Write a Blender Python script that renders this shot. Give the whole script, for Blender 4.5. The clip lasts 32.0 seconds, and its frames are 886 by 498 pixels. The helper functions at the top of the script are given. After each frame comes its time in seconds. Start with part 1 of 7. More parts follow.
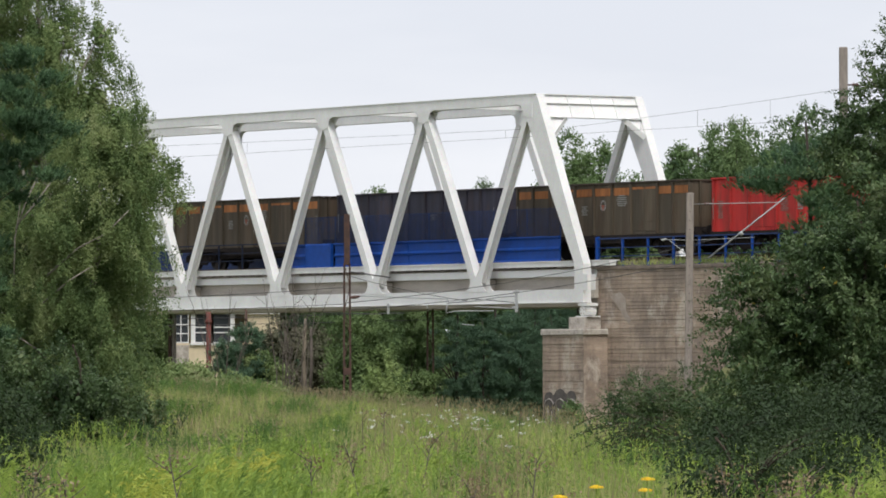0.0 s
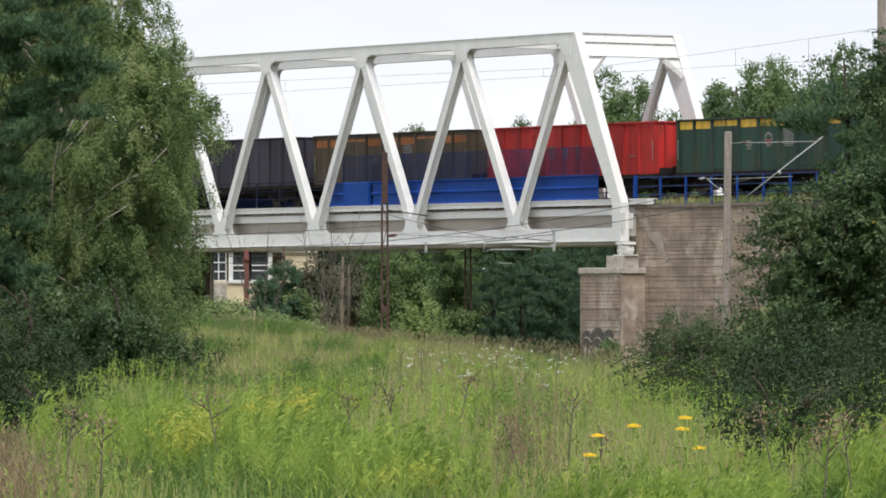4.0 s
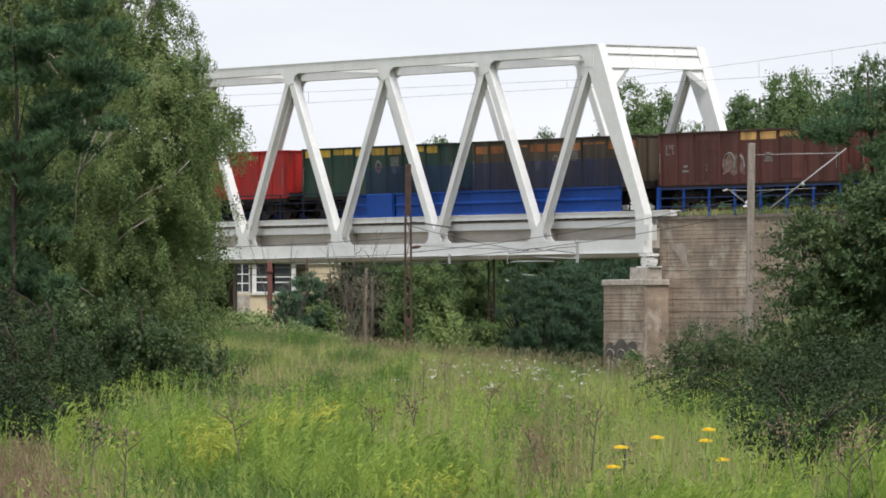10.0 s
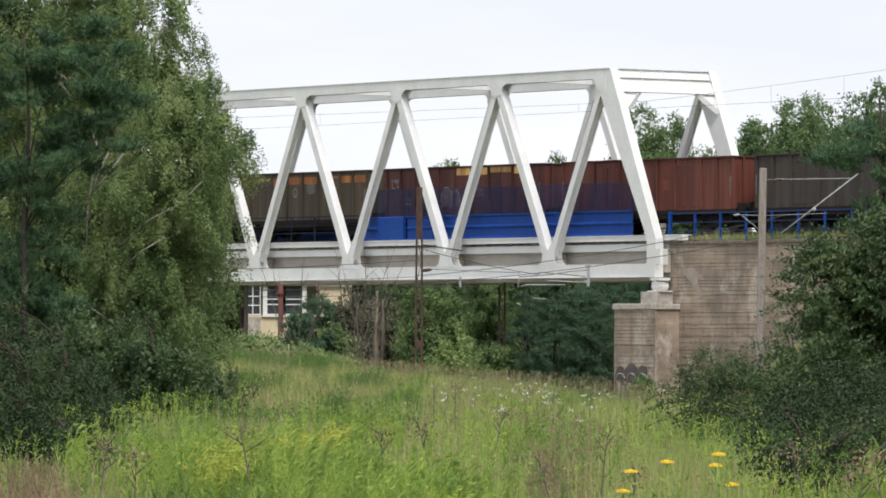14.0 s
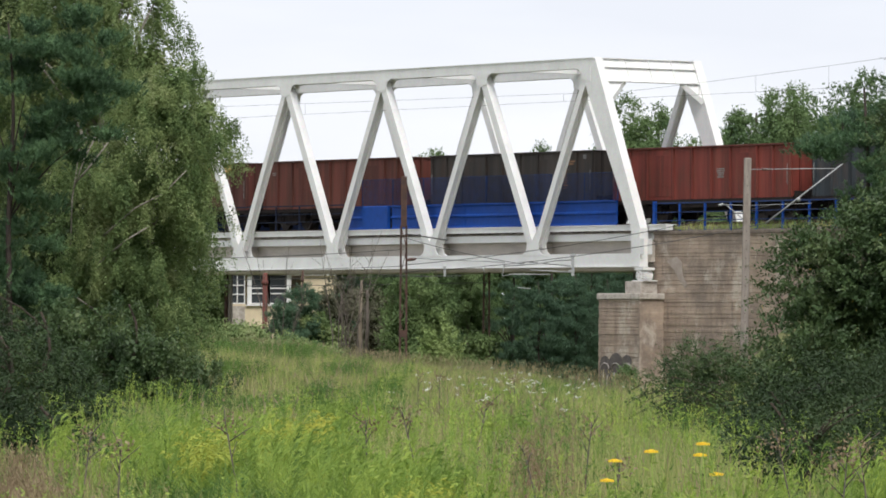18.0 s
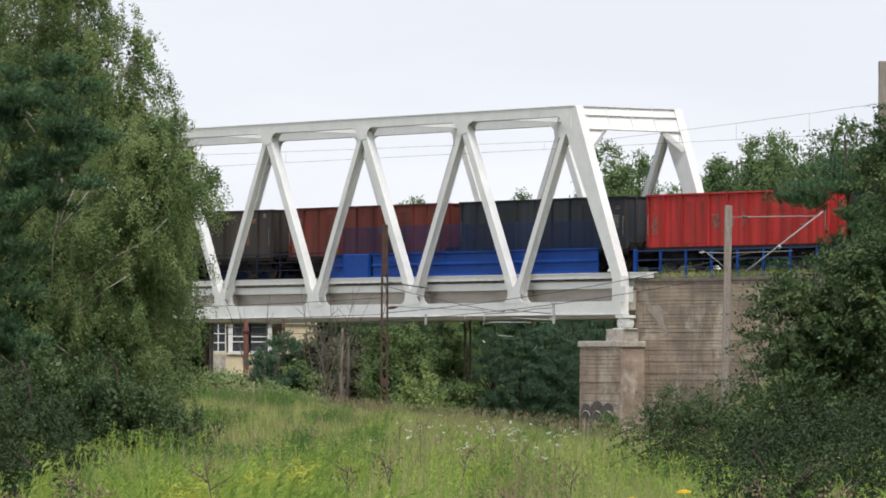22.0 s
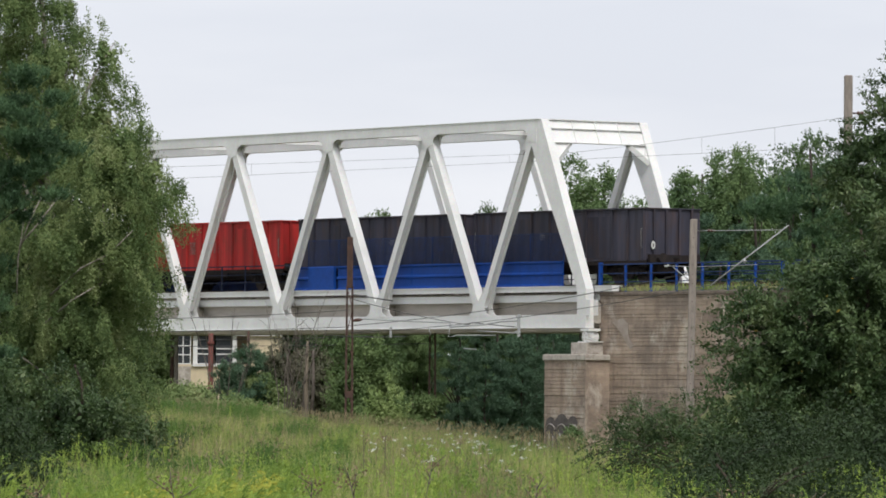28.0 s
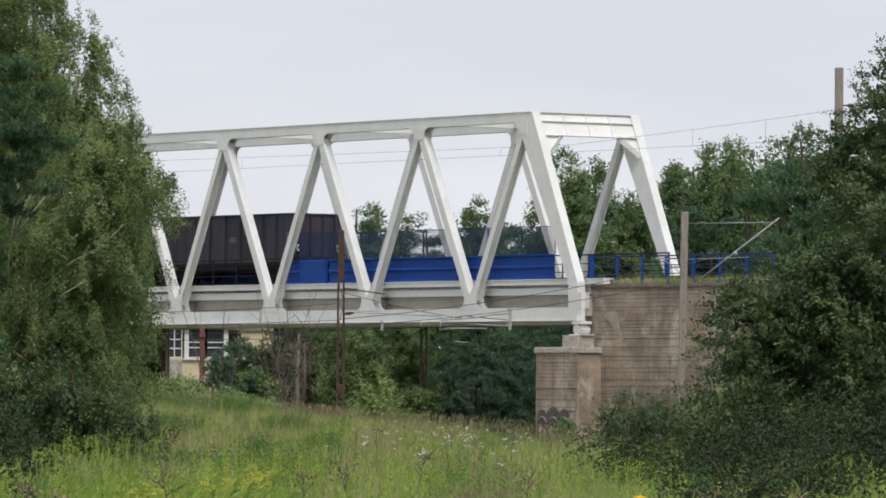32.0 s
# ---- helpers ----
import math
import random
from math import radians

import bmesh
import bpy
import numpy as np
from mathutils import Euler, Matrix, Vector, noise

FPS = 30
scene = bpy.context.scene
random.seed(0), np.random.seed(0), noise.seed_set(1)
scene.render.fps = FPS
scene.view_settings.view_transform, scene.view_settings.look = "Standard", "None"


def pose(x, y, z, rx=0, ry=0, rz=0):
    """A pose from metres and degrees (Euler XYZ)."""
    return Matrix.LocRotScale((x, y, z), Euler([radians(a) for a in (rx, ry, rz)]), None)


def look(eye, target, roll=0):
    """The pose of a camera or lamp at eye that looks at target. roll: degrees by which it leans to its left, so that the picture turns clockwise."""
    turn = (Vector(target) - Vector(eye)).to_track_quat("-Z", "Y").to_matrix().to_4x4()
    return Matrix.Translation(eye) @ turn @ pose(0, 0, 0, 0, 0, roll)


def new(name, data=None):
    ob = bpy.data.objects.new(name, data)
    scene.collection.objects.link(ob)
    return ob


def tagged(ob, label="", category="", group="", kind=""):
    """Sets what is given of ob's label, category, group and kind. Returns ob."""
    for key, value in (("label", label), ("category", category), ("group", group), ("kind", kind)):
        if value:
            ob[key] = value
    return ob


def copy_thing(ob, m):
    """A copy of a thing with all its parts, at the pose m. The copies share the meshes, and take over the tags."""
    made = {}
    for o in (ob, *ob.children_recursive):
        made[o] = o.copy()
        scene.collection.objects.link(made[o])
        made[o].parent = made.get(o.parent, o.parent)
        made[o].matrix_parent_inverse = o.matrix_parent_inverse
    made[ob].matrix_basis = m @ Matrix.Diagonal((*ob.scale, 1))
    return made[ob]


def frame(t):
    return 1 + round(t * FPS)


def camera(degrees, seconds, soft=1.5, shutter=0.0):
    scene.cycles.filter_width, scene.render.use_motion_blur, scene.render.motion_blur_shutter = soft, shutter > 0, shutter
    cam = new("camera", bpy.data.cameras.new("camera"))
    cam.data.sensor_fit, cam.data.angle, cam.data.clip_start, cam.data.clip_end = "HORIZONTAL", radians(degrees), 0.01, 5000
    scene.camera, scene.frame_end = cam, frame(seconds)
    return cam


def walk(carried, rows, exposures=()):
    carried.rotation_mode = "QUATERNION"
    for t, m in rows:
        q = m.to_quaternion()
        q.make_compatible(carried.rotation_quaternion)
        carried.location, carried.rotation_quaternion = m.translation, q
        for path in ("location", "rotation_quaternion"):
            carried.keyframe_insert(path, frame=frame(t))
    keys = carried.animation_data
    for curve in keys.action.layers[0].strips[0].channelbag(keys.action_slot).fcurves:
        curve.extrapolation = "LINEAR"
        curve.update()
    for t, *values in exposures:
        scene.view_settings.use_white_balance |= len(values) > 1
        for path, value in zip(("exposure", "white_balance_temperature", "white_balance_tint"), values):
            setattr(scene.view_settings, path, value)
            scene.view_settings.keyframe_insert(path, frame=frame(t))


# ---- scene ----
cam = camera(8.540, 32.0, soft=1.75)
EYE = 1.7
# seconds, turn to the left, tilt up, roll (degrees); the eye stays where it is
TURNS = [
    (0, 0, 1.157, -0.159), (0.5, 0.086, 1.219, 0.046), (1, 0.103, 1.204, 0.399),
    (1.5, 0.025, 1.108, 0.497), (2, 0.012, 0.87, 0.274), (2.5, 0.127, 0.739, 0.072),
    (3, 0.21, 0.707, -0.155), (3.5, 0.31, 0.649, -0.162), (5.5, 0.395, 0.375, 0.248),
    (6, 0.376, 0.816, 0.184), (6.5, 0.406, 0.984, 0.316), (7, 0.357, 1.074, 0.458),
    (7.5, 0.223, 1.133, 0.338), (8, 0.217, 0.897, 0.475), (8.5, 0.264, 0.868, 0.297),
    (9, 0.321, 0.957, 0.099), (9.5, 0.442, 0.814, 0.177), (10, 0.591, 0.676, -0.047),
    (10.5, 0.621, 0.623, 0.057), (11, 0.596, 0.655, -0.155), (11.5, 0.462, 0.685, -0.051),
    (12, 0.396, 0.659, -0.053), (12.5, 0.513, 0.687, 0.084), (13, 0.687, 0.784, -0.255),
    (13.5, 0.795, 0.751, -0.252), (14, 0.698, 0.899, 0.27), (14.5, 0.673, 0.858, 0.272),
    (16.5, 0.579, 0.913, -0.073), (17, 0.563, 0.868, 0.069), (17.5, 0.565, 0.883, 0.271),
    (18, 0.548, 0.797, 0.362), (18.5, 0.704, 0.852, -0.043), (19, 0.805, 0.782, 0.05),
    (19.5, 0.751, 0.819, 0.162), (20, 0.591, 0.885, 0.514), (20.5, 0.529, 0.901, 0.902),
    (21, 0.499, 0.919, 0.516), (21.5, 0.495, 1.132, 0.493), (22, 0.366, 1.262, 0.282),
    (22.5, 0.328, 1.413, 0.526), (23, 0.253, 1.509, 0.696), (23.5, 0.223, 1.298, 0.712),
    (24, 0.218, 1.261, 0.547), (24.5, 0.135, 1.273, 0.566), (26.5, 0.221, 1.17, 0.45),
    (27, 0.146, 1.266, 0.306), (27.5, 0.067, 1.366, 0.655), (28, 0.031, 1.388, 0.457),
    (28.5, 0.009, 1.311, 0.257), (29, -0.069, 1.395, 0.432), (29.5, -0.152, 1.439, 0.403),
    (30, -0.206, 1.477, 0.197), (30.5, -0.173, 1.458, 0.231), (31, -0.121, 1.375, 0.35),
    (31.5, -0.081, 1.352, 0.186), (32, -0.055, 1.322, 0.336),
]
# exposure of the filming camera: seconds, stops
STOPS = [(0, 0.19), (3, 0.32), (6, 0.41), (9, 0.28), (13, 0.37), (19, 0.33), (21, 0.32), (22, 0.28), (23, 0.13), (27, 0.20), (28, 0.15), (30, 0.04), (32, 0.03)]
walk(cam, [(t, pose(0, 0, EYE, 0, 0, turn) @ pose(0, 0, 0, 90 + tilt) @ pose(0, 0, 0, 0, 0, roll)) for t, turn, tilt, roll in TURNS], STOPS)

# ---- light: bright overcast sky, soft high sun from behind the eye ----
SUN_EL, SUN_AZ = 55.0, 165.0          # degrees above the horizon; clockwise from straight ahead
world = bpy.data.worlds.new("overcast_sky")
scene.world = world
world.use_nodes = True
wn, wl = world.node_tree.nodes, world.node_tree.links
wn.clear()
w_out, w_bg = wn.new("ShaderNodeOutputWorld"), wn.new("ShaderNodeBackground")
w_sky, w_coord = wn.new("ShaderNodeTexSky"), wn.new("ShaderNodeTexCoord")
w_sky.sky_type, w_sky.sun_disc = "NISHITA", False
w_sky.sun_elevation, w_sky.sun_rotation = radians(SUN_EL), radians(SUN_AZ)
w_dim = wn.new("ShaderNodeVectorMath")
w_dim.operation = "SCALE"
w_dim.inputs["Scale"].default_value = 0.10
w_map = wn.new("ShaderNodeMapping")
w_map.inputs["Scale"].default_value = (3.0, 3.0, 16.0)
w_noise = wn.new("ShaderNodeTexNoise")
w_noise.inputs["Scale"].default_value, w_noise.inputs["Detail"].default_value = 2.2, 5
w_ramp = wn.new("ShaderNodeValToRGB")
w_ramp.color_ramp.elements[0].position, w_ramp.color_ramp.elements[0].color = 0.35, (0.70, 0.725, 0.80, 1)
w_ramp.color_ramp.elements[1].position, w_ramp.color_ramp.elements[1].color = 0.65, (0.81, 0.825, 0.88, 1)
w_mix = wn.new("ShaderNodeMix")
w_mix.data_type = "RGBA"
w_mix.inputs["Factor"].default_value = 0.92
w_bg.inputs["Strength"].default_value = 1.0
wl.new(w_sky.outputs["Color"], w_dim.inputs[0])
wl.new(w_coord.outputs["Generated"], w_map.inputs["Vector"])
wl.new(w_map.outputs["Vector"], w_noise.inputs["Vector"])
wl.new(w_noise.outputs["Fac"], w_ramp.inputs["Fac"])
wl.new(w_dim.outputs["Vector"], w_mix.inputs["A"])
wl.new(w_ramp.outputs["Color"], w_mix.inputs["B"])
wl.new(w_mix.outputs["Result"], w_bg.inputs["Color"])
wl.new(w_bg.outputs["Background"], w_out.inputs["Surface"])

sun_data = bpy.data.lights.new("sun", "SUN")
sun_data.energy, sun_data.angle, sun_data.color = 2.4, radians(25), (1.0, 0.96, 0.9)
sun = new("sun", sun_data)
a, e = radians(SUN_AZ), radians(SUN_EL)
sun.matrix_basis = look((60 * math.sin(a) * math.cos(e), 60 * math.cos(a) * math.cos(e), 60 * math.sin(e)), (0, 0, 0))

# ---- materials ----


def surface(name, base, second, rough=0.7, metal=0.0, scale=3.0, bump=0.2, fine=40.0, stretch=(1, 1, 1), lo=0.35, hi=0.65, spec=0.4):
    """Paint, stone or metal: two colours mixed by coarse stains, with a fine grain in colour and relief."""
    m = bpy.data.materials.new(name)
    m.use_nodes = True
    n, l = m.node_tree.nodes, m.node_tree.links
    p = n["Principled BSDF"]
    co, mp = n.new("ShaderNodeTexCoord"), n.new("ShaderNodeMapping")
    mp.inputs["Scale"].default_value = stretch
    l.new(co.outputs["Object"], mp.inputs["Vector"])
    n1, n2, rp = n.new("ShaderNodeTexNoise"), n.new("ShaderNodeTexNoise"), n.new("ShaderNodeValToRGB")
    n1.inputs["Scale"].default_value, n1.inputs["Detail"].default_value, n1.inputs["Roughness"].default_value = scale, 8, 0.65
    n2.inputs["Scale"].default_value, n2.inputs["Detail"].default_value = fine, 4
    l.new(mp.outputs["Vector"], n1.inputs["Vector"])
    l.new(mp.outputs["Vector"], n2.inputs["Vector"])
    rp.color_ramp.elements[0].position, rp.color_ramp.elements[0].color = lo, (*base, 1)
    rp.color_ramp.elements[1].position, rp.color_ramp.elements[1].color = hi, (*second, 1)
    l.new(n1.outputs["Fac"], rp.inputs["Fac"])
    mx = n.new("ShaderNodeMix")
    mx.data_type, mx.blend_type = "RGBA", "MULTIPLY"
    mx.inputs["Factor"].default_value = 0.3
    l.new(rp.outputs["Color"], mx.inputs["A"])
    l.new(n2.outputs["Color"], mx.inputs["B"])
    g = n.new("ShaderNodeHueSaturation")
    g.inputs["Value"].default_value = 1.15
    l.new(mx.outputs["Result"], g.inputs["Color"])
    l.new(g.outputs["Color"], p.inputs["Base Color"])
    b = n.new("ShaderNodeBump")
    b.inputs["Strength"].default_value, b.inputs["Distance"].default_value = bump, 0.02
    l.new(n2.outputs["Fac"], b.inputs["Height"])
    l.new(b.outputs["Normal"], p.inputs["Normal"])
    p.inputs["Roughness"].default_value, p.inputs["Metallic"].default_value = rough, metal
    p.inputs["Specular IOR Level"].default_value = spec
    return m


def foliage(name, colours, through_light=0.3, patch=0.35, rough=0.6, sheen=0.25):
    """Leaves or grass: each piece takes one of several greens; broad patches shift the whole."""
    m = bpy.data.materials.new(name)
    m.use_nodes = True
    n, l = m.node_tree.nodes, m.node_tree.links
    p, out = n["Principled BSDF"], n["Material Output"]
    geo, rp = n.new("ShaderNodeNewGeometry"), n.new("ShaderNodeValToRGB")
    rp.color_ramp.interpolation = "LINEAR"
    while len(rp.color_ramp.elements) < len(colours):
        rp.color_ramp.elements.new(0.5)
    for i, c in enumerate(colours):
        rp.color_ramp.elements[i].position, rp.color_ramp.elements[i].color = i / (len(colours) - 1), (*c, 1)
    nz = n.new("ShaderNodeTexNoise")
    nz.inputs["Scale"].default_value, nz.inputs["Detail"].default_value = patch, 3
    l.new(geo.outputs["Position"], nz.inputs["Vector"])
    ad = n.new("ShaderNodeMath")
    ad.operation = "MULTIPLY_ADD"
    ad.inputs[1].default_value = 0.22
    l.new(geo.outputs["Random Per Island"], ad.inputs[0])
    sc = n.new("ShaderNodeMath")
    sc.operation = "MULTIPLY_ADD"
    sc.inputs[1].default_value, sc.inputs[2].default_value = 1.9, -0.62
    l.new(nz.outputs["Fac"], sc.inputs[0])
    l.new(sc.outputs["Value"], ad.inputs[2])
    l.new(ad.outputs["Value"], rp.inputs["Fac"])
    l.new(rp.outputs["Color"], p.inputs["Base Color"])
    p.inputs["Roughness"].default_value, p.inputs["Specular IOR Level"].default_value = rough, sheen
    tr, mx = n.new("ShaderNodeBsdfTranslucent"), n.new("ShaderNodeMixShader")
    l.new(rp.outputs["Color"], tr.inputs["Color"])
    mx.inputs["Fac"].default_value = through_light
    l.new(p.outputs["BSDF"], mx.inputs[1])
    l.new(tr.outputs["BSDF"], mx.inputs[2])
    l.new(mx.outputs["Shader"], out.inputs["Surface"])
    return m


def wagon_coat(name, rough, dirt, dirt_amount):
    """Worn wagon paint whose colour is the object's own colour, with rust and grime."""
    m = bpy.data.materials.new(name)
    m.use_nodes = True
    n, l = m.node_tree.nodes, m.node_tree.links
    p = n["Principled BSDF"]
    info, co, mp = n.new("ShaderNodeObjectInfo"), n.new("ShaderNodeTexCoord"), n.new("ShaderNodeMapping")
    mp.inputs["Scale"].default_value = (1, 1, 0.35)
    l.new(co.outputs["Object"], mp.inputs["Vector"])
    shift = n.new("ShaderNodeVectorMath")
    shift.operation = "ADD"
    sc = n.new("ShaderNodeMath")
    sc.operation = "MULTIPLY"
    sc.inputs[1].default_value = 37.0
    l.new(info.outputs["Random"], sc.inputs[0])
    l.new(mp.outputs["Vector"], shift.inputs[0])
    l.new(sc.outputs["Value"], shift.inputs[1])
    n1, n2, rp = n.new("ShaderNodeTexNoise"), n.new("ShaderNodeTexNoise"), n.new("ShaderNodeValToRGB")
    n1.inputs["Scale"].default_value, n1.inputs["Detail"].default_value, n1.inputs["Roughness"].default_value = 1.7, 8, 0.7
    n2.inputs["Scale"].default_value = 25.0
    l.new(shift.outputs["Vector"], n1.inputs["Vector"])
    l.new(shift.outputs["Vector"], n2.inputs["Vector"])
    rp.color_ramp.elements[0].position, rp.color_ramp.elements[0].color = 0.48, (0, 0, 0, 1)
    rp.color_ramp.elements[1].position, rp.color_ramp.elements[1].color = 0.75, (dirt_amount,) * 3 + (1,)
    l.new(n1.outputs["Fac"], rp.inputs["Fac"])
    mx = n.new("ShaderNodeMix")
    mx.data_type = "RGBA"
    mx.inputs["B"].default_value = (*dirt, 1)
    l.new(rp.outputs["Color"], mx.inputs["Factor"])
    l.new(info.outputs["Color"], mx.inputs["A"])
    mp2, n3, rp2, mx2 = n.new("ShaderNodeMapping"), n.new("ShaderNodeTexNoise"), n.new("ShaderNodeValToRGB"), n.new("ShaderNodeMix")
    mp2.inputs["Scale"].default_value = (1, 1.5, 0.30)
    n3.inputs["Scale"].default_value, n3.inputs["Detail"].default_value, n3.inputs["Roughness"].default_value = 1.6, 6, 0.6
    rp2.color_ramp.elements[0].position, rp2.color_ramp.elements[0].color = 0.40, (0.66, 0.65, 0.64, 1)
    rp2.color_ramp.elements[1].position, rp2.color_ramp.elements[1].color = 0.62, (1.18, 1.15, 1.12, 1)
    mx2.data_type, mx2.blend_type = "RGBA", "MULTIPLY"
    mx2.inputs["Factor"].default_value = 0.85
    l.new(shift.outputs["Vector"], mp2.inputs["Vector"])
    l.new(mp2.outputs["Vector"], n3.inputs["Vector"])
    l.new(n3.outputs["Fac"], rp2.inputs["Fac"])
    l.new(mx.outputs["Result"], mx2.inputs["A"])
    l.new(rp2.outputs["Color"], mx2.inputs["B"])
    l.new(mx2.outputs["Result"], p.inputs["Base Color"])
    b = n.new("ShaderNodeBump")
    b.inputs["Strength"].default_value, b.inputs["Distance"].default_value = 0.25, 0.02
    l.new(n2.outputs["Fac"], b.inputs["Height"])
    l.new(b.outputs["Normal"], p.inputs["Normal"])
    p.inputs["Roughness"].default_value = rough
    p.inputs["Specular IOR Level"].default_value = 0.3
    return m


def stained(name, base, second, layers, rough=0.92, **kw):
    """A worn surface: two-tone ground under layers of stains (scale, stretch, from, to, colour, amount)."""
    m = surface(name, base, second, rough, **kw)
    n, l = m.node_tree.nodes, m.node_tree.links
    p = n["Principled BSDF"]
    src = p.inputs["Base Color"].links[0].from_socket
    co = n.new("ShaderNodeTexCoord")
    for scale, stretch, lo, hi, colour, amount in layers:
        mp, nz, rp, mx = n.new("ShaderNodeMapping"), n.new("ShaderNodeTexNoise"), n.new("ShaderNodeValToRGB"), n.new("ShaderNodeMix")
        mp.inputs["Scale"].default_value = stretch
        mp.inputs["Location"].default_value = (scale * 3, 1.7, 0.4 * scale)
        nz.inputs["Scale"].default_value, nz.inputs["Detail"].default_value, nz.inputs["Roughness"].default_value = scale, 9, 0.7
        rp.color_ramp.elements[0].position, rp.color_ramp.elements[0].color = lo, (0, 0, 0, 1)
        rp.color_ramp.elements[1].position, rp.color_ramp.elements[1].color = hi, (amount, amount, amount, 1)
        mx.data_type = "RGBA"
        mx.inputs["B"].default_value = (*colour, 1)
        l.new(co.outputs["Object"], mp.inputs["Vector"])
        l.new(mp.outputs["Vector"], nz.inputs["Vector"])
        l.new(nz.outputs["Fac"], rp.inputs["Fac"])
        l.new(rp.outputs["Color"], mx.inputs["Factor"])
        l.new(src, mx.inputs["A"])
        src = mx.outputs["Result"]
    l.new(src, p.inputs["Base Color"])
    return m


GRIME, LIME, RUSTY = (0.20, 0.155, 0.125), (0.56, 0.50, 0.43), (0.27, 0.17, 0.11)
M_STEEL = stained("white_bridge_paint", (0.79, 0.79, 0.78), (0.70, 0.70, 0.69), ((1.3, (1.5, 1.5, 0.4), 0.58, 0.80, (0.50, 0.48, 0.44), 0.4), (3.0, (1, 1, 0.6), 0.67, 0.74, RUSTY, 0.55)), 0.5, scale=0.9, bump=0.06, fine=14)
M_DECKSIDE = surface("grimy_deck_steel", (0.52, 0.47, 0.41), (0.38, 0.345, 0.31), 0.8, scale=1.2, stretch=(1, 0.4, 2))
M_NAVY = surface("dark_blue_rail_paint", (0.007, 0.034, 0.14), (0.008, 0.022, 0.075), 0.6, scale=2.5, bump=0.05)
M_DEEP = surface("deep_navy_paint", (0.006, 0.016, 0.05), (0.008, 0.012, 0.028), 0.75, scale=2.5, bump=0.05)
M_BLUE = surface("blue_rail_paint", (0.008, 0.066, 0.34), (0.008, 0.052, 0.25), 0.55, scale=2.5, bump=0.05, spec=0.2)
M_CONC = stained("board_marked_concrete", (0.46, 0.365, 0.285), (0.29, 0.225, 0.175), ((0.45, (1.0, 1.0, 1.3), 0.46, 0.62, (0.17, 0.14, 0.12), 0.75), (1.1, (0.9, 1.6, 0.7), 0.62, 0.70, (0.62, 0.57, 0.50), 0.6), (1.0, (2.6, 2.6, 0.22), 0.50, 0.70, GRIME, 0.8), (0.55, (1.2, 1.2, 0.8), 0.53, 0.62, LIME, 0.65), (1.6, (1, 1, 0.7), 0.55, 0.64, GRIME, 0.7), (5.0, (0.5, 0.5, 3.0), 0.52, 0.68, GRIME, 0.5)), scale=0.8, bump=1.0, fine=14, stretch=(0.6, 0.6, 1.8))
M_CAP = surface("pale_cap_concrete", (0.50, 0.46, 0.41), (0.30, 0.265, 0.23), 0.9, scale=3.5, bump=0.8, lo=0.4, hi=0.65)
M_POLE = surface("grey_pole_concrete", (0.30, 0.26, 0.23), (0.20, 0.175, 0.155), 0.9, scale=3.0, stretch=(3, 3, 0.5))
M_RUST = surface("rusty_mast_steel", (0.085, 0.045, 0.034), (0.048, 0.030, 0.025), 0.85, scale=4.0)
M_REDPOLE = surface("red_oxide_paint", (0.17, 0.045, 0.035), (0.09, 0.035, 0.028), 0.8, scale=4.0, stretch=(2, 2, 0.5))
M_GALV = surface("galvanised_tube", (0.40, 0.41, 0.41), (0.28, 0.29, 0.30), 0.6, metal=0.3, scale=5.0)
M_WIRE = surface("dull_wire", (0.10, 0.10, 0.10), (0.07, 0.07, 0.07), 0.6, metal=0.4)
M_CERAMIC = surface("brown_insulator", (0.09, 0.04, 0.03), (0.06, 0.03, 0.025), 0.3)
M_BALLAST = surface("grey_ballast", (0.20, 0.18, 0.16), (0.10, 0.09, 0.08), 0.95, scale=22, bump=1.0, fine=60)
M_RAIL = surface("rail_steel", (0.16, 0.11, 0.08), (0.10, 0.07, 0.05), 0.6, metal=0.6)
M_TIE = surface("sleeper_concrete", (0.28, 0.26, 0.23), (0.2, 0.18, 0.16), 0.9)
M_GROUND = surface("meadow_soil", (0.085, 0.12, 0.03), (0.13, 0.12, 0.055), 0.95, scale=0.35, bump=0.8, fine=9)
M_BARK = surface("dark_bark", (0.075, 0.055, 0.042), (0.045, 0.034, 0.028), 0.95, scale=6, bump=0.8, stretch=(3, 3, 0.6))
M_BIRCH = surface("birch_bark", (0.50, 0.46, 0.41), (0.14, 0.115, 0.10), 0.85, scale=4, stretch=(0.6, 0.6, 3), lo=0.5, hi=0.68)
M_PINEBARK = surface("pine_bark", (0.055, 0.040, 0.032), (0.032, 0.026, 0.022), 0.9, scale=5, bump=0.8)
M_LIMB = surface("grey_birch_limb", (0.40, 0.36, 0.32), (0.13, 0.11, 0.095), 0.9, scale=5, stretch=(0.6, 0.6, 3))
M_DRYWOOD = surface("bare_grey_wood", (0.13, 0.11, 0.095), (0.075, 0.062, 0.052), 0.95, scale=6)
M_UNDER = surface("wagon_underframe_black", (0.022, 0.020, 0.021), (0.036, 0.029, 0.026), 0.95, scale=4, spec=0.08)
M_WHEEL = surface("wheel_steel", (0.06, 0.045, 0.038), (0.035, 0.03, 0.028), 0.6, metal=0.3)
M_MARK = surface("faded_white_marking", (0.30, 0.30, 0.285), (0.15, 0.145, 0.135), 0.8, scale=8)
M_HAZE = surface("washed_out_spray", (0.24, 0.17, 0.15), (0.14, 0.07, 0.055), 0.8, scale=5, lo=0.4, hi=0.6)
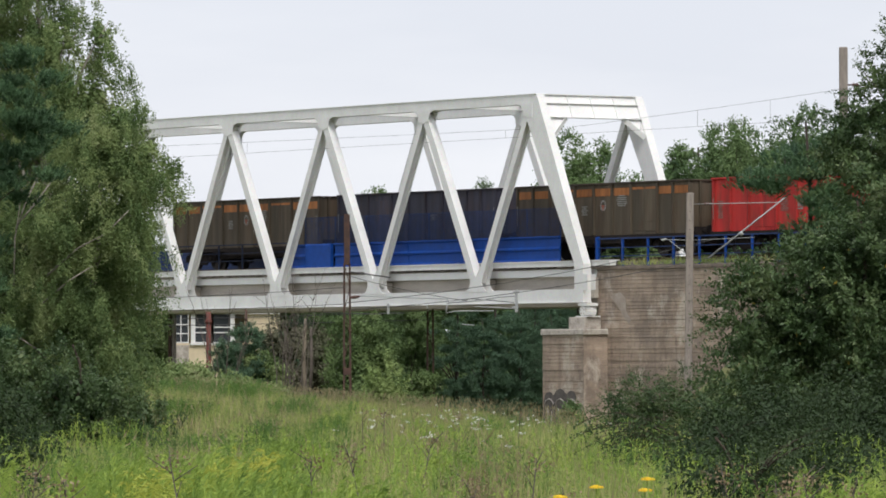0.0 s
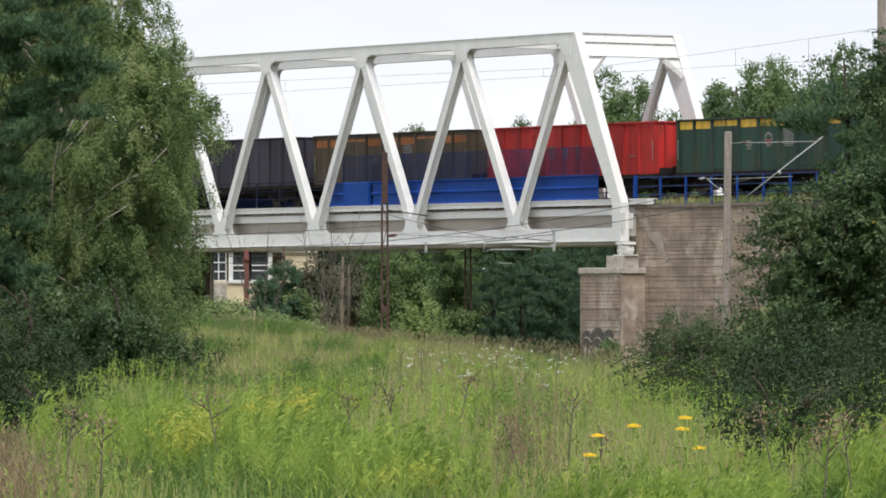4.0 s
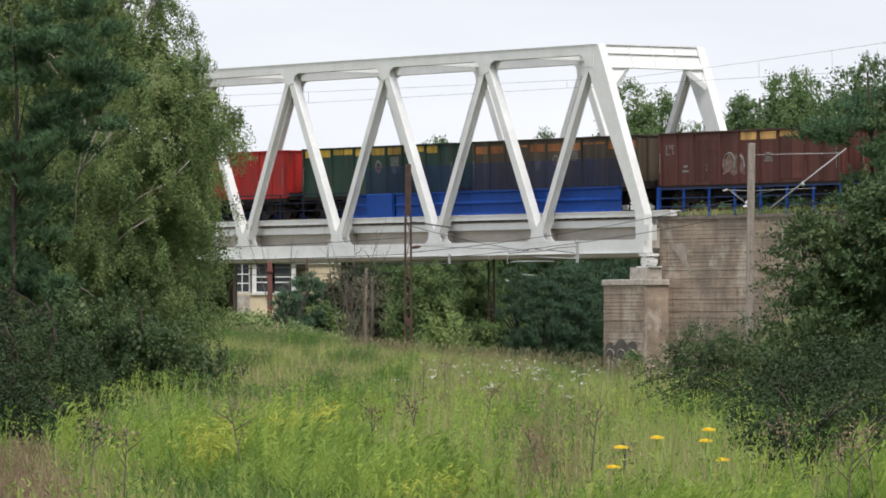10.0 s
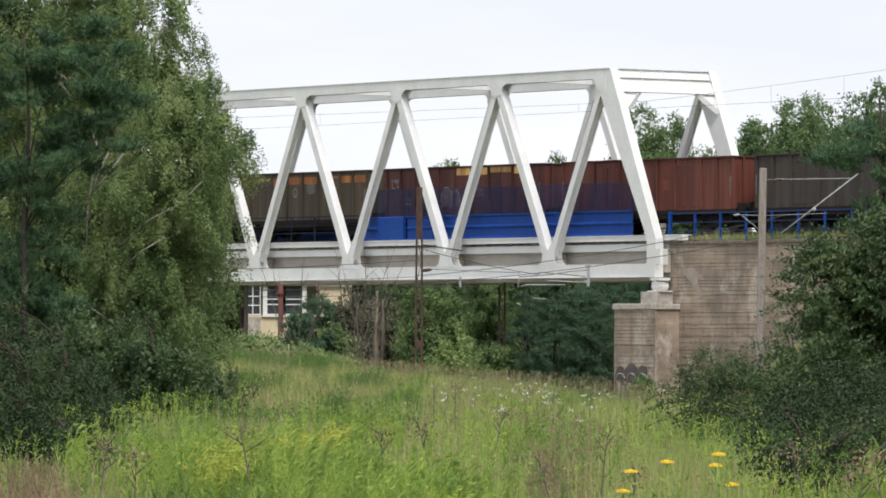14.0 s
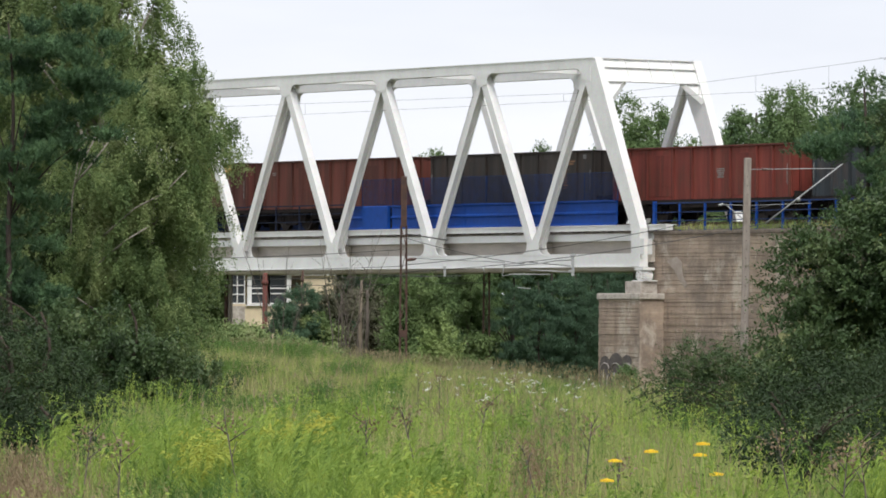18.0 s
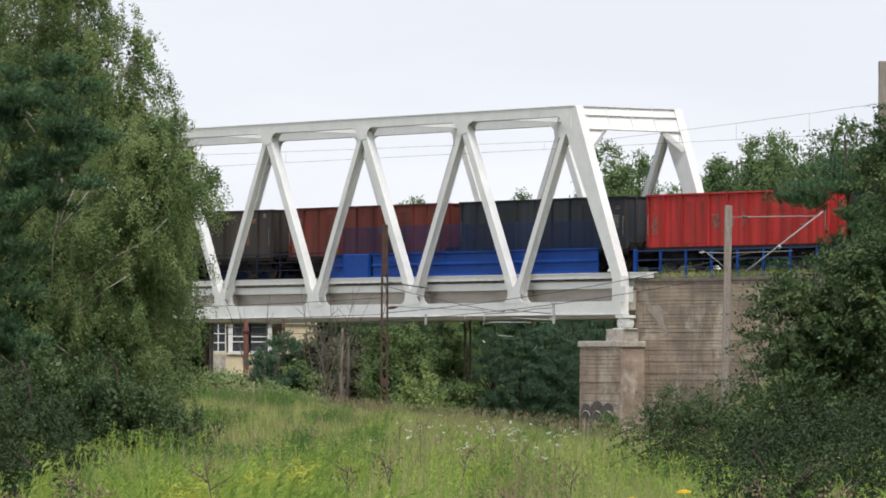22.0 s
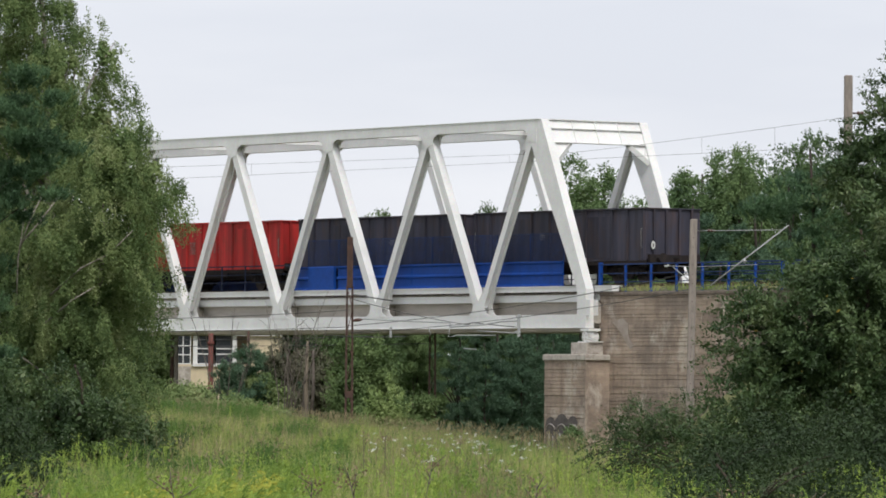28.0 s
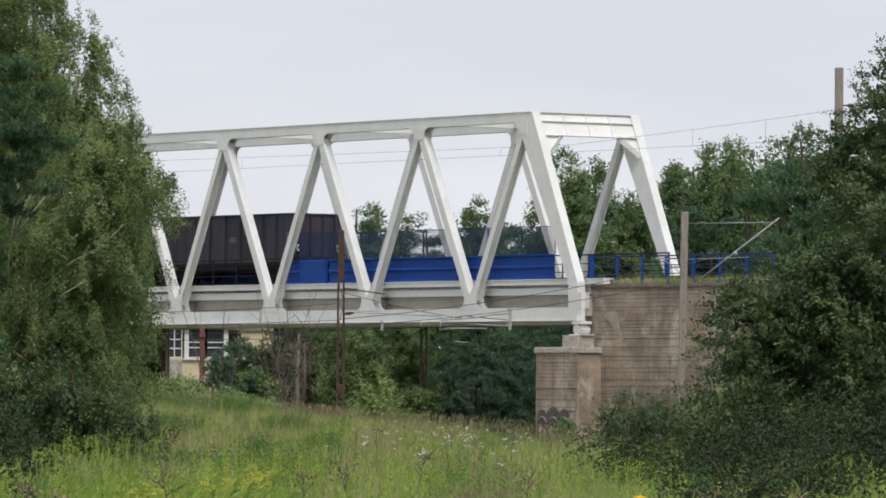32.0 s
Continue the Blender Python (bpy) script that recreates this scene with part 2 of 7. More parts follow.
M_COPE = surface("dark_weathered_coping", (0.22, 0.175, 0.14), (0.12, 0.10, 0.085), 0.95, scale=3.0, bump=0.8)
M_EMBLEM = surface("faded_red_marking", (0.30, 0.085, 0.06), (0.20, 0.10, 0.075), 0.8, scale=8)
M_ORANGE = surface("faded_orange_marking", (0.36, 0.19, 0.09), (0.22, 0.13, 0.08), 0.8, scale=8)
M_PLATE = surface("white_tail_plate", (0.62, 0.62, 0.60), (0.5, 0.5, 0.48), 0.6, scale=8)
M_COAT = wagon_coat("wagon_paint", 0.65, (0.085, 0.047, 0.030), 0.72)
M_CREAM = surface("cream_render", (0.68, 0.58, 0.40), (0.56, 0.47, 0.33), 0.9, scale=1.2)
M_ROOF = surface("dark_roof_felt", (0.06, 0.055, 0.055), (0.09, 0.085, 0.08), 0.9)
M_FRAME = surface("white_window_paint", (0.75, 0.75, 0.74), (0.66, 0.66, 0.65), 0.5)
M_GRAF = surface("dark_spray_paint", (0.07, 0.062, 0.062), (0.13, 0.115, 0.105), 0.7, scale=5)
M_GRAF2 = surface("pale_spray_paint", (0.38, 0.35, 0.33), (0.28, 0.25, 0.24), 0.7, scale=5)
M_GRAF3 = surface("grey_spray_paint", (0.40, 0.345, 0.30), (0.31, 0.255, 0.215), 0.8, scale=3)
M_PETAL = surface("yellow_petals", (0.85, 0.62, 0.04), (0.78, 0.50, 0.03), 0.7, scale=30)
M_WHITEF = surface("white_umbels", (0.72, 0.72, 0.66), (0.6, 0.62, 0.55), 0.8, scale=30)

F_BIRCH = foliage("birch_leaves", [(0.068, 0.116, 0.041), (0.140, 0.206, 0.074), (0.246, 0.308, 0.124), (0.410, 0.436, 0.232)], 0.32, 1.1)
F_PINE = foliage("pine_needles", [(0.027, 0.060, 0.031), (0.076, 0.146, 0.068), (0.180, 0.290, 0.138)], 0.14, 1.6)
F_BUSH = foliage("bush_leaves", [(0.027, 0.055, 0.019), (0.050, 0.091, 0.031), (0.094, 0.142, 0.052), (0.185, 0.222, 0.100)], 0.24, 1.3, rough=0.5, sheen=0.35)
F_DEEP = foliage("shaded_tree_leaves", [(0.026, 0.048, 0.019), (0.048, 0.080, 0.028), (0.092, 0.125, 0.046), (0.170, 0.180, 0.078)], 0.26, 1.0)
F_YELLOWED = foliage("yellowed_leaves", [(0.42, 0.30, 0.05), (0.50, 0.36, 0.08)], 0.3, 1.0)
# far greens lightened, needles bluish: the haze of distance is in the colour
F_FAR = foliage("hazed_far_leaves", [(0.0580, 0.1068, 0.0436), (0.1197, 0.1880, 0.0697), (0.2033, 0.2748, 0.1136)], 0.25, 0.22)
F_FARPINE = foliage("hazed_far_needles", [(0.0471, 0.0938, 0.0558), (0.0810, 0.1453, 0.0840), (0.1209, 0.1938, 0.1092)], 0.12, 0.22)
F_PALE = foliage("silvery_leaves", [(0.170, 0.250, 0.085), (0.260, 0.340, 0.125), (0.350, 0.420, 0.180)], 0.25, 0.8)
F_DRY = foliage("brownish_leaves", [(0.080, 0.090, 0.050), (0.120, 0.120, 0.076), (0.165, 0.150, 0.105)], 0.2, 0.8)
F_THICKET = foliage("thicket_leaves", [(0.080, 0.130, 0.048), (0.126, 0.188, 0.066), (0.180, 0.240, 0.094)], 0.3, 0.8)
F_GRASS = foliage("meadow_grass", [(0.155, 0.225, 0.064), (0.235, 0.310, 0.090), (0.330, 0.370, 0.125), (0.450, 0.410, 0.190), (0.550, 0.450, 0.300)], 0.35, 0.42)
F_SEED = foliage("grass_seed_heads", [(0.20, 0.20, 0.09), (0.27, 0.23, 0.13), (0.36, 0.27, 0.19)], 0.3, 0.3)
F_GOLD = foliage("goldenrod_leaves", [(0.120, 0.205, 0.048), (0.230, 0.345, 0.072), (0.370, 0.470, 0.098), (0.500, 0.560, 0.125)], 0.40, 1.6)
F_PLUME = foliage("goldenrod_plumes", [(0.36, 0.43, 0.085), (0.45, 0.47, 0.085), (0.54, 0.49, 0.09)], 0.3, 0.8)
# bush greens darkened: the shade under birches and overhanging bush is in the colour
F_SHADE = foliage("shade_toned_shrub_leaves", [(0.014, 0.028, 0.011), (0.025, 0.047, 0.017), (0.043, 0.072, 0.027), (0.090, 0.118, 0.050)], 0.15, 1.2)
F_HERB = foliage("deep_green_herbs", [(0.070, 0.140, 0.034), (0.110, 0.200, 0.046), (0.165, 0.260, 0.060)], 0.3, 0.5)
F_STALK = foliage("dead_stalks", [(0.15, 0.105, 0.062), (0.26, 0.195, 0.12), (0.36, 0.29, 0.19)], 0.1, 0.5)

# ---- mesh helpers ----


def part(name, bm, material, parent=None, label=""):
    """Link a bmesh as one mesh object, under a thing or under a part."""
    me = bpy.data.meshes.new(name)
    bm.normal_update()
    bm.to_mesh(me)
    bm.free()
    me.materials.append(material)
    ob = new(name, me)
    ob.parent = parent
    return tagged(ob, label)


def shared(name, me, parent, m=None):
    ob = new(name, me)
    ob.parent = parent
    if m is not None:
        ob.matrix_basis = m
    return ob


def fast(name, verts, faces, material, parent=None, smooth=False):
    """A mesh from arrays: verts (n, 3), faces (m, 3 or 4)."""
    me = bpy.data.meshes.new(name)
    verts, faces = np.asarray(verts, np.float32), np.asarray(faces, np.int32)
    k = faces.shape[1]
    me.vertices.add(len(verts))
    me.vertices.foreach_set("co", verts.ravel())
    me.loops.add(faces.size)
    me.loops.foreach_set("vertex_index", faces.ravel())
    me.polygons.add(len(faces))
    me.polygons.foreach_set("loop_start", np.arange(0, faces.size, k, dtype=np.int32))
    me.update(calc_edges=True)
    if smooth:
        me.polygons.foreach_set("use_smooth", np.ones(len(faces), dtype=bool))
    me.materials.append(material)
    ob = new(name, me)
    ob.parent = parent
    return ob


def box(bm, lo, hi, bevel=0.0):
    """An axis-aligned block."""
    vs = bmesh.ops.create_cube(bm, size=1)["verts"]
    for v in vs:
        v.co = Vector([lo[i] + (v.co[i] + 0.5) * (hi[i] - lo[i]) for i in range(3)])
    if bevel:
        es = list({e for v in vs for e in v.link_edges})
        bmesh.ops.bevel(bm, geom=es, offset=bevel, segments=1, affect="EDGES")
    return bm


def beam(bm, p, q, w, h, up=(0, 0, 1), bevel=0.0):
    """A rectangular bar from p to q, w wide and h deep (along up)."""
    p, q = Vector(p), Vector(q)
    d = (q - p).normalized()
    side = d.cross(Vector(up)).normalized()
    top = side.cross(d)
    vs = []
    for c in (p, q):
        for i, j in ((-1, -1), (1, -1), (1, 1), (-1, 1)):
            vs.append(bm.verts.new(c + side * (i * w / 2) + top * (j * h / 2)))
    fs = [bm.faces.new([vs[i] for i in f]) for f in ((3, 2, 1, 0), (4, 5, 6, 7), (0, 1, 5, 4), (1, 2, 6, 5), (2, 3, 7, 6), (3, 0, 4, 7))]
    if bevel:
        bmesh.ops.bevel(bm, geom=list({e for f in fs for e in f.edges}), offset=bevel, segments=1, affect="EDGES")
    return bm


def tube(bm, pts, radii, n=6):
    """A tapered tube along points."""
    pts = [Vector(p) for p in pts]
    rings = []
    for i, p in enumerate(pts):
        d = (pts[min(i + 1, len(pts) - 1)] - pts[max(i - 1, 0)]).normalized()
        s = d.cross(Vector((0.31, 0.87, 0.39))).normalized()
        t = d.cross(s)
        rings.append([bm.verts.new(p + (s * math.cos(2 * math.pi * k / n) + t * math.sin(2 * math.pi * k / n)) * radii[i]) for k in range(n)])
    for a, b in zip(rings, rings[1:]):
        for k in range(n):
            bm.faces.new((a[k], a[(k + 1) % n], b[(k + 1) % n], b[k])).smooth = True
    bm.faces.new(rings[0][::-1])
    bm.faces.new(rings[-1])
    return bm


def plate(bm, outline, axis, lo, hi):
    """A flat plate: an outline of (a, b) extruded along axis x (a = y, b = z) or y (a = x, b = z) or z."""
    def at(a, b, c):
        return {"x": (c, a, b), "y": (a, c, b), "z": (a, b, c)}[axis]
    f = [bm.verts.new(at(a, b, lo)) for a, b in outline]
    g = [bm.verts.new(at(a, b, hi)) for a, b in outline]
    bm.faces.new(f)
    bm.faces.new(g[::-1])
    for i in range(len(f)):
        j = (i + 1) % len(f)
        bm.faces.new((f[i], g[i], g[j], f[j]))
    bmesh.ops.recalc_face_normals(bm, faces=bm.faces[:])
    return bm


def disc(bm, centre, r, axis, lo, hi, n=20):
    out = [(centre[0] + r * math.cos(2 * math.pi * k / n), centre[1] + r * math.sin(2 * math.pi * k / n)) for k in range(n)]
    return plate(bm, out, axis, lo, hi)


def B():
    return bmesh.new()


# ---- ground ----


def smooth01(v, a, b):
    t = np.clip((v - a) / (b - a), 0, 1)
    return t * t * (3 - 2 * t)


def ground_z(x, y):
    """Meadow: level round the eye, then tilting down to the right and rising to the left; a shallow railway cutting behind."""
    x, y = np.asarray(x, float), np.asarray(y, float)
    far = smooth01(y, 55, 185)
    z = -0.30 * far - 0.095 * np.clip(x, -13, 9) * far * (0.35 + 0.65 * smooth01(y, 90, 190))
    z += 0.10 * np.sin(0.35 * x + 0.4) * np.sin(0.13 * y) + 0.05 * np.sin(1.1 * x + 0.21 * y)
    back = smooth01(y, 212, 240)
    return z * (1 - back) - 1.1 * back


def sheet(xs, ys):
    gx, gy = np.meshgrid(xs, ys)
    v = np.stack([gx.ravel(), gy.ravel(), ground_z(gx, gy).ravel()], 1)
    nx, ny = len(xs), len(ys)
    i = (np.arange(ny - 1)[:, None] * nx + np.arange(nx - 1)[None]).ravel()
    return v, np.stack([i, i + 1, i + nx + 1, i + nx], 1)


gxs = np.concatenate([[-3500, -1200, -400, -150, -80], np.arange(-50, 51, 1.5), [80, 150, 400, 1200, 3500]])
gys = np.concatenate([[-3500, -1000, -200, -60], np.arange(-20, 300, 1.5), [330, 400, 700, 1500, 4500]])
gv, gf = sheet(gxs, gys)
tagged(fast("ground", gv, gf, M_GROUND, smooth=True), "uneven green meadow ground falling to a railway cutting", "ground", kind="structure")

# ---- the railway: its own axes are u (across, away from the eye), s (along, to the left and away), z (up) ----
RAILWAY = pose(4.034, 255.943, 0, 0, 0, 34.85)
PANEL, N_PANELS, WIDTH = 8.0, 7, 5.30
Z_BOT, Z_TOP, Z_RAIL = 4.54, 13.56, 6.42
S_END, S_FAR = -3.75, -3.75 + 8.0 * 7
MID = WIDTH / 2


def rail_thing(name, label, category, group="", kind=""):
    ob = new(name)
    ob.matrix_basis = RAILWAY
    return tagged(ob, label, category, group, kind)


# ---- truss bridge ----
bridge = rail_thing("railway_bridge", "white-painted steel truss railway bridge with blue side screens", "bridge")
Z_LOW, Z_HIGH = 5.36, 13.0           # where the diagonals' centre lines meet
CHORD_H, TOP_H, CW = 0.55, 0.45, 0.41


def diagonal_ends(k):
    """Diagonal k of a truss: 0 is the end post."""
    s0, s1 = S_END + 4.0 * k, S_END + 4.0 * (k + 1)
    return ((s0, Z_LOW), (s1, Z_HIGH)) if k % 2 == 0 else ((s0, Z_HIGH), (s1, Z_LOW))


def gusset_outline(s, low, half):
    """The plate round a node, with hollow curves to the chord; half: only the side towards +s (1) or -s (-1)."""
    z0, sg = (Z_BOT + CHORD_H, 1) if low else (Z_TOP - TOP_H, -1)
    if low:
        right = [(1.0, -0.05), (0.72, 0.02), (0.55, 0.12), (0.46, 0.28), (0.43, 0.45), (0.75, 1.05), (0.30, 1.02), (0.02, 0.62)]
    else:
        right = [(0.98, -0.05), (0.70, 0.02), (0.52, 0.10), (0.41, 0.24), (0.40, 0.46), (0.20, 0.50), (0.02, 0.56)]
    b = 0.62 if low else 0.56
    r = [(s + a, z0 + sg * b) for a, b in right]
    m = [(s - a, z0 + sg * b) for a, b in right[::-1]]
    if half == 1:
        return r + [(s - 0.25, z0 + sg * b), (s - 0.25, z0 - sg * 0.05)]
    if half == -1:
        return m + [(s + 0.25, z0 - sg * 0.05), (s + 0.25, z0 + sg * b)]
    return r + m[1:]


for u in (0.0, WIDTH):
    bm = B()
    box(bm, (u - CW / 2, S_END + 0.07, Z_BOT), (u + CW / 2, S_FAR - 0.07, Z_BOT + CHORD_H))
    box(bm, (u - CW / 2 - 0.05, S_END + 0.07, Z_BOT - 0.03), (u + CW / 2 + 0.05, S_FAR - 0.07, Z_BOT + 0.005))
    chord = part("bottom_chord", bm, M_STEEL, bridge)
    bm = B()
    box(bm, (u - CW / 2, S_END + 3.55, Z_TOP - TOP_H), (u + CW / 2, S_FAR - 3.55, Z_TOP - 0.03))
    box(bm, (u - CW / 2 - 0.04, S_END + 3.5, Z_TOP - 0.03), (u + CW / 2 + 0.04, S_FAR - 3.5, Z_TOP))
    part("top_chord", bm, M_STEEL, bridge)
    for k in range(2 * N_PANELS):
        (sa, za), (sb, zb) = diagonal_ends(k)
        post = k in (0, 2 * N_PANELS - 1)
        bm = B()
        deep = 0.40 if k % 2 == 0 else 0.31
        if post:
            # the end post runs from the end box to the top of the chord
            out = [(-0.31, Z_TOP - 0.004), (-3.68, 6.16), (-3.68, 5.6), (-3.10, 5.6), (-3.04, 6.16), (0.78, 13.1), (0.78, Z_TOP - 0.004)]
            if k:
                out = [(S_END + S_FAR - s, z) for s, z in out]
            plate(bm, out, "x", u - CW / 2 + 0.004, u + CW / 2 - 0.004)
        else:
            d = Vector((0, sb - sa, zb - za)).normalized()
            n = d.cross(Vector((1, 0, 0)))
            p, q = Vector((u, sa, za)) + d * 0.1, Vector((u, sb, zb)) - d * 0.1
            lean = 0.10 if k % 2 == 0 else -0.10
            p, q = p + Vector((0, lean if za < 8 else 0.04, 0)), q + Vector((0, lean if zb < 8 else 0.04, 0))
            off = Vector((1, 0, 0)) * (CW / 2 - 0.045)
            if k % 2 == 0:
                beam(bm, p, q, CW - 0.03, deep, n)
            else:
                beam(bm, p - off, q - off, 0.03, deep, n)
                beam(bm, p + off, q + off, 0.03, deep, n)
                beam(bm, p, q, CW - 0.09, 0.04, n)
        part("end_post" if post else "diagonal", bm, M_STEEL, bridge)
    for i in range(N_PANELS + 1):
        s = S_END + PANEL * i
        half = 1 if i == 0 else -1 if i == N_PANELS else 0
        for du in (-CW / 2 - 0.012, CW / 2 - 0.012):
            part("gusset_plate", plate(B(), gusset_outline(s, True, half), "x", u + du, u + du + 0.024), M_STEEL, bridge)
    for i in range(N_PANELS):
        s = S_END + PANEL * (i + 0.5)
        for du in (-CW / 2 - 0.012, CW / 2 - 0.012):
            part("gusset_plate", plate(B(), gusset_outline(s, False, 1 if i == 0 else -1 if i == N_PANELS - 1 else 0), "x", u + du, u + du + 0.024), M_STEEL, bridge)
    for se, sg in ((S_END, 1), (S_FAR, -1)):
        # closed end box over the bearing
        part("end_box", box(B(), (u - CW / 2 - 0.016, min(se + sg * 0.065, se + sg * 0.70), Z_BOT + 0.006), (u + CW / 2 + 0.016, max(se + sg * 0.065, se + sg * 0.70), Z_LOW + 0.72), 0.015), M_STEEL, bridge)
# struts and crossed bracing between the top chords
for i in range(1, N_PANELS - 1):
    s = S_END + PANEL * (i + 0.5)
    part("top_strut", box(B(), (CW / 2, s - 0.12, Z_TOP - 0.30), (WIDTH - CW / 2, s + 0.12, Z_TOP - 0.05)), M_STEEL, bridge)
for i in range(N_PANELS - 1):
    sa, sb = S_END + PANEL * (i + 0.5), S_END + PANEL * (i + 1.5)
    for ua, ub, dz in ((0.25, WIDTH - 0.25, 0.0), (WIDTH - 0.25, 0.25, -0.08)):
        part("top_brace", beam(B(), (ua, sa, Z_TOP - 0.07 + dz), (ub, sb, Z_TOP - 0.07 + dz), 0.08, 0.07), M_STEEL, bridge)
# portals at both ends, in the leaning plane of the end posts: a ribbed web with three flanges and two haunches


def portal_point(se, sg, u, z, out=0.0):
    return (u, se - sg * (0.456 * (Z_TOP - z) + out), z)


def slab(bm, corners, se, sg, thick, out=0.0):
    """A flat plate in the portal's plane; corners as (u, z)."""
    a = [bm.verts.new(portal_point(se, sg, u, z, out)) for u, z in corners]
    b = [bm.verts.new(portal_point(se, sg, u, z, out - thick)) for u, z in corners]
    bm.faces.new(a)
    bm.faces.new(b[::-1])
    for i in range(len(a)):
        bm.faces.new((a[i], b[i], b[(i + 1) % len(a)], a[(i + 1) % len(a)]))
    bmesh.ops.recalc_face_normals(bm, faces=bm.faces[:])
    return bm


for se, sg in ((S_END + 3.48, 1), (S_FAR - 3.48, -1)):
    ua, ub, zl = CW / 2, WIDTH - CW / 2, Z_TOP - 1.02
    portal = part("portal_beam", slab(B(), [(ua, Z_TOP - 0.01), (ub, Z_TOP - 0.01), (ub, zl), (ua, zl)], se, sg, 0.03, -0.06), M_STEEL, bridge)
    for z, proud in ((Z_TOP - 0.02, 0.05), (Z_TOP - 0.40, 0.05), (zl, 0.07)):
        p, q = portal_point(se, sg, ua, z), portal_point(se, sg, ub, z)
        y0, y1 = sorted((p[1] - sg * proud, p[1] + sg * 0.36))
        if z < Z_TOP - 0.1 and z > zl:
            y0, y1 = sorted((p[1] - sg * proud, p[1] + sg * 0.06))
        part("flange", box(B(), (ua, y0, z - 0.02), (ub, y1, z + 0.015)), M_STEEL, portal)
    for j in range(1, 4):
        u = ua + (ub - ua) * j / 4
        part("rib", slab(B(), [(u - 0.014, Z_TOP - 0.04), (u + 0.014, Z_TOP - 0.04), (u + 0.014, zl), (u - 0.014, zl)], se, sg, 0.06, 0.0), M_STEEL, portal)
    for u, su in ((ua, 1), (ub, -1)):
        haunch = part("haunch", slab(B(), [(u, zl), (u + su * 0.95, zl), (u, zl - 0.82)], se, sg, 0.03, -0.06), M_STEEL, portal)
        p, q = Vector(portal_point(se, sg, u + su * 0.95, zl, -0.06)), Vector(portal_point(se, sg, u, zl - 0.82, -0.06))
        part("haunch_flange", beam(B(), p, q, 0.22, 0.03, (p - q).cross(Vector((0, sg, 0.5))).cross(p - q)), M_STEEL, portal)
# floor: cross girders, deck edge, kerb strip
for i in range(2 * N_PANELS + 1):
    s = S_END + 4.0 * i
    inset = CW / 2 + 0.02 if i % 2 == 0 else 0.81
    part("cross_girder", box(B(), (inset, s - 0.14, 4.72), (WIDTH - inset, s + 0.14, 5.58 if i % 2 == 0 else 5.85)), M_DECKSIDE, bridge)
# stringers added to draw the shaded band seen below the bottom chord
for u in (1.0, 1.9, WIDTH - 1.9, WIDTH - 1.0):
    part("stringer", box(B(), (u - 0.12, S_END + 0.5, 4.36), (u + 0.12, S_FAR - 0.5, 4.715)), M_DECKSIDE, bridge, "stringer added as the shaded band under the deck")
part("deck", box(B(), (0.80, S_END - 0.4, 5.865), (WIDTH - 0.80, S_FAR + 0.4, 6.02)), M_DECKSIDE, bridge)
for u, sg in ((0.0, 1), (WIDTH, -1)):
    def span(a, b):
        return (min(u + sg * a, u + sg * b), max(u + sg * a, u + sg * b))
    x0, x1 = span(0.76, 0.80)
    part("deck_web", box(B(), (x0, S_END - 0.4, 4.85), (x1, S_FAR + 0.4, 5.86)), M_DECKSIDE, bridge, "grimy brown-grey web below the deck edge")
    x0, x1 = span(0.50, 0.83)
    part("edge_girder", box(B(), (x0, S_END - 0.6, 5.65), (x1, S_FAR + 0.6, 5.95)), M_STEEL, bridge)
    x0, x1 = span(0.29, 0.63)
    part("edge_strip", box(B(), (x0, S_END - 1.15, 6.08), (x1, S_FAR + 1.15, 6.28)), M_STEEL, bridge)
    x0, x1 = span(0.25, 0.83)
    part("walkway_plate", box(B(), (x0, S_END - 1.15, 6.285), (x1, S_FAR + 1.15, 6.325)), M_STEEL, bridge)
for u in (0.0, WIDTH):
    for s in (-3.75, S_FAR):
        # roller bearing with its shoe and plates
        shoe = part("bearing", box(B(), (u - 0.32, s - 0.30, 4.36), (u + 0.32, s + 0.30, 4.48), 0.01), M_STEEL, bridge)
        part("roller", disc(B(), (s, 4.15), 0.215, "x", u - 0.30, u + 0.30, 24), M_STEEL, shoe)
        for k in range(5):
            a = 2 * math.pi * k / 5 + 0.3
            part("bolt", disc(B(), (s + 0.13 * math.cos(a), 4.15 + 0.13 * math.sin(a)), 0.03, "x", u - 0.33, u - 0.30, 8), M_DECKSIDE, shoe)
        part("base_plate", box(B(), (u - 0.36, s - 0.42, 3.89), (u + 0.36, s + 0.42, 3.935), 0.008), M_STEEL, shoe)
        part("side_bar", box(B(), (u - 0.28, s - 0.62, 4.24), (u - 0.22, s - 0.24, 4.30)), M_STEEL, shoe)
        part("side_bar", box(B(), (u - 0.28, s - 0.62, 4.02), (u - 0.22, s - 0.24, 4.08)), M_STEEL, shoe)

# blue protective screen over the lower line: folded sheet below, mesh above
U_SCREEN = 0.50
screen = rail_thing("protective_screen", "blue steel protective screen of folded sheet with mesh above", "screen")
S_SCR0, S_SCR1 = -1.1, 19.9
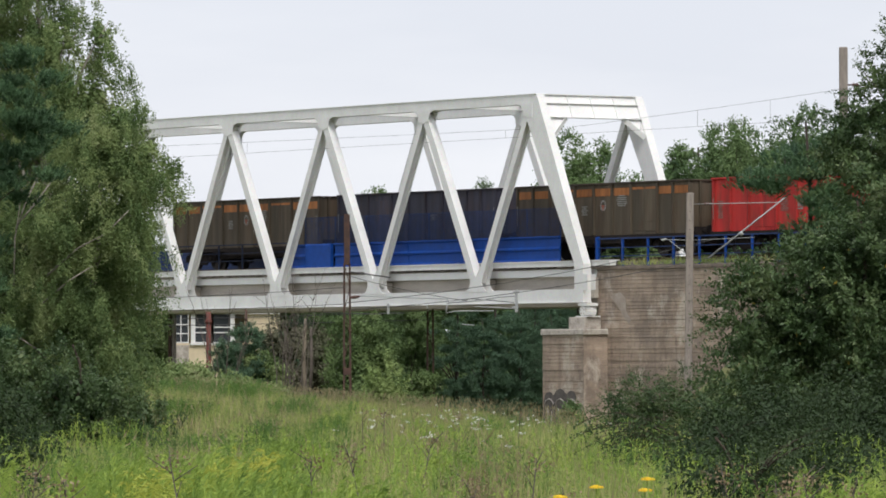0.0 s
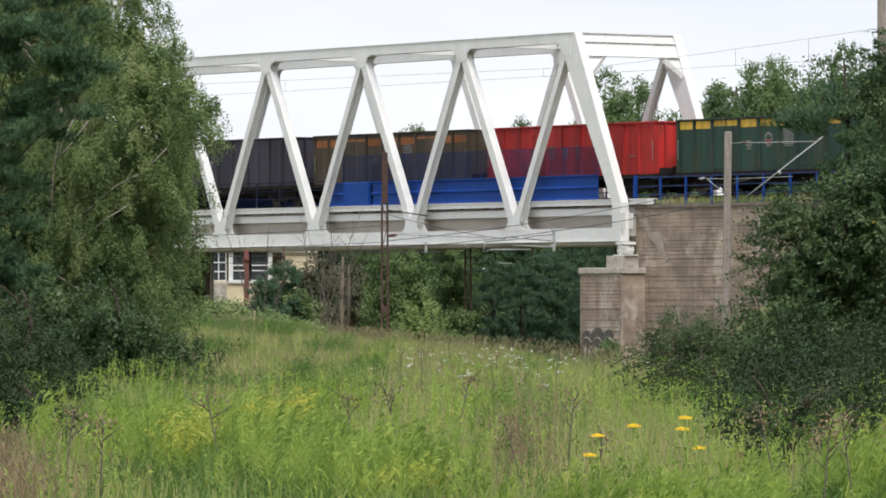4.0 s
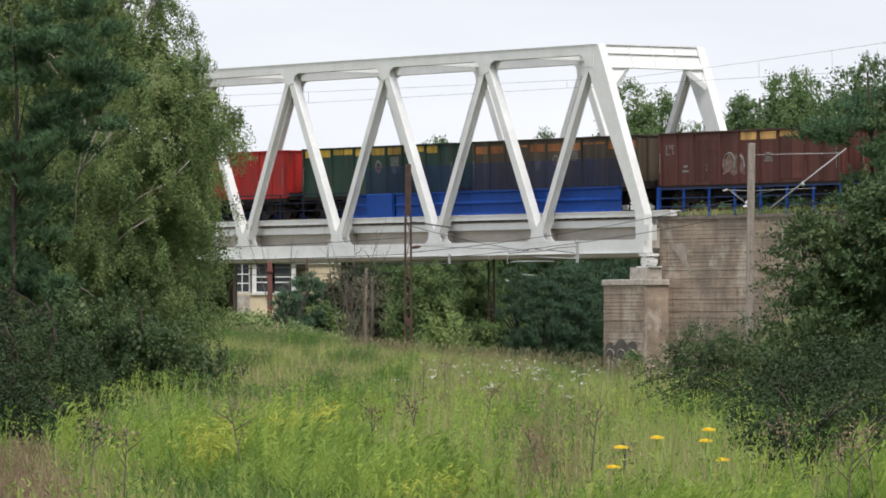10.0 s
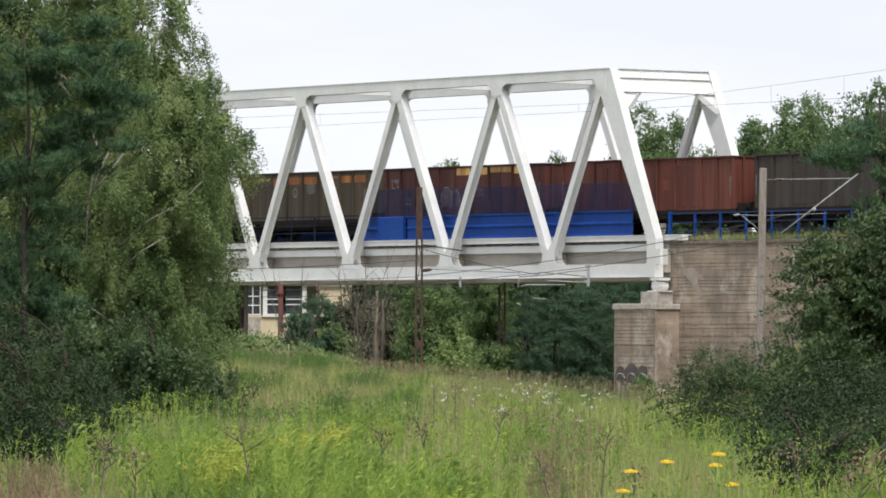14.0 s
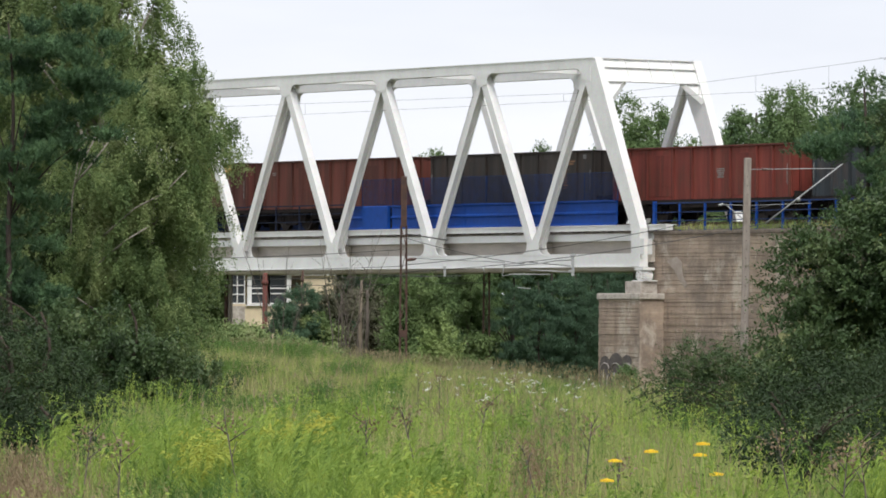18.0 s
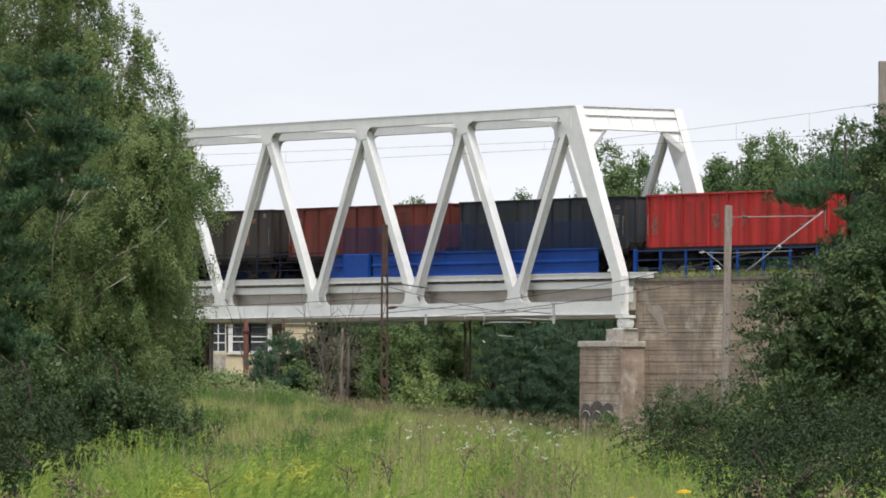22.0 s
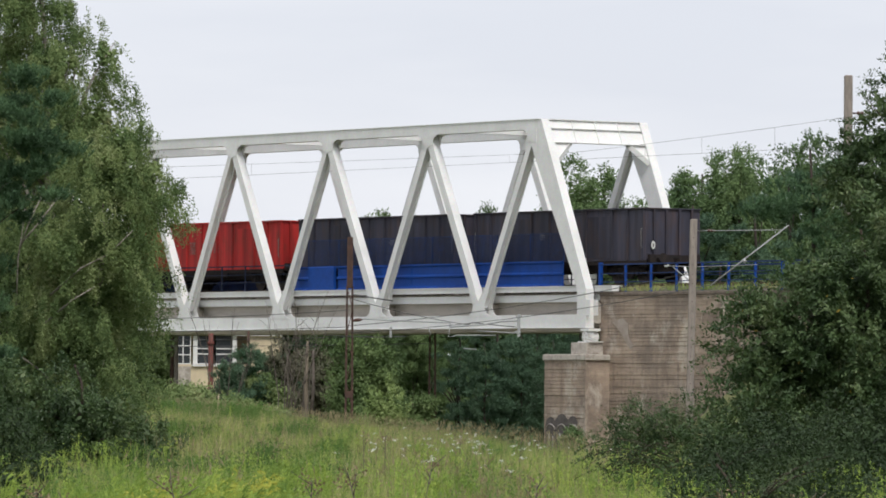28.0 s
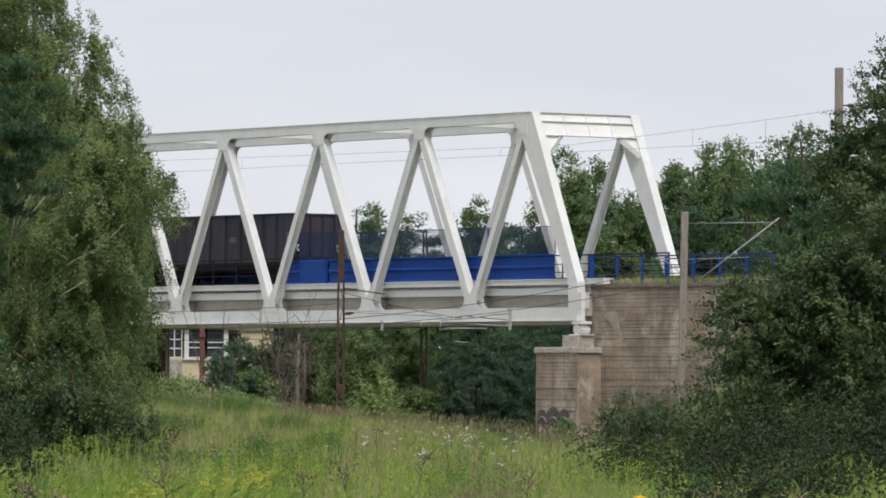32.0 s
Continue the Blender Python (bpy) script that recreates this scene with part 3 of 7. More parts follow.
for i, (sa, sb) in enumerate(((S_SCR0, 4.6), (4.63, 10.4), (10.43, 16.32), (16.5, 18.58), (18.61, S_SCR1))):
    if i != 3:
        prof = [(0, 6.31), (-0.10, 6.31), (-0.10, 6.36), (-0.02, 6.42), (-0.02, 6.78), (-0.11, 6.84), (-0.11, 6.88), (-0.03, 6.95), (-0.03, 7.28), (-0.14, 7.36), (-0.14, 7.41), (0, 7.41)]
    else:
        prof = [(0, 6.31), (-0.16, 6.31), (-0.16, 7.36), (-0.12, 7.41), (0, 7.41)]
    part("sheet_panel", plate(B(), [(U_SCREEN + a, b) for a, b in prof], "y", sa, sb), M_BLUE, screen)
n_post = 8
for i in range(n_post + 1):
    s = S_SCR0 + (S_SCR1 - 1.1 - S_SCR0) * i / n_post
    part("post", box(B(), (U_SCREEN - 0.018, s - 0.018, 7.41), (U_SCREEN + 0.018, s + 0.018, 8.62)), M_NAVY, screen)
part("top_rail", box(B(), (U_SCREEN - 0.014, S_SCR0 - 0.04, 8.60), (U_SCREEN + 0.014, S_SCR1 - 1.06, 8.625)), M_NAVY, screen)
mv, mf = [], []


def strip(a, b, w):
    """One mesh wire, as a thin square bar in the screen's plane."""
    a, b = np.array(a), np.array(b)
    d = (b - a) / np.linalg.norm(b - a)
    n = np.cross(d, (1, 0, 0)) * w / 2
    t = np.array((w / 2, 0, 0))
    k = len(mv)
    mv.extend([a - n - t, a + n - t, a + n + t, a - n + t, b - n - t, b + n - t, b + n + t, b - n + t])
    mf.extend([(k + i, k + (i + 1) % 4, k + 4 + (i + 1) % 4, k + 4 + i) for i in range(4)])


for s in np.arange(S_SCR0, S_SCR1 - 1.1, 0.07):
    strip((U_SCREEN, s, 7.42), (U_SCREEN, s, 8.60), 0.0105)
for z in np.arange(7.45, 8.6, 0.07):
    strip((U_SCREEN, S_SCR0, z), (U_SCREEN, S_SCR1 - 1.1, z), 0.0105)
tagged(fast("wire_mesh", mv, mf, M_NAVY, screen), "fine blue wire mesh", kind="stuff")


def handrail(name, label, u, s0, s1, z0, step, thick_first=False, rails=((0.42, 0.018), (0.78, 0.018), (1.17, 0.03)), mat=None):
    """Blue posts and rails along the line."""
    h = rail_thing(name, label, "railing")
    n = max(1, round((s1 - s0) / step))
    for i in range(n + 1):
        s = s0 + (s1 - s0) * i / n
        w = 0.14 if thick_first and i == n else 0.08 if thick_first else 0.05
        part("post", box(B(), (u - w / 2, s - w / 2, z0), (u + w / 2, s + w / 2, z0 + 1.2 + (0.06 if w > 0.1 else 0))), mat or M_BLUE, h)
    for dz, r in rails:
        part("rail", box(B(), (u - 0.045, s0 - 0.05, z0 + dz - r), (u - 0.01, s1 + 0.05, z0 + dz + r)), mat or M_NAVY, h)
    return h


handrail("handrail", "blue steel handrail on the wing wall", 0.85, -32.0, -3.3, 6.06, 1.85, True)
handrail("handrail", "blue steel handrail on the far side of the bank", WIDTH - 0.9, -32.0, -3.9, 6.06, 1.85, True)
handrail("handrail", "dark blue steel handrail on the far side of the deck", WIDTH - 0.55, -3.6, 13.9, 6.325, 1.9, mat=M_DEEP)
handrail("handrail", "dark blue steel handrail along the bridge deck", U_SCREEN, S_SCR1 + 0.2, S_FAR, 6.325, 2.0, mat=M_DEEP)
# the same kind of screen on the far side of the deck, without mesh; its shade is put into the darker blue
back = rail_thing("protective_screen", "blue steel screen along the deck's far side, darkened as if shaded", "screen")
S_BACK = 14.0
k = int((S_FAR - S_BACK) / 5.6)
for i in range(k):
    sa = S_BACK + (S_FAR - S_BACK) * i / k
    sb = S_BACK + (S_FAR - S_BACK) * (i + 1) / k - 0.03
    prof = [(0, 6.31), (0.10, 6.31), (0.10, 6.36), (0.02, 6.42), (0.02, 6.78), (0.11, 6.84), (0.11, 6.88), (0.03, 6.95), (0.03, 7.28), (0.14, 7.36), (0.14, 7.46), (0, 7.46)]
    part("sheet_panel", plate(B(), [(WIDTH - U_SCREEN + a, b) for a, b in prof], "y", sa, sb), M_NAVY, back)

# ---- abutments ----


def board_edge(z0, z1, step):
    """The edge of a face cast against boards: (how far proud, z), each board a little off the next, with a groove between."""
    out, z = [], z0
    while z < z1 - 0.02:
        deep = random.choice((0.002, 0.005, 0.008, 0.014, 0.022))
        top, d = min(z + step * random.uniform(0.8, 1.2), z1), random.uniform(0.0, 0.022)
        out += [(d, z + 0.016), (d, top - 0.010), (-deep, top - 0.002), (-deep, top + 0.006)]
        z = top
    return out[:-1]


def abutment(name, label, se, sg):
    """Seat block, back wall and wing walls of board-marked concrete; sg: -1 at the near end, +1 at the far end."""
    ab = tagged(rail_thing(name, label, "abutment"), kind="structure")
    def yy(a, b):
        return (min(se + sg * a, se + sg * b), max(se + sg * a, se + sg * b))
    for u in (0.0, WIDTH):
        y0, y1 = yy(-2.35, 0.62)
        x0, x1 = u - 0.80, u + 0.455
        if u > 0:
            x0, x1 = u - 0.455, u + 0.80
        edge = board_edge(-1.4, 3.12, 0.16)
        bm = plate(B(), [(x0 - d, z) for d, z in edge] + [(x1, 3.12), (x1, -1.4)], "y", y0, y1)
        part("seat_block", bm, M_CONC, ab)
        part("cap_slab", box(B(), (x0 - (0.09 if u == 0 else 0), y0 - 0.09, 3.12), (x1 + (0 if u == 0 else 0.09), y1 + 0.06, 3.38), 0.03), M_CAP, ab, "pale worn concrete cap slab")
        y0, y1 = yy(-0.95, 0.18)
        part("bearing_block", box(B(), (u - 0.45, y0, 3.38), (u + 0.45, y1, 3.885), 0.02), M_CAP, ab)
    y0, y1 = yy(0.44, 1.6)
    part("back_wall", box(B(), (1.06, y0, -1.4), (WIDTH - 1.06, y1, 6.0)), M_CONC, ab)
    for u0, u1, face in ((0.46, 0.75, 0.46), (WIDTH - 1.05, WIDTH - 0.76, None)):
        y0, y1 = yy(-0.10, 16.0)
        edge = board_edge(-1.4, 5.88, 0.16)
        bm = plate(B(), [(u0 - d, z) for d, z in edge] + [(u1 + 0.3, 5.88), (u1 + 0.3, -1.4)], "y", y0, y1)
        part("wing_wall", bm, M_CONC, ab, "tan board-marked concrete wing wall with stains")
        part("coping", box(B(), (u0 - 0.06, y0, 5.88), (u1 + 0.3, y1, 6.03), 0.02), M_COPE, ab, "dark weathered concrete coping")
    return ab


near_abut = abutment("abutment", "tan board-marked concrete abutment with graffiti at its foot", -3.9, -1)
abutment("abutment", "tan board-marked concrete abutment behind the trees", S_FAR + 0.15, 1)
# sprayed shapes on the foot of the seat block: a dark arched patch with pale outlines
bm = B()
arch = [(-1.65, -0.9), (-3.9, -0.9), (-3.95, 0.35)] + [(-3.65 + 0.36 * math.cos(a), 0.42 + 0.34 * math.sin(a)) for a in np.linspace(math.pi, 0.5, 6)] + [(-2.85 + 0.42 * math.cos(a), 0.48 + 0.36 * math.sin(a)) for a in np.linspace(2.6, 0.5, 6)] + [(-2.05 + 0.36 * math.cos(a), 0.35 + 0.36 * math.sin(a)) for a in np.linspace(2.6, 0.0, 6)]
plate(bm, arch, "x", -0.838, -0.826)
part("spray_patch", bm, M_GRAF, near_abut, "dark sprayed graffiti patch")
bm = B()
for c in (-3.65, -2.85, -2.05):
    pts = [(-0.842, c + 0.33 * math.cos(a), 0.10 + 0.30 * math.sin(a)) for a in np.linspace(0.2, 2.94, 9)]
    tube(bm, pts, [0.03] * 9, 5)
    tube(bm, [(-0.842, c + 0.1, 0.0), (-0.842, c + 0.05, -0.8)], [0.03, 0.03], 5)
    tube(bm, [(-0.842, c - 0.2, -0.1), (-0.842, c - 0.15, -0.8)], [0.025, 0.03], 5)
part("spray_line", bm, M_GRAF2, near_abut, "pale sprayed graffiti lines")

part("spray_patch", plate(B(), [(-4.75, 4.75), (-5.45, 4.95), (-5.85, 4.70), (-5.9, 4.15), (-6.25, 3.75), (-6.05, 3.60), (-5.65, 3.95), (-5.3, 4.35)], "x", 0.424, 0.4355), M_GRAF3, near_abut, "pale grey sprayed shape")

# embankment behind the abutments, and the track


def bank(name, s0, s1, label):
    prof = [(-9.5, -1.5), (-0.2, 5.2), (0.75, 5.95), (WIDTH - 0.75, 5.95), (WIDTH + 0.2, 5.2), (WIDTH + 10, -1.5)]
    ob = part(name, plate(B(), prof, "y", s0, s1), M_GROUND)
    ob.matrix_basis = RAILWAY
    return tagged(ob, label, "embankment", kind="structure")


bank("embankment", -420, S_END - 16.0, "grassy railway embankment")
bank("embankment", S_FAR + 16.0, 420, "grassy railway embankment")
fill = part("embankment_fill", box(box(B(), (1.06, S_END - 16.0, -1.5), (WIDTH - 0.46, S_END - 1.7, 5.95)), (1.06, S_FAR + 1.6, -1.5), (WIDTH - 0.46, S_FAR + 16.0, 5.95)), M_BALLAST)
fill.matrix_basis = RAILWAY
tagged(fill, "earth and ballast filling between the wing walls", "embankment", kind="structure")
bed = part("track_bed", plate(plate(B(), [(MID - 1.9, 5.955), (MID - 1.5, 6.24), (MID + 1.5, 6.24), (MID + 1.9, 5.955)], "y", -420, S_END - 0.5), [(MID - 1.9, 5.955), (MID - 1.5, 6.24), (MID + 1.5, 6.24), (MID + 1.9, 5.955)], "y", S_FAR + 0.5, 420), M_BALLAST)
bed.matrix_basis = RAILWAY
tagged(bed, "grey ballast bed of the railway line", "track bed", kind="structure")
track = tagged(rail_thing("railway_track", "single railway track on sleepers", "track"), kind="structure")
for u in (MID - 0.7525, MID + 0.7525):
    bm = B()
    plate(bm, [(u - 0.07, 6.26), (u + 0.07, 6.26), (u + 0.07, 6.275), (u + 0.012, 6.295), (u + 0.012, 6.37), (u + 0.035, 6.385), (u + 0.035, 6.42), (u - 0.035, 6.42), (u - 0.035, 6.385), (u - 0.012, 6.37), (u - 0.012, 6.295), (u - 0.07, 6.275)], "y", -420, 420)
    part("rail", bm, M_RAIL, track)
bm = box(B(), (-1.3, -0.13, 6.03), (1.3, 0.13, 6.26), 0.02)
tie = part("sleeper", bm, M_TIE, track)
tie.matrix_basis = pose(MID, -45, 0)
for i in range(1, 240):
    shared("sleeper", tie.data, track, pose(MID, -45 + 0.62 * i, 0))

# ---- goods wagons: own axes are across (x), along towards the head of the train (y), up from the rail (z) ----
PITCH, BODY, HALF = 14.04, 12.6, 1.45
Z_FLOOR, Z_SIDE, Z_BRIM = 1.17, 0.97, 3.22
RIBS = (-6.20, -5.02, -3.92, -2.06, -0.72, 0.62, 1.96, 3.82, 5.06, 6.20)
DOORS = ((-3.92, -2.06), (1.96, 3.82))
WHEEL_R, AXLES = 0.46, (-5.35, -3.55, 3.55, 5.35)


def build_wagon():
    """An open bogie wagon with ribbed sides, double doors, solebars, two bogies, buffers and ladders."""
    w = new("goods_wagon")
    for sg in (-1, 1):
        x = sg * (HALF - 0.03)
        side = part("side_wall", box(B(), (min(x, x - sg * 0.04), -BODY / 2, Z_SIDE), (max(x, x - sg * 0.04), BODY / 2, Z_BRIM - 0.06)), M_COAT, w)
        for y in RIBS:
            r = plate(B(), [(x, y - 0.07), (x + sg * 0.085, y - 0.045), (x + sg * 0.085, y + 0.045), (x, y + 0.07)], "z", Z_SIDE + 0.02, Z_BRIM - 0.09)
            part("rib", r, M_COAT, side)
        for ya, yb in DOORS:
            for a, b in ((ya + 0.10, (ya + yb) / 2 - 0.02), ((ya + yb) / 2 + 0.02, yb - 0.10)):
                bm = box(B(), (min(x, x + sg * 0.016), a, Z_SIDE + 0.14), (max(x, x + sg * 0.016), b, Z_BRIM - 0.34), 0.005)
                for z in (Z_SIDE + 0.55, Z_BRIM - 0.85):
                    box(bm, (min(x + sg * 0.016, x + sg * 0.028), a + 0.05, z), (max(x + sg * 0.016, x + sg * 0.028), b - 0.05, z + 0.05))
                part("door", bm, M_COAT, side)
        part("brim", box(B(), (min(x - sg * 0.06, x + sg * 0.09), -BODY / 2 - 0.02, Z_BRIM - 0.08), (max(x - sg * 0.06, x + sg * 0.09), BODY / 2 + 0.02, Z_BRIM), 0.015), M_COAT, side)
        part("solebar", box(box(B(), (min(x, x + sg * 0.06), -BODY / 2 - 0.1, Z_SIDE - 0.17), (max(x, x + sg * 0.06), BODY / 2 + 0.1, Z_SIDE - 0.01)), (min(x - sg * 0.12, x + sg * 0.02), -1.6, 0.62), (max(x - sg * 0.12, x + sg * 0.02), 1.6, Z_SIDE - 0.18)), M_UNDER, w)
        for e in (-1, 1):
            for z in (0.45, 0.72):
                part("step", box(B(), (min(x, x + sg * 0.1), e * 6.2 - 0.2, z), (max(x, x + sg * 0.1), e * 6.2 + 0.2, z + 0.03)), M_UNDER, w)
    for e in (-1, 1):
        y = e * BODY / 2
        end = part("end_wall", box(B(), (-HALF + 0.05, min(y, y - e * 0.05), Z_SIDE + 0.05), (HALF - 0.05, max(y, y - e * 0.05), Z_BRIM - 0.04)), M_COAT, w)
        for x in (-1.0, -0.35, 0.35, 1.0):
            part("rib", box(B(), (x - 0.05, min(y, y + e * 0.09), Z_FLOOR), (x + 0.05, max(y, y + e * 0.09), Z_BRIM - 0.05)), M_COAT, end)
        part("brim", box(B(), (-HALF, min(y - e * 0.06, y + e * 0.08), Z_BRIM - 0.075), (HALF, max(y - e * 0.06, y + e * 0.08), Z_BRIM - 0.005), 0.015), M_COAT, end)
        part("headstock", box(B(), (-1.3, min(y, y + e * 0.18), 0.88), (1.3, max(y, y + e * 0.18), 1.22)), M_UNDER, w)
        for x in (-0.875, 0.875):
            bm = disc(B(), (x, 1.06), 0.11, "y", *sorted((y + e * 0.18, y + e * 0.5)), 12)
            disc(bm, (x, 1.06), 0.22, "y", *sorted((y + e * 0.5, y + e * 0.56)), 16)
            part("buffer", bm, M_UNDER, w)
        part("coupling", box(B(), (-0.06, min(y, y + e * 0.62), 0.98), (0.06, max(y, y + e * 0.62), 1.1)), M_UNDER, w)
        # hand rails at the corner
        for sg in (-1, 1):
            part("grab_rail", tube(B(), [(sg * 1.49, e * 6.12, 1.5), (sg * 1.53, e * 6.12, 1.55), (sg * 1.53, e * 6.12, 2.3), (sg * 1.49, e * 6.12, 2.35)], [0.014] * 4, 6), M_MARK, w)
    part("floor", box(B(), (-HALF + 0.08, -BODY / 2 + 0.06, Z_FLOOR - 0.06), (HALF - 0.08, BODY / 2 - 0.06, Z_FLOOR + 0.03)), M_UNDER, w)
    part("centre_sill", box(B(), (-0.3, -BODY / 2, 0.86), (0.3, BODY / 2, Z_FLOOR - 0.06)), M_UNDER, w)
    part("brake_gear", box(box(B(), (-0.95, -2.9, 0.5), (0.95, 2.9, 0.86)), (-0.7, -6.2, 0.5), (0.7, 6.2, 0.80)), M_UNDER, w)
    part("brake_tank", disc(B(), (1.15, 0.8), 0.2, "y", -0.9, 0.7, 14), M_UNDER, w)
    for yb in (-4.45, 4.45):
        bogie = part("bogie", box(B(), (-1.1, yb - 0.22, 0.5), (1.1, yb + 0.22, 0.84)), M_UNDER, w)
        for x in (-1.02, 1.02):
            out = [(yb - 1.25, 0.42), (yb - 0.55, 0.36), (yb - 0.4, 0.22), (yb + 0.4, 0.22), (yb + 0.55, 0.36), (yb + 1.25, 0.42), (yb + 1.25, 0.68), (yb + 0.7, 0.74), (yb - 0.7, 0.74), (yb - 1.25, 0.68)]
            part("side_frame", plate(B(), out, "x", x - 0.06, x + 0.06), M_UNDER, bogie)
            for ya in (yb - 0.9, yb + 0.9):
                sg = 1 if x > 0 else -1
                part("axle_box", box(B(), (min(x, x + sg * 0.16), ya - 0.15, 0.33), (max(x, x + sg * 0.16), ya + 0.15, 0.6), 0.03), M_UNDER, bogie)
                for d in (-0.26, 0.26):
                    part("spring", disc(B(), (x + sg * 0.06, ya + d), 0.085, "z", 0.36, 0.62, 10), M_UNDER, bogie)
    for ya in AXLES:
        bm = B()
        for x in (-0.75, 0.75):
            sg = 1 if x > 0 else -1
            disc(bm, (0, 0), WHEEL_R, "x", x - 0.065, x + 0.065, 28)
            disc(bm, (0, 0), WHEEL_R + 0.028, "x", *sorted((x - sg * 0.065, x - sg * 0.095)), 28)
            disc(bm, (0, 0), 0.34, "x", *sorted((x + sg * 0.05, x + sg * 0.072)), 20)
            disc(bm, (0, 0), 0.13, "x", *sorted((x + sg * 0.06, x + sg * 0.16)), 14)
            for k in range(4):
                a_ = k * math.pi / 2
                disc(bm, (0.24 * math.cos(a_), 0.24 * math.sin(a_)), 0.045, "x", *sorted((x + sg * 0.06, x + sg * 0.08)), 8)
        disc(bm, (0, 0), 0.08, "x", -0.95, 0.95, 12)
        ws = part("wheelset", bm, M_WHEEL, w)
        ws.matrix_basis = pose(0, ya, WHEEL_R)
    return w


def paint(w, colour):
    for o in w.children_recursive:
        # ribs get a darker coat that stands in for their shaded sides
        f = random.uniform(0.78, 1.12) if o.name.startswith("door") else random.uniform(0.70, 0.84) if o.name.startswith("rib") else 1.0
        if o.name.startswith("brim"):
            f = 0.5 if colour != RED else 0.85
        o.color = (colour[0] * f, colour[1] * f, colour[2] * f, 1)


def band(w, colour, gaps, drop=0.0):
    """A painted strip under the brim between the ribs on the side towards the eye."""
    for i in gaps:
        a, b = RIBS[i] + 0.10, RIBS[i + 1] - 0.10
        x = -HALF + 0.03
        cuts = [(a, b)]
        if (RIBS[i], RIBS[i + 1]) in DOORS:
            m = (a + b) / 2
            cuts = [(a, m - 0.04), (m + 0.04, b)]
        for c, d in cuts:
            o = part("painted_strip", box(B(), (x - 0.012, c, Z_BRIM - 0.42 - drop), (x - 0.004, d, Z_BRIM - 0.09 - drop)), M_COAT, w)
            f = random.uniform(0.72, 1.15)
            o.color = (colour[0] * f, colour[1] * f, colour[2] * f, 1)


def bars(w, y, z, n, length, material=None, h=0.045, gap=0.085, x=-HALF + 0.024):
    """Lines of unreadable writing as plain bars."""
    bm = B()
    for i in range(n):
        q = length * random.uniform(0.6, 1.0)
        box(bm, (x - 0.008, y - q / 2, z - i * gap), (x, y + q / 2, z - i * gap + h))
    part("marking", bm, material or M_MARK, w, "faded painted lettering")


def emblem(w, y, z, s=1.0):
    bm = B()
    x = -HALF + 0.024
    for k in range(10):
        a_ = 2 * math.pi * k / 10
        disc(bm, (y + 0.17 * s * math.cos(a_), z + 0.20 * s * math.sin(a_)), 0.05 * s, "x", x - 0.008, x, 8)
    part("marking", bm, M_MARK, w, "faded painted emblem ring")
    part("marking", plate(B(), [(y - 0.12 * s, z + 0.02), (y + 0.12 * s, z + 0.02), (y, z - 0.24 * s)], "x", x - 0.009, x), M_EMBLEM, w, "faded red emblem shield")


def badge(w, y, z):
    """A square white badge: a frame with two short strokes in it."""
    bm, x, q = B(), -HALF + 0.024, 0.22
    for a, b in (((-q, -q), (q, -q + 0.06)), ((-q, q - 0.06), (q, q)), ((-q, -q + 0.06), (-q + 0.06, q - 0.06)), ((q - 0.06, -q + 0.06), (q, q - 0.06)), ((-0.11, -0.12), (-0.02, 0.12)), ((0.03, -0.12), (0.11, 0.12))):
        box(bm, (x - 0.008, y + a[0], z + a[1]), (x, y + b[0], z + b[1]))
    part("marking", bm, M_MARK, w, "white painted square badge")


OLIVE, GREEN, RED, RUST = (0.088, 0.072, 0.051), (0.022, 0.060, 0.046), (0.47, 0.030, 0.028), (0.150, 0.046, 0.034)
ORANGE, YELLOW = (0.40, 0.155, 0.05), (0.62, 0.40, 0.06)
GREY, VIOLET, SLATE = (0.060, 0.052, 0.047), (0.050, 0.050, 0.074), (0.034, 0.044, 0.054)
# colour, label, strip colour, gaps with a strip
TRAIN = [
    (OLIVE, "dark olive goods wagon with a faded orange strip", ORANGE, range(9)),
    (VIOLET, "dark grey-brown open goods wagon", None, ()),
    (OLIVE, "dark olive open goods wagon with an orange strip", ORANGE, range(9)),
    (RED, "bright red open goods wagon", None, ()),
    (GREEN, "dark green goods wagon with a yellow strip", YELLOW, range(1, 9)),
    (OLIVE, "olive-brown goods wagon with a faded orange strip", ORANGE, range(9)),
    ((0.105, 0.036, 0.031), "rusty brown goods wagon with orange patches", (0.70, 0.42, 0.15), range(1, 5)),
    (RUST, "rust-brown open goods wagon", None, ()),
    (GREY, "dark grey-brown open goods wagon with worn doors", None, ()),
    ((0.190, 0.040, 0.030), "red-brown open goods wagon", None, ()),
    (SLATE, "dark slate-grey open goods wagon", None, ()),
    (RED, "bright red open goods wagon", None, ()),
    (VIOLET, "dark violet-grey open goods wagon", None, ()),
    (VIOLET, "dark violet-grey goods wagon at the train's tail", None, ()),
]
first = build_wagon()
wagons = []
for k, (colour, label, strip_colour, gaps) in enumerate(TRAIN):
    w = first if k == 0 else copy_thing(first, pose(0, 0, 0))
    wagons.append(tagged(w, label, "wagon", "wagons of the goods train"))
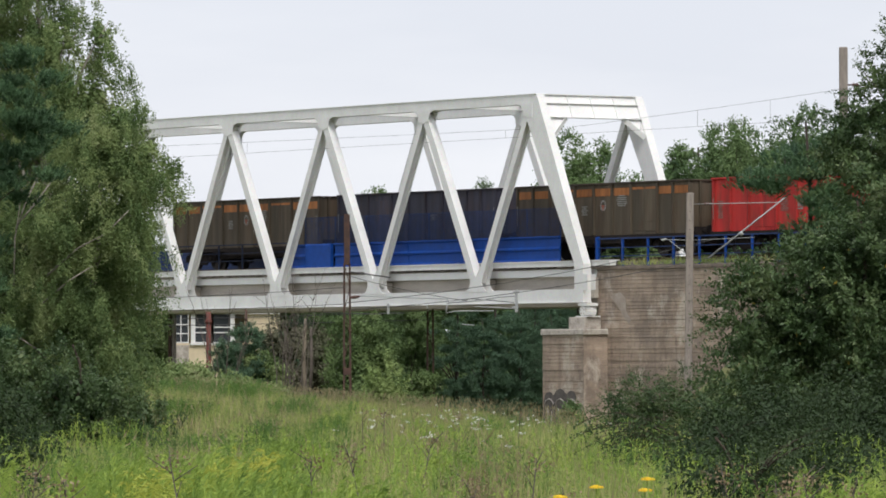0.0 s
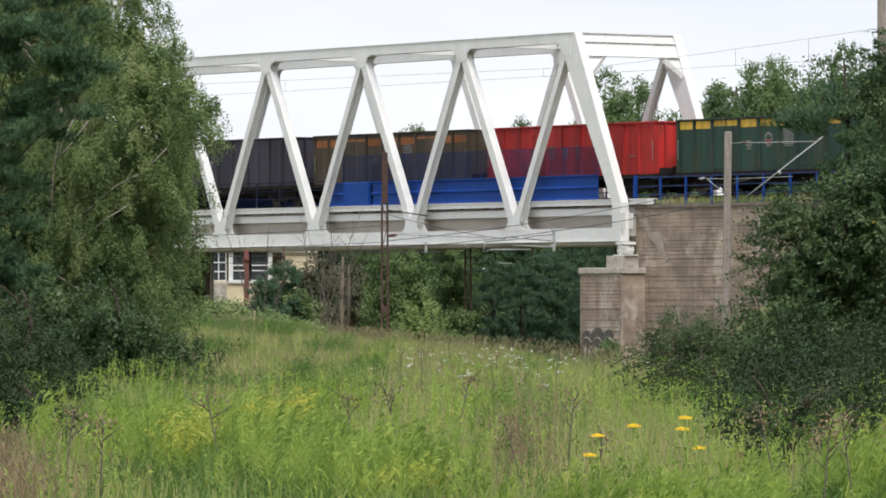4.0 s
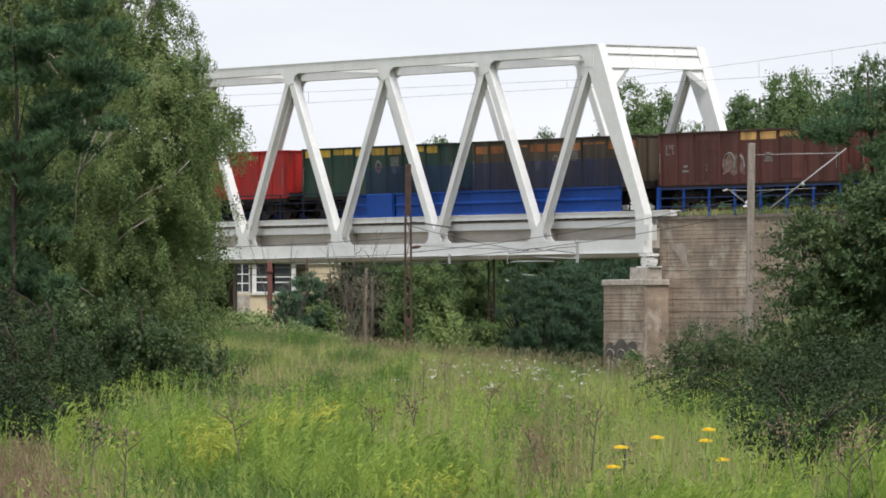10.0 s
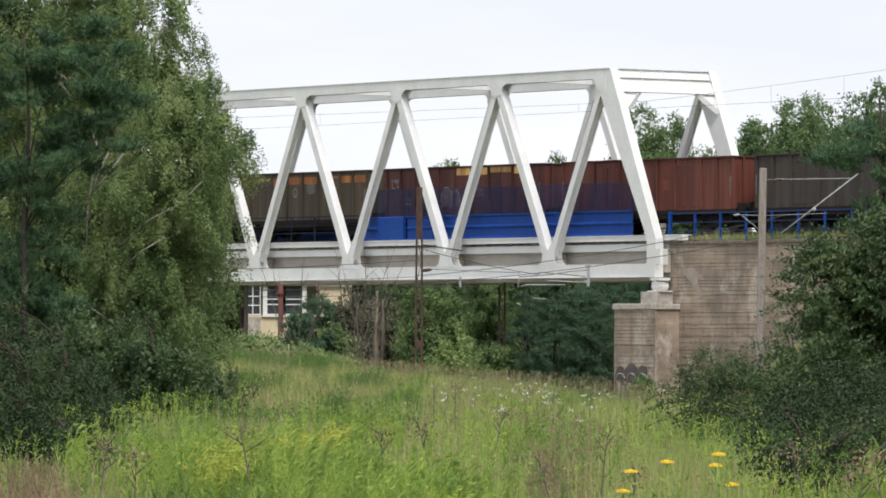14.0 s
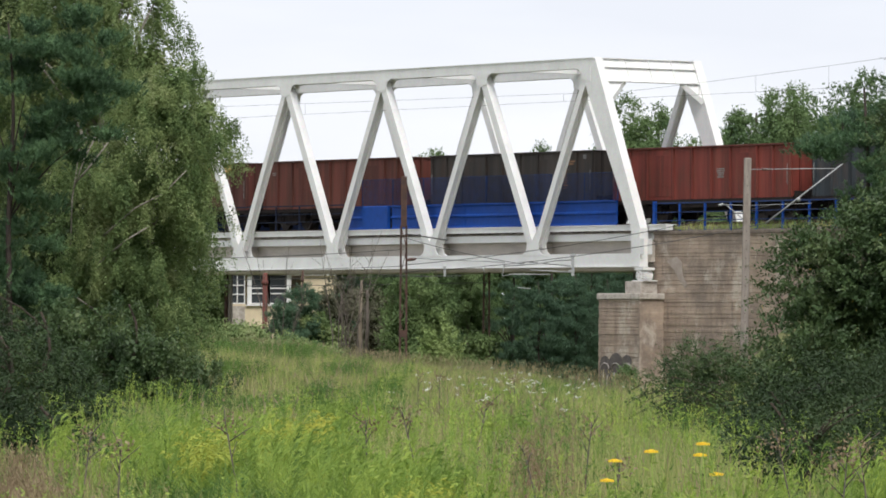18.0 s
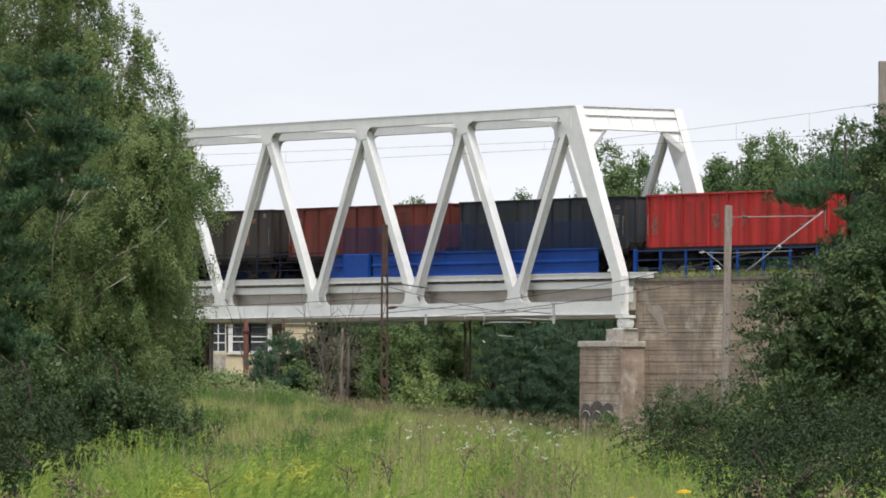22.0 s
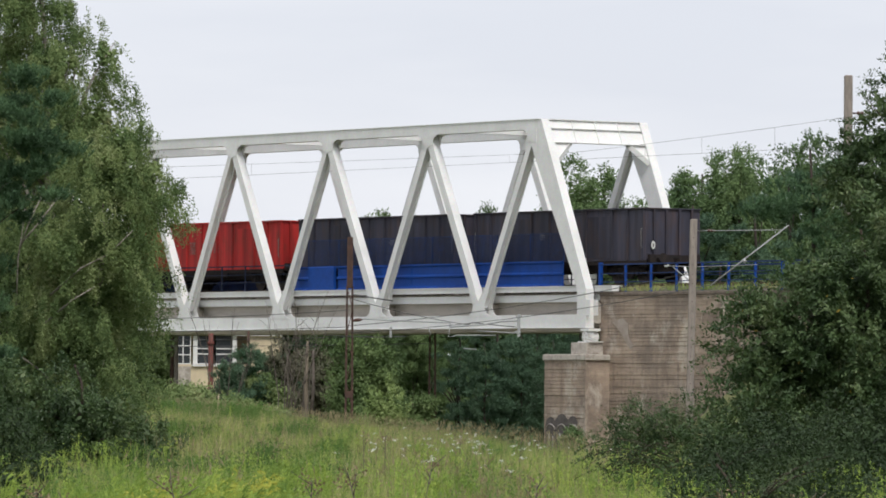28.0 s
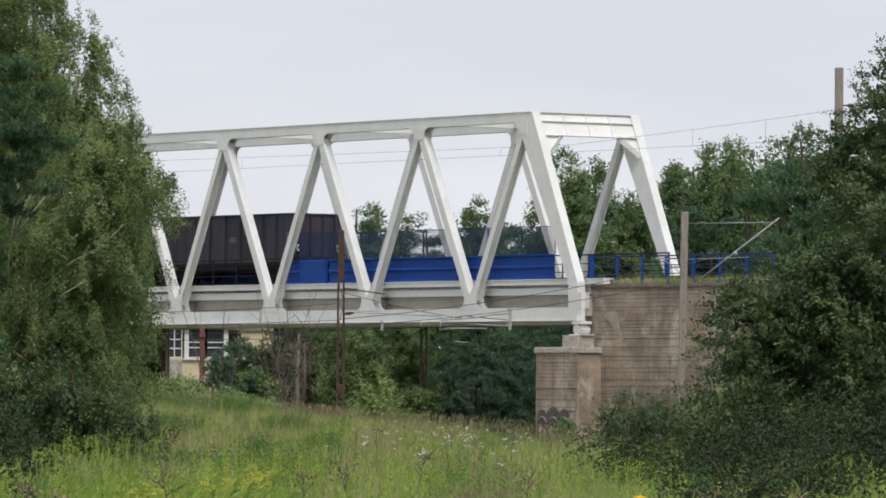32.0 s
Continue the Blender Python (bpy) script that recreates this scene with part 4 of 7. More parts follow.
for k, (colour, label, strip_colour, gaps) in enumerate(TRAIN):
    w = wagons[k]
    paint(w, colour)
    if strip_colour:
        band(w, strip_colour, gaps, 0.15 if strip_colour == ORANGE else 0.0)
    if k in (0, 2, 4, 5):
        emblem(w, -0.05, 2.25, 1.3 if k == 4 else 1.0)
        bars(w, -1.4, 2.62, 9 if k == 4 else 6, 0.78)
        bars(w, 1.3, 2.2, 5, 0.45)
    elif k in (3, 11):
        bars(w, 1.45, 2.25, 7, 0.6, M_HAZE)
        bars(w, -0.6, 2.3, 7, 0.5, M_HAZE)
        bars(w, 5.75, 2.2, 9, 0.42, M_HAZE)
        bars(w, -4.5, 1.75, 1, 0.5)
        badge(w, 0.45, 2.0)
    elif k in (6, 7, 9):
        bars(w, -1.4, 2.2, 5, 0.6, M_EMBLEM if k == 7 else None)
        bars(w, 5.4, 2.65, 2, 0.5)
    elif k == 8:
        bars(w, -4.5, 2.72, 2, 0.8, M_ORANGE, h=0.07, gap=0.11)
        bars(w, -4.1, 2.35, 8, 0.5, M_ORANGE, h=0.055, gap=0.11)
        bars(w, -5.6, 2.85, 1, 0.25, h=0.18)
    elif k == 10:
        bars(w, -5.6, 2.75, 2, 0.4, M_EMBLEM)
        bars(w, -5.5, 2.35, 7, 0.45)
    else:
        bars(w, -1.35, 2.1, 3, 0.6)
        bars(w, 1.2, 2.2, 4, 0.5)
# pale sprayed shapes on the rusty wagon
sx = -HALF + 0.006
spray = B()
for c, z, r in ((1.3, 1.75, 0.42), (0.6, 1.7, 0.36)):
    tube(spray, [(sx, c + r * math.cos(a_), z + 1.25 * r * math.sin(a_)) for a_ in np.linspace(-0.3, 3.44, 11)], [0.035] * 11, 5)
part("spray_line", spray, M_MARK, wagons[6], "pale sprayed graffiti lines")
cloud = [(1.75, 1.35), (1.7, 1.85), (1.4, 2.25), (1.0, 2.12), (0.75, 2.3), (0.35, 2.2), (0.22, 1.8), (0.25, 1.32), (0.6, 1.45), (1.0, 1.3), (1.35, 1.48)]
part("spray_patch", plate(B(), cloud, "x", -HALF + 0.012, -HALF + 0.018), M_HAZE, wagons[6], "pale washed-out graffiti patch")
letters = B()
for c in ((5.75, 2.30, 5.75, 2.72), (5.75, 2.30, 5.50, 2.30), (5.30, 2.34, 5.36, 2.68), (5.30, 2.34, 5.08, 2.38), (5.36, 2.68, 5.10, 2.70)):
    beam(letters, (-HALF + 0.016, c[0], c[1]), (-HALF + 0.016, c[2], c[3]), 0.012, 0.045, (0, 0.7, 0.7))
part("spray_line", letters, M_MARK, wagons[6], "pale sprayed strokes")
bars(wagons[6], 2.9, 1.75, 2, 0.5, h=0.09, gap=0.2)
bars(wagons[6], 4.4, 1.72, 2, 0.45, h=0.09, gap=0.2)
# white oval plate on the rear end of the last wagon
for xp in (-1.10, 1.10):
    part("tail_plate", plate(B(), [(xp + 0.10 * math.cos(a_), 1.62 + 0.17 * math.sin(a_)) for a_ in np.linspace(0, 2 * math.pi, 17)[:-1]], "y", -BODY / 2 - 0.125, -BODY / 2 - 0.095), M_PLATE, wagons[13], "small white oval plate")
    part("marking", box(B(), (xp - 0.03, -BODY / 2 - 0.129, 1.55), (xp + 0.03, -BODY / 2 - 0.125, 1.69)), M_UNDER, wagons[13], "small dark figure on the plate")


def travelled(t):
    """Where the head of the first wagon's body stands along the line: the train slowly gathers speed."""
    return 31.234 + 4.66363 * t + 0.028988 * t ** 2 + 0.00051196 * t ** 3 - 0.000010935 * t ** 4 + 0.3 * smooth01(t, 7, 11) - 0.24 * smooth01(t, 14, 22) + 0.2 * smooth01(t, 27, 32)


def wagon_pose(k, t):
    return RAILWAY @ pose(MID, travelled(t) - PITCH * k - BODY / 2, Z_RAIL)


def motions():
    """The train rolls across the bridge; every wheelset turns with it."""
    for k, w in enumerate(wagons):
        walk(w, [(t, wagon_pose(k, t)) for t in range(0, 33, 2)])
        for o in [c for c in w.children if c.name.startswith("wheelset")]:
            y = o.matrix_basis.translation.y
            walk(o, [(i / 10, pose(0, y, WHEEL_R, math.degrees(-(travelled(i / 10) - 31.234) / WHEEL_R) % 360)) for i in range(0, 321)])


# ---- masts, poles, wires ----


def lattice_mast(x, y, z0, z1, w, label):
    """Two rusty channels joined by cross bars, with a foot."""
    m = tagged(new("lattice_mast"), label, "mast", "rusty masts of the lower line")
    m.matrix_basis = pose(x, y, 0)
    for sg in (-1, 1):
        bm = beam(B(), (sg * w / 2, 0, z0), (sg * w * 0.38, 0, z1), 0.085, 0.10, (0, 1, 0))
        part("channel", bm, M_RUST, m)
    n = int((z1 - z0) / 0.9)
    for i in range(n):
        za, zb = z0 + (z1 - z0) * i / n, z0 + (z1 - z0) * (i + 1) / n
        part("lacing", beam(B(), (-w * 0.45 if i % 2 else w * 0.45, -0.05, za), (w * 0.42 if i % 2 else -w * 0.42, -0.05, zb), 0.03, 0.015, (0, 1, 0)), M_RUST, m)
    part("batten", box(B(), (-w * 0.5, -0.07, z0 + 2.35), (w * 0.5, 0.07, z0 + 2.65)), M_RUST, m)
    return m


mast = lattice_mast(-4.0, 247.0, -0.9, 6.1, 0.29, "rusty lattice mast standing before the bridge")
part("mast_head", box(B(), (-0.125, -0.05, 6.02), (0.125, 0.05, 8.15), 0.01), M_RUST, mast, "solid rusty upper end of the mast")
lattice_mast(-0.58, 265.5, -1.2, 4.42, 0.30, "rusty lattice mast standing under the bridge")


def steel_pole(x, y, z0, z1, r, mat, label):
    p = tagged(new("steel_pole"), label, "pole")
    p.matrix_basis = pose(x, y, 0)
    part("shaft", tube(B(), [(0, 0, z0), (0, 0, z1)], [r, r * 0.9], 10), mat, p)
    part("collar", tube(B(), [(0, 0, z1 - 0.5), (0, 0, z1 - 0.35)], [r * 1.3, r * 1.3], 10), mat, p)
    return p


steel_pole(-10.2, 258.0, -0.9, 4.2, 0.12, M_REDPOLE, "rusty red steel pole beside the shrubs")
steel_pole(-8.5, 256.0, -0.9, 4.3, 0.055, M_RUST, "dark steel post among the shrubs")
steel_pole(-12.93, 285.0, -0.9, 4.9, 0.12, M_POLE, "grey post beside the signal house")
steel_pole(-13.12, 285.0, -0.9, 4.9, 0.10, M_RUST, "dark post beside the signal house")

# concrete catenary pole with brackets before the wing wall
cp = tagged(new("catenary_pole"), "grey concrete catenary pole with galvanised bracket arms", "pole")
CP = Vector((10.05, 241.0, 0))
cp.matrix_basis = pose(*CP)
part("shaft", beam(B(), (-0.14, 0, -1.0), (0.0, 0, 8.83), 0.30, 0.26, (0, 1, 0), 0.03), M_POLE, cp)
hole = part("climbing_hole", disc(B(), (0, 0), 0.018, "y", -0.139, -0.131, 8), M_RUST, cp)
hole.matrix_basis = pose(-0.12, 0, 0.3)
for i in range(1, 22):
    z = 0.3 + i * 0.37
    shared("climbing_hole", hole.data, cp, pose(-0.14 + 0.14 * (z + 1) / 9.83, 0, z))
part("arm_tube", tube(B(), [(0.12, 0, 8.36), (3.55, -0.2, 8.42)], [0.018, 0.018], 8), M_GALV, cp)
part("insulator", tube(B(), [(0.55, 0, 8.37), (0.62, 0, 8.37), (0.66, 0, 8.37), (0.74, 0, 8.37), (0.78, 0, 8.37), (0.9, 0, 8.37)], [0.03, 0.07, 0.04, 0.07, 0.04, 0.03], 10), M_CERAMIC, cp)
part("stay_tube", tube(B(), [(0.7, -0.1, 6.15), (3.85, -0.2, 8.62)], [0.034, 0.030], 8), M_GALV, cp)
part("stay_clamp", tube(B(), [(2.0, -0.15, 7.11), (2.12, -0.15, 7.2)], [0.09, 0.09], 8), M_GALV, cp)
part("short_arm", tube(B(), [(-0.10, -0.05, 6.9), (-0.95, -0.25, 6.92)], [0.016, 0.016], 8), M_GALV, cp)
part("short_stay", tube(B(), [(-0.12, -0.05, 6.3), (-0.85, -0.25, 6.88)], [0.020, 0.020], 8), M_GALV, cp)
part("insulator", tube(B(), [(-0.95, -0.25, 6.92), (-1.02, -0.25, 6.94), (-1.1, -0.25, 6.9), (-1.2, -0.25, 6.92)], [0.02, 0.05, 0.05, 0.02], 10), M_GALV, cp)
part("arm_tube", tube(B(), [(0.1, -0.05, 6.9), (2.6, -0.2, 7.0)], [0.013, 0.013], 8), M_GALV, cp)

far_pole = tagged(new("catenary_pole"), "tall concrete catenary pole with a dark insulator", "pole")
far_pole.matrix_basis = pose(19.0, 281.0, 0)
part("shaft", beam(B(), (0, 0, -1.2), (0, 0, 16.9), 0.40, 0.34, (0, 1, 0), 0.04), M_POLE, far_pole)
part("bracket", tube(B(), [(-0.1, 0, 15.1), (0.75, 0, 15.1)], [0.04, 0.04], 8), M_RUST, far_pole)
part("insulator", tube(B(), [(0.4, 0, 15.1), (0.48, 0, 15.1), (0.56, 0, 15.1), (0.64, 0, 15.1), (0.74, 0, 15.1)], [0.04, 0.12, 0.06, 0.12, 0.04], 10), M_CERAMIC, far_pole)


def wire(name, label, pts, r, sag=0.0, group="overhead wires"):
    """A hanging wire in world or railway axes."""
    (p, q), n = pts, 16
    p, q = Vector(p), Vector(q)
    line = [p.lerp(q, i / n) - Vector((0, 0, sag * 4 * (i / n) * (1 - i / n))) for i in range(n + 1)]
    ob = part(name, tube(B(), line, [r] * (n + 1), 5), M_WIRE)
    return tagged(ob, label, "wire", group)


for a_, b_, sag in (((MID, -70, 11.95), (MID, 70, 11.87), 0.0), ((MID, -40, 14.6), (MID, 1, 12.22), 0.20), ((MID, 1, 12.22), (MID, 60, 12.75), 0.05)):
    o = wire("overhead_wire", "thin dark overhead wire of the bridge line", (a_, b_), 0.0065, sag)
    o.matrix_basis = RAILWAY
for s in (-25.0, -19.0, -13.0, -8.0, -4.0, 6.0, 13.0, 20.0, 27.0, 34.0):
    q = (s + 40) / 41
    hi = 14.6 - 2.38 * q - 0.8 * q * (1 - q) if s < 1 else 12.22 + 0.0090 * (s - 1) - 0.05
    o = part("dropper", tube(B(), [(MID, s, 11.91 - 0.0006 * s), (MID, s, hi)], [0.006, 0.006], 4), M_WIRE)
    o.matrix_basis = RAILWAY
    tagged(o, "thin dropper between the overhead wires", "wire", "droppers")
# wires of the lower line, sloping past the bottom chord towards the pole on the wall
LOW = [((-4.0, 246.4, 4.45), (10.9, 240.6, 6.9), 0.30), ((-4.0, 246.4, 4.15), (10.9, 240.6, 6.2), 0.30), ((-4.0, 246.4, 5.1), (-22, 262, 4.8), 0.2), ((-4.0, 246.4, 4.4), (-22, 262, 4.2), 0.1), ((-0.58, 265.2, 4.3), (-24, 285, 4.1), 0.15), ((-0.58, 265.2, 3.9), (-24, 285, 3.8), 0.1), ((-4.0, 246.4, 5.6), (1.2, 247.2, 4.5), 0.1)]
for p, q, sag in LOW:
    wire("overhead_wire", "dark overhead wire of the lower line", (p, q), 0.014, sag)
# registration arm hanging below the bottom chord
ra = tagged(new("registration_arm"), "grey registration arm with droppers below the bridge", "bracket")
ra.matrix_basis = pose(0, 246.5, 0)
for pts, r, mat in (([(-3.9, 0, 5.75), (-2.2, 0.1, 5.5)], 0.03, M_WIRE), ([(-3.79, 0, 4.67), (-3.5, 0, 4.74), (-1.4, 0.1, 4.66), (0.2, 0.1, 4.60)], 0.026, M_GALV),
                    ([(0.2, 0.1, 4.60), (0.11, 0.1, 4.01), (0.5, 0.1, 4.10), (2.1, 0.1, 4.10)], 0.024, M_GALV), ([(0.2, 0.1, 4.43), (1.61, 0.1, 4.55), (2.3, 0.1, 4.68), (3.0, 0.1, 4.72)], 0.034, M_GALV),
                    ([(0.9, 0.1, 4.52), (1.1, 0.1, 4.62), (2.95, 0.1, 4.45)], 0.02, M_WIRE), ([(1.3, 0.1, 4.28), (2.9, 0.1, 4.20)], 0.028, M_GALV), ([(-0.7, 0.1, 4.45), (-0.62, 0.1, 4.08)], 0.02, M_GALV),
                    ([(-5.0, 0.1, 4.05), (-3.1, 0.1, 3.98), (-1.6, 0.1, 4.02)], 0.018, M_WIRE), ([(0.75, 0.1, 3.55), (1.3, 0.1, 3.51)], 0.022, M_GALV)):
    part("arm_tube", tube(B(), pts, [r] * len(pts), 6), mat, ra)
part("bracket", box(B(), (-2.33, 0.06, 3.98), (-2.23, 0.14, 4.42), 0.01), M_GALV, ra)
part("bracket", box(box(box(B(), (2.98, 0.06, 4.04), (3.10, 0.16, 4.98), 0.01), (2.86, 0.05, 4.20), (3.12, 0.17, 4.30)), (2.92, 0.05, 4.86), (3.16, 0.17, 4.94)), M_GALV, ra)
part("insulator", tube(B(), [(-3.9, 0, 4.66), (-3.75, 0, 4.68), (-3.6, 0, 4.7), (-3.45, 0, 4.72)], [0.03, 0.075, 0.075, 0.03], 8), M_CERAMIC, ra)

# ---- signal house behind the bridge ----
house = tagged(new("signal_house"), "cream-rendered signal house with white-framed windows", "house")
HX, HY = -12.4, 330.0
house.matrix_basis = pose(HX, HY, 0)
wall = part("wall", box(box(box(box(B(), (-2.6, 0, -1.2), (3.2, 6, 3.15)), (-2.6, 0, 4.95), (3.2, 6, 5.6)), (1.35, 0, 3.15), (3.2, 6, 4.95)), (-2.6, 3.0, 3.15), (1.35, 6, 4.95)), M_CREAM, house)
part("roof", box(B(), (-3.1, -0.6, 5.6), (3.7, 6.6, 5.85), 0.03), M_ROOF, house)
part("eaves_board", box(B(), (-1.75, -0.20, 4.78), (3.3, -0.004, 4.90)), M_FRAME, house)
M_GLASS = bpy.data.materials.new("dark_window_glass")
M_GLASS.use_nodes = True
M_GLASS.node_tree.nodes["Principled BSDF"].inputs["Base Color"].default_value = (0.03, 0.035, 0.04, 1)
M_GLASS.node_tree.nodes["Principled BSDF"].inputs["Roughness"].default_value = 0.08
for i, (xa, xb) in enumerate(((-2.6, -1.78), (-1.51, -0.49), (-0.49, 0.68))):
    win = part("window", box(B(), (xa, 0.12, 3.2), (xb, 0.15, 4.95)), M_GLASS, house)
    for x in (xa, xb, (xa + xb) / 2) if i == 0 else (xa, xb):
        w_ = 0.05 if i == 0 else 0.24
        part("window_frame", box(B(), (x - w_ / 2, 0.02, 3.16), (x + w_ / 2, 0.12, 4.95)), M_FRAME, win)
    for z in (3.2, 4.9) + ((3.7, 4.2) if i == 0 else (3.75, 4.05)):
        part("glazing_bar", box(B(), (xa, 0.03, z - 0.03), (xb, 0.11, z + 0.03)), M_FRAME, win)
part("window_sill", box(B(), (-1.7, -0.14, 3.06), (1.2, 0.0, 3.15)), M_FRAME, house)
part("grey_panel", box(B(), (-2.58, -0.05, 2.0), (-1.75, -0.004, 3.05)), M_CAP, house)

# ---- plants ----
rng = np.random.default_rng(7)


def unit(v):
    return v / np.maximum(np.linalg.norm(v, axis=1, keepdims=True), 1e-9)


def leaf_quads(p, d, length, width, face=None, loose=1.0):
    """Diamond leaves at p along d; face gives the way their upper sides look."""
    n = len(p)
    look_to = rng.normal(size=(n, 3)) * loose + (0 if face is None else face)
    side = unit(np.cross(d, unit(look_to)))
    length, width = np.reshape(length, (-1, 1)), np.reshape(width, (-1, 1))
    bend = unit(np.cross(side, d)) * length * 0.12
    v = np.stack([p, p + d * length * 0.45 + side * width / 2 + bend, p + d * length, p + d * length * 0.45 - side * width / 2 + bend], 1).reshape(-1, 3)
    return v, np.arange(4 * n).reshape(-1, 4)


def leaf_blades(p, d, length, width, face=None, loose=1.0):
    """Slim pointed leaves or needles: one triangle each."""
    n = len(p)
    side = unit(np.cross(d, unit(rng.normal(size=(n, 3)) * loose + (0 if face is None else face))))
    length, width = np.reshape(length, (-1, 1)), np.reshape(width, (-1, 1))
    v = np.stack([p - side * width / 2, p + side * width / 2, p + d * length], 1).reshape(-1, 3)
    return v, np.arange(3 * n).reshape(-1, 3)


def gap_noise(p, f, ph):
    return np.sin(p[:, 0] * f + ph) * np.sin(p[:, 1] * f * 1.1 + 1.7 * ph) * np.sin(p[:, 2] * f * 0.9 + 0.6 * ph) + 0.5 * np.sin(p[:, 0] * 2.3 * f + p[:, 2] * 1.9 * f + ph)


def lobes_points(lobes, n, shell=0.45):
    """Points in a bunch of ellipsoids (cx, cy, cz, rx, ry, rz), denser near the skin."""
    vol = np.array([l[3] * l[4] * l[5] for l in lobes]) ** 0.8
    pick = rng.choice(len(lobes), n, p=vol / vol.sum())
    L = np.array(lobes)[pick]
    d = unit(rng.normal(size=(n, 3)))
    r = rng.random(n)[:, None] ** shell
    r *= 1 + 0.16 * np.sin(5 * d[:, :1] + pick[:, None]) * np.sin(4 * d[:, 2:3] + 2 * pick[:, None])
    return L[:, :3] + d * r * L[:, 3:], d


def crown(lobes, clumps, per, spread, length, width, droop=0.3, gaps=-0.55, freq=2.2, hang=0.0, sprays=0, spray_r=0.25, slim=False):
    """Leaves in clumps; with sprays, the clumps gather round that many branch ends."""
    if sprays:
        g, gd = lobes_points(lobes, sprays, 0.35)
        pick = rng.integers(0, sprays, clumps)
        d = unit(gd[pick] + rng.normal(size=(clumps, 3)) * 0.5)
        size = rng.uniform(0.6, 1.3, sprays)[pick][:, None]
        off = unit(rng.normal(size=(clumps, 3))) * rng.random((clumps, 1)) ** 0.5 * 1.9 * spray_r * size * np.array((1, 1, 0.72))
        c, out = g[pick] + off, unit(off + gd[pick] * 0.5 * spray_r)
    else:
        c, d = lobes_points(lobes, clumps)
        out = d
    keep = gap_noise(c, freq, 1.3) > gaps
    c, d, out = c[keep], d[keep], out[keep]
    n = len(c) * per
    p = np.repeat(c, per, 0) + unit(rng.normal(size=(n, 3))) * rng.random((n, 1)) * 1.7 * spread
    if hang:
        f = np.tile(np.arange(per) / per, len(c))
        reach = np.repeat(rng.uniform(0.4, 1.0, len(c)), per) * hang
        p = np.repeat(c, per, 0) + rng.normal(size=(n, 3)) * spread * 0.45
        p[:, 2] -= f * reach
        p[:, :2] += np.repeat(d[:, :2], per, 0) * (f ** 0.5)[:, None] * 0.15
    a = unit(np.repeat(d, per, 0) * 0.4 + rng.normal(size=(n, 3)) + np.array((0, 0, -droop * 2.5)))
    face = np.repeat(out, per, 0) * 0.9 + np.array((0, 0, 0.7))
    make = leaf_blades if slim else leaf_quads
    v, f = make(p, a, length * rng.uniform(0.65, 1.2, n), width * rng.uniform(0.7, 1.2, n), face, 0.5)
    # larger leaves deep inside close the gaps
    m = n // 14
    q, qd = lobes_points([(*l[:3], l[3] * 0.62, l[4] * 0.62, l[5] * 0.62) for l in lobes], m, 0.6)
    v2, f2 = make(q, unit(rng.normal(size=(m, 3))), length * rng.uniform(1.4, 1.9, m), width * rng.uniform(1.4, 1.9, m), qd + np.array((0, 0, 0.6)), 0.5)
    return np.concatenate([v, v2]), np.concatenate([f, f2 + len(v)]), c


def tied(lobes, n, shell=0.4, gaps=-0.75, freq=1.7):
    """Where branchlets start, and which way they run outwards."""
    c, d = lobes_points(lobes, n, shell)
    keep = gap_noise(c, freq, 0.4) > gaps
    return c[keep], d[keep]


def curtain(lobes, sprays, strands=10, leaves=34, reach=0.75, hang=(0.25, 1.0), length=0.052, width=0.034):
    """A birch crown: branchlets run outwards and droop, thin twigs hang from them in curtains, small leaves sit along the twigs."""
    c, d = tied(lobes, sprays, 0.4, -0.6, 2.0)
    n = len(c)
    size = rng.uniform(0.6, 1.25, (n, 1, 1))
    way = unit(d * np.array((1, 1, 0.35)) + np.array((0, 0, 0.12)) + rng.normal(size=(n, 3)) * 0.25)[:, None]
    g = np.sort(rng.random((n, strands)), 1)[..., None]
    q = c[:, None] + way * g * reach * size + np.array((0, 0, -1.0)) * (g ** 2 * 0.42 * reach * size)
    q = q + rng.normal(size=q.shape) * 0.05
    drop = rng.uniform(*hang, (n, strands, 1, 1)) * size[..., None] * (1.1 - 0.5 * g[..., None])
    f = rng.random((n, strands, leaves, 1)) ** 0.85
    sway = rng.normal(size=(n, strands, 1, 3)) * np.array((0.16, 0.16, 0)) + way[:, :, None] * 0.18
    p = q[:, :, None] + np.array((0, 0, -1.0)) * f * drop + sway * f * drop + rng.normal(size=(n, strands, leaves, 3)) * 0.032
    p = p.reshape(-1, 3)
    m = len(p)
    face = np.repeat(d, strands * leaves, 0) * 0.7 + np.array((0, 0, 0.5))
    a = unit(rng.normal(size=(m, 3)) * 0.8 + np.array((0, 0, -0.9)))
    v, f = leaf_quads(p, a, length * rng.uniform(0.65, 1.25, m), width * rng.uniform(0.7, 1.2, m), face, 0.8)
    k = m // 16
    p2, d2 = lobes_points([(*l[:3], l[3] * 0.66, l[4] * 0.66, l[5] * 0.66) for l in lobes], k, 0.6)
    v2, f2 = leaf_quads(p2, unit(rng.normal(size=(k, 3))), length * rng.uniform(1.8, 2.6, k), width * rng.uniform(1.8, 2.6, k), d2 + np.array((0, 0, 0.4)), 0.7)
    return np.concatenate([v, v2]), np.concatenate([f, f2 + len(v)]), q.reshape(-1, 3)


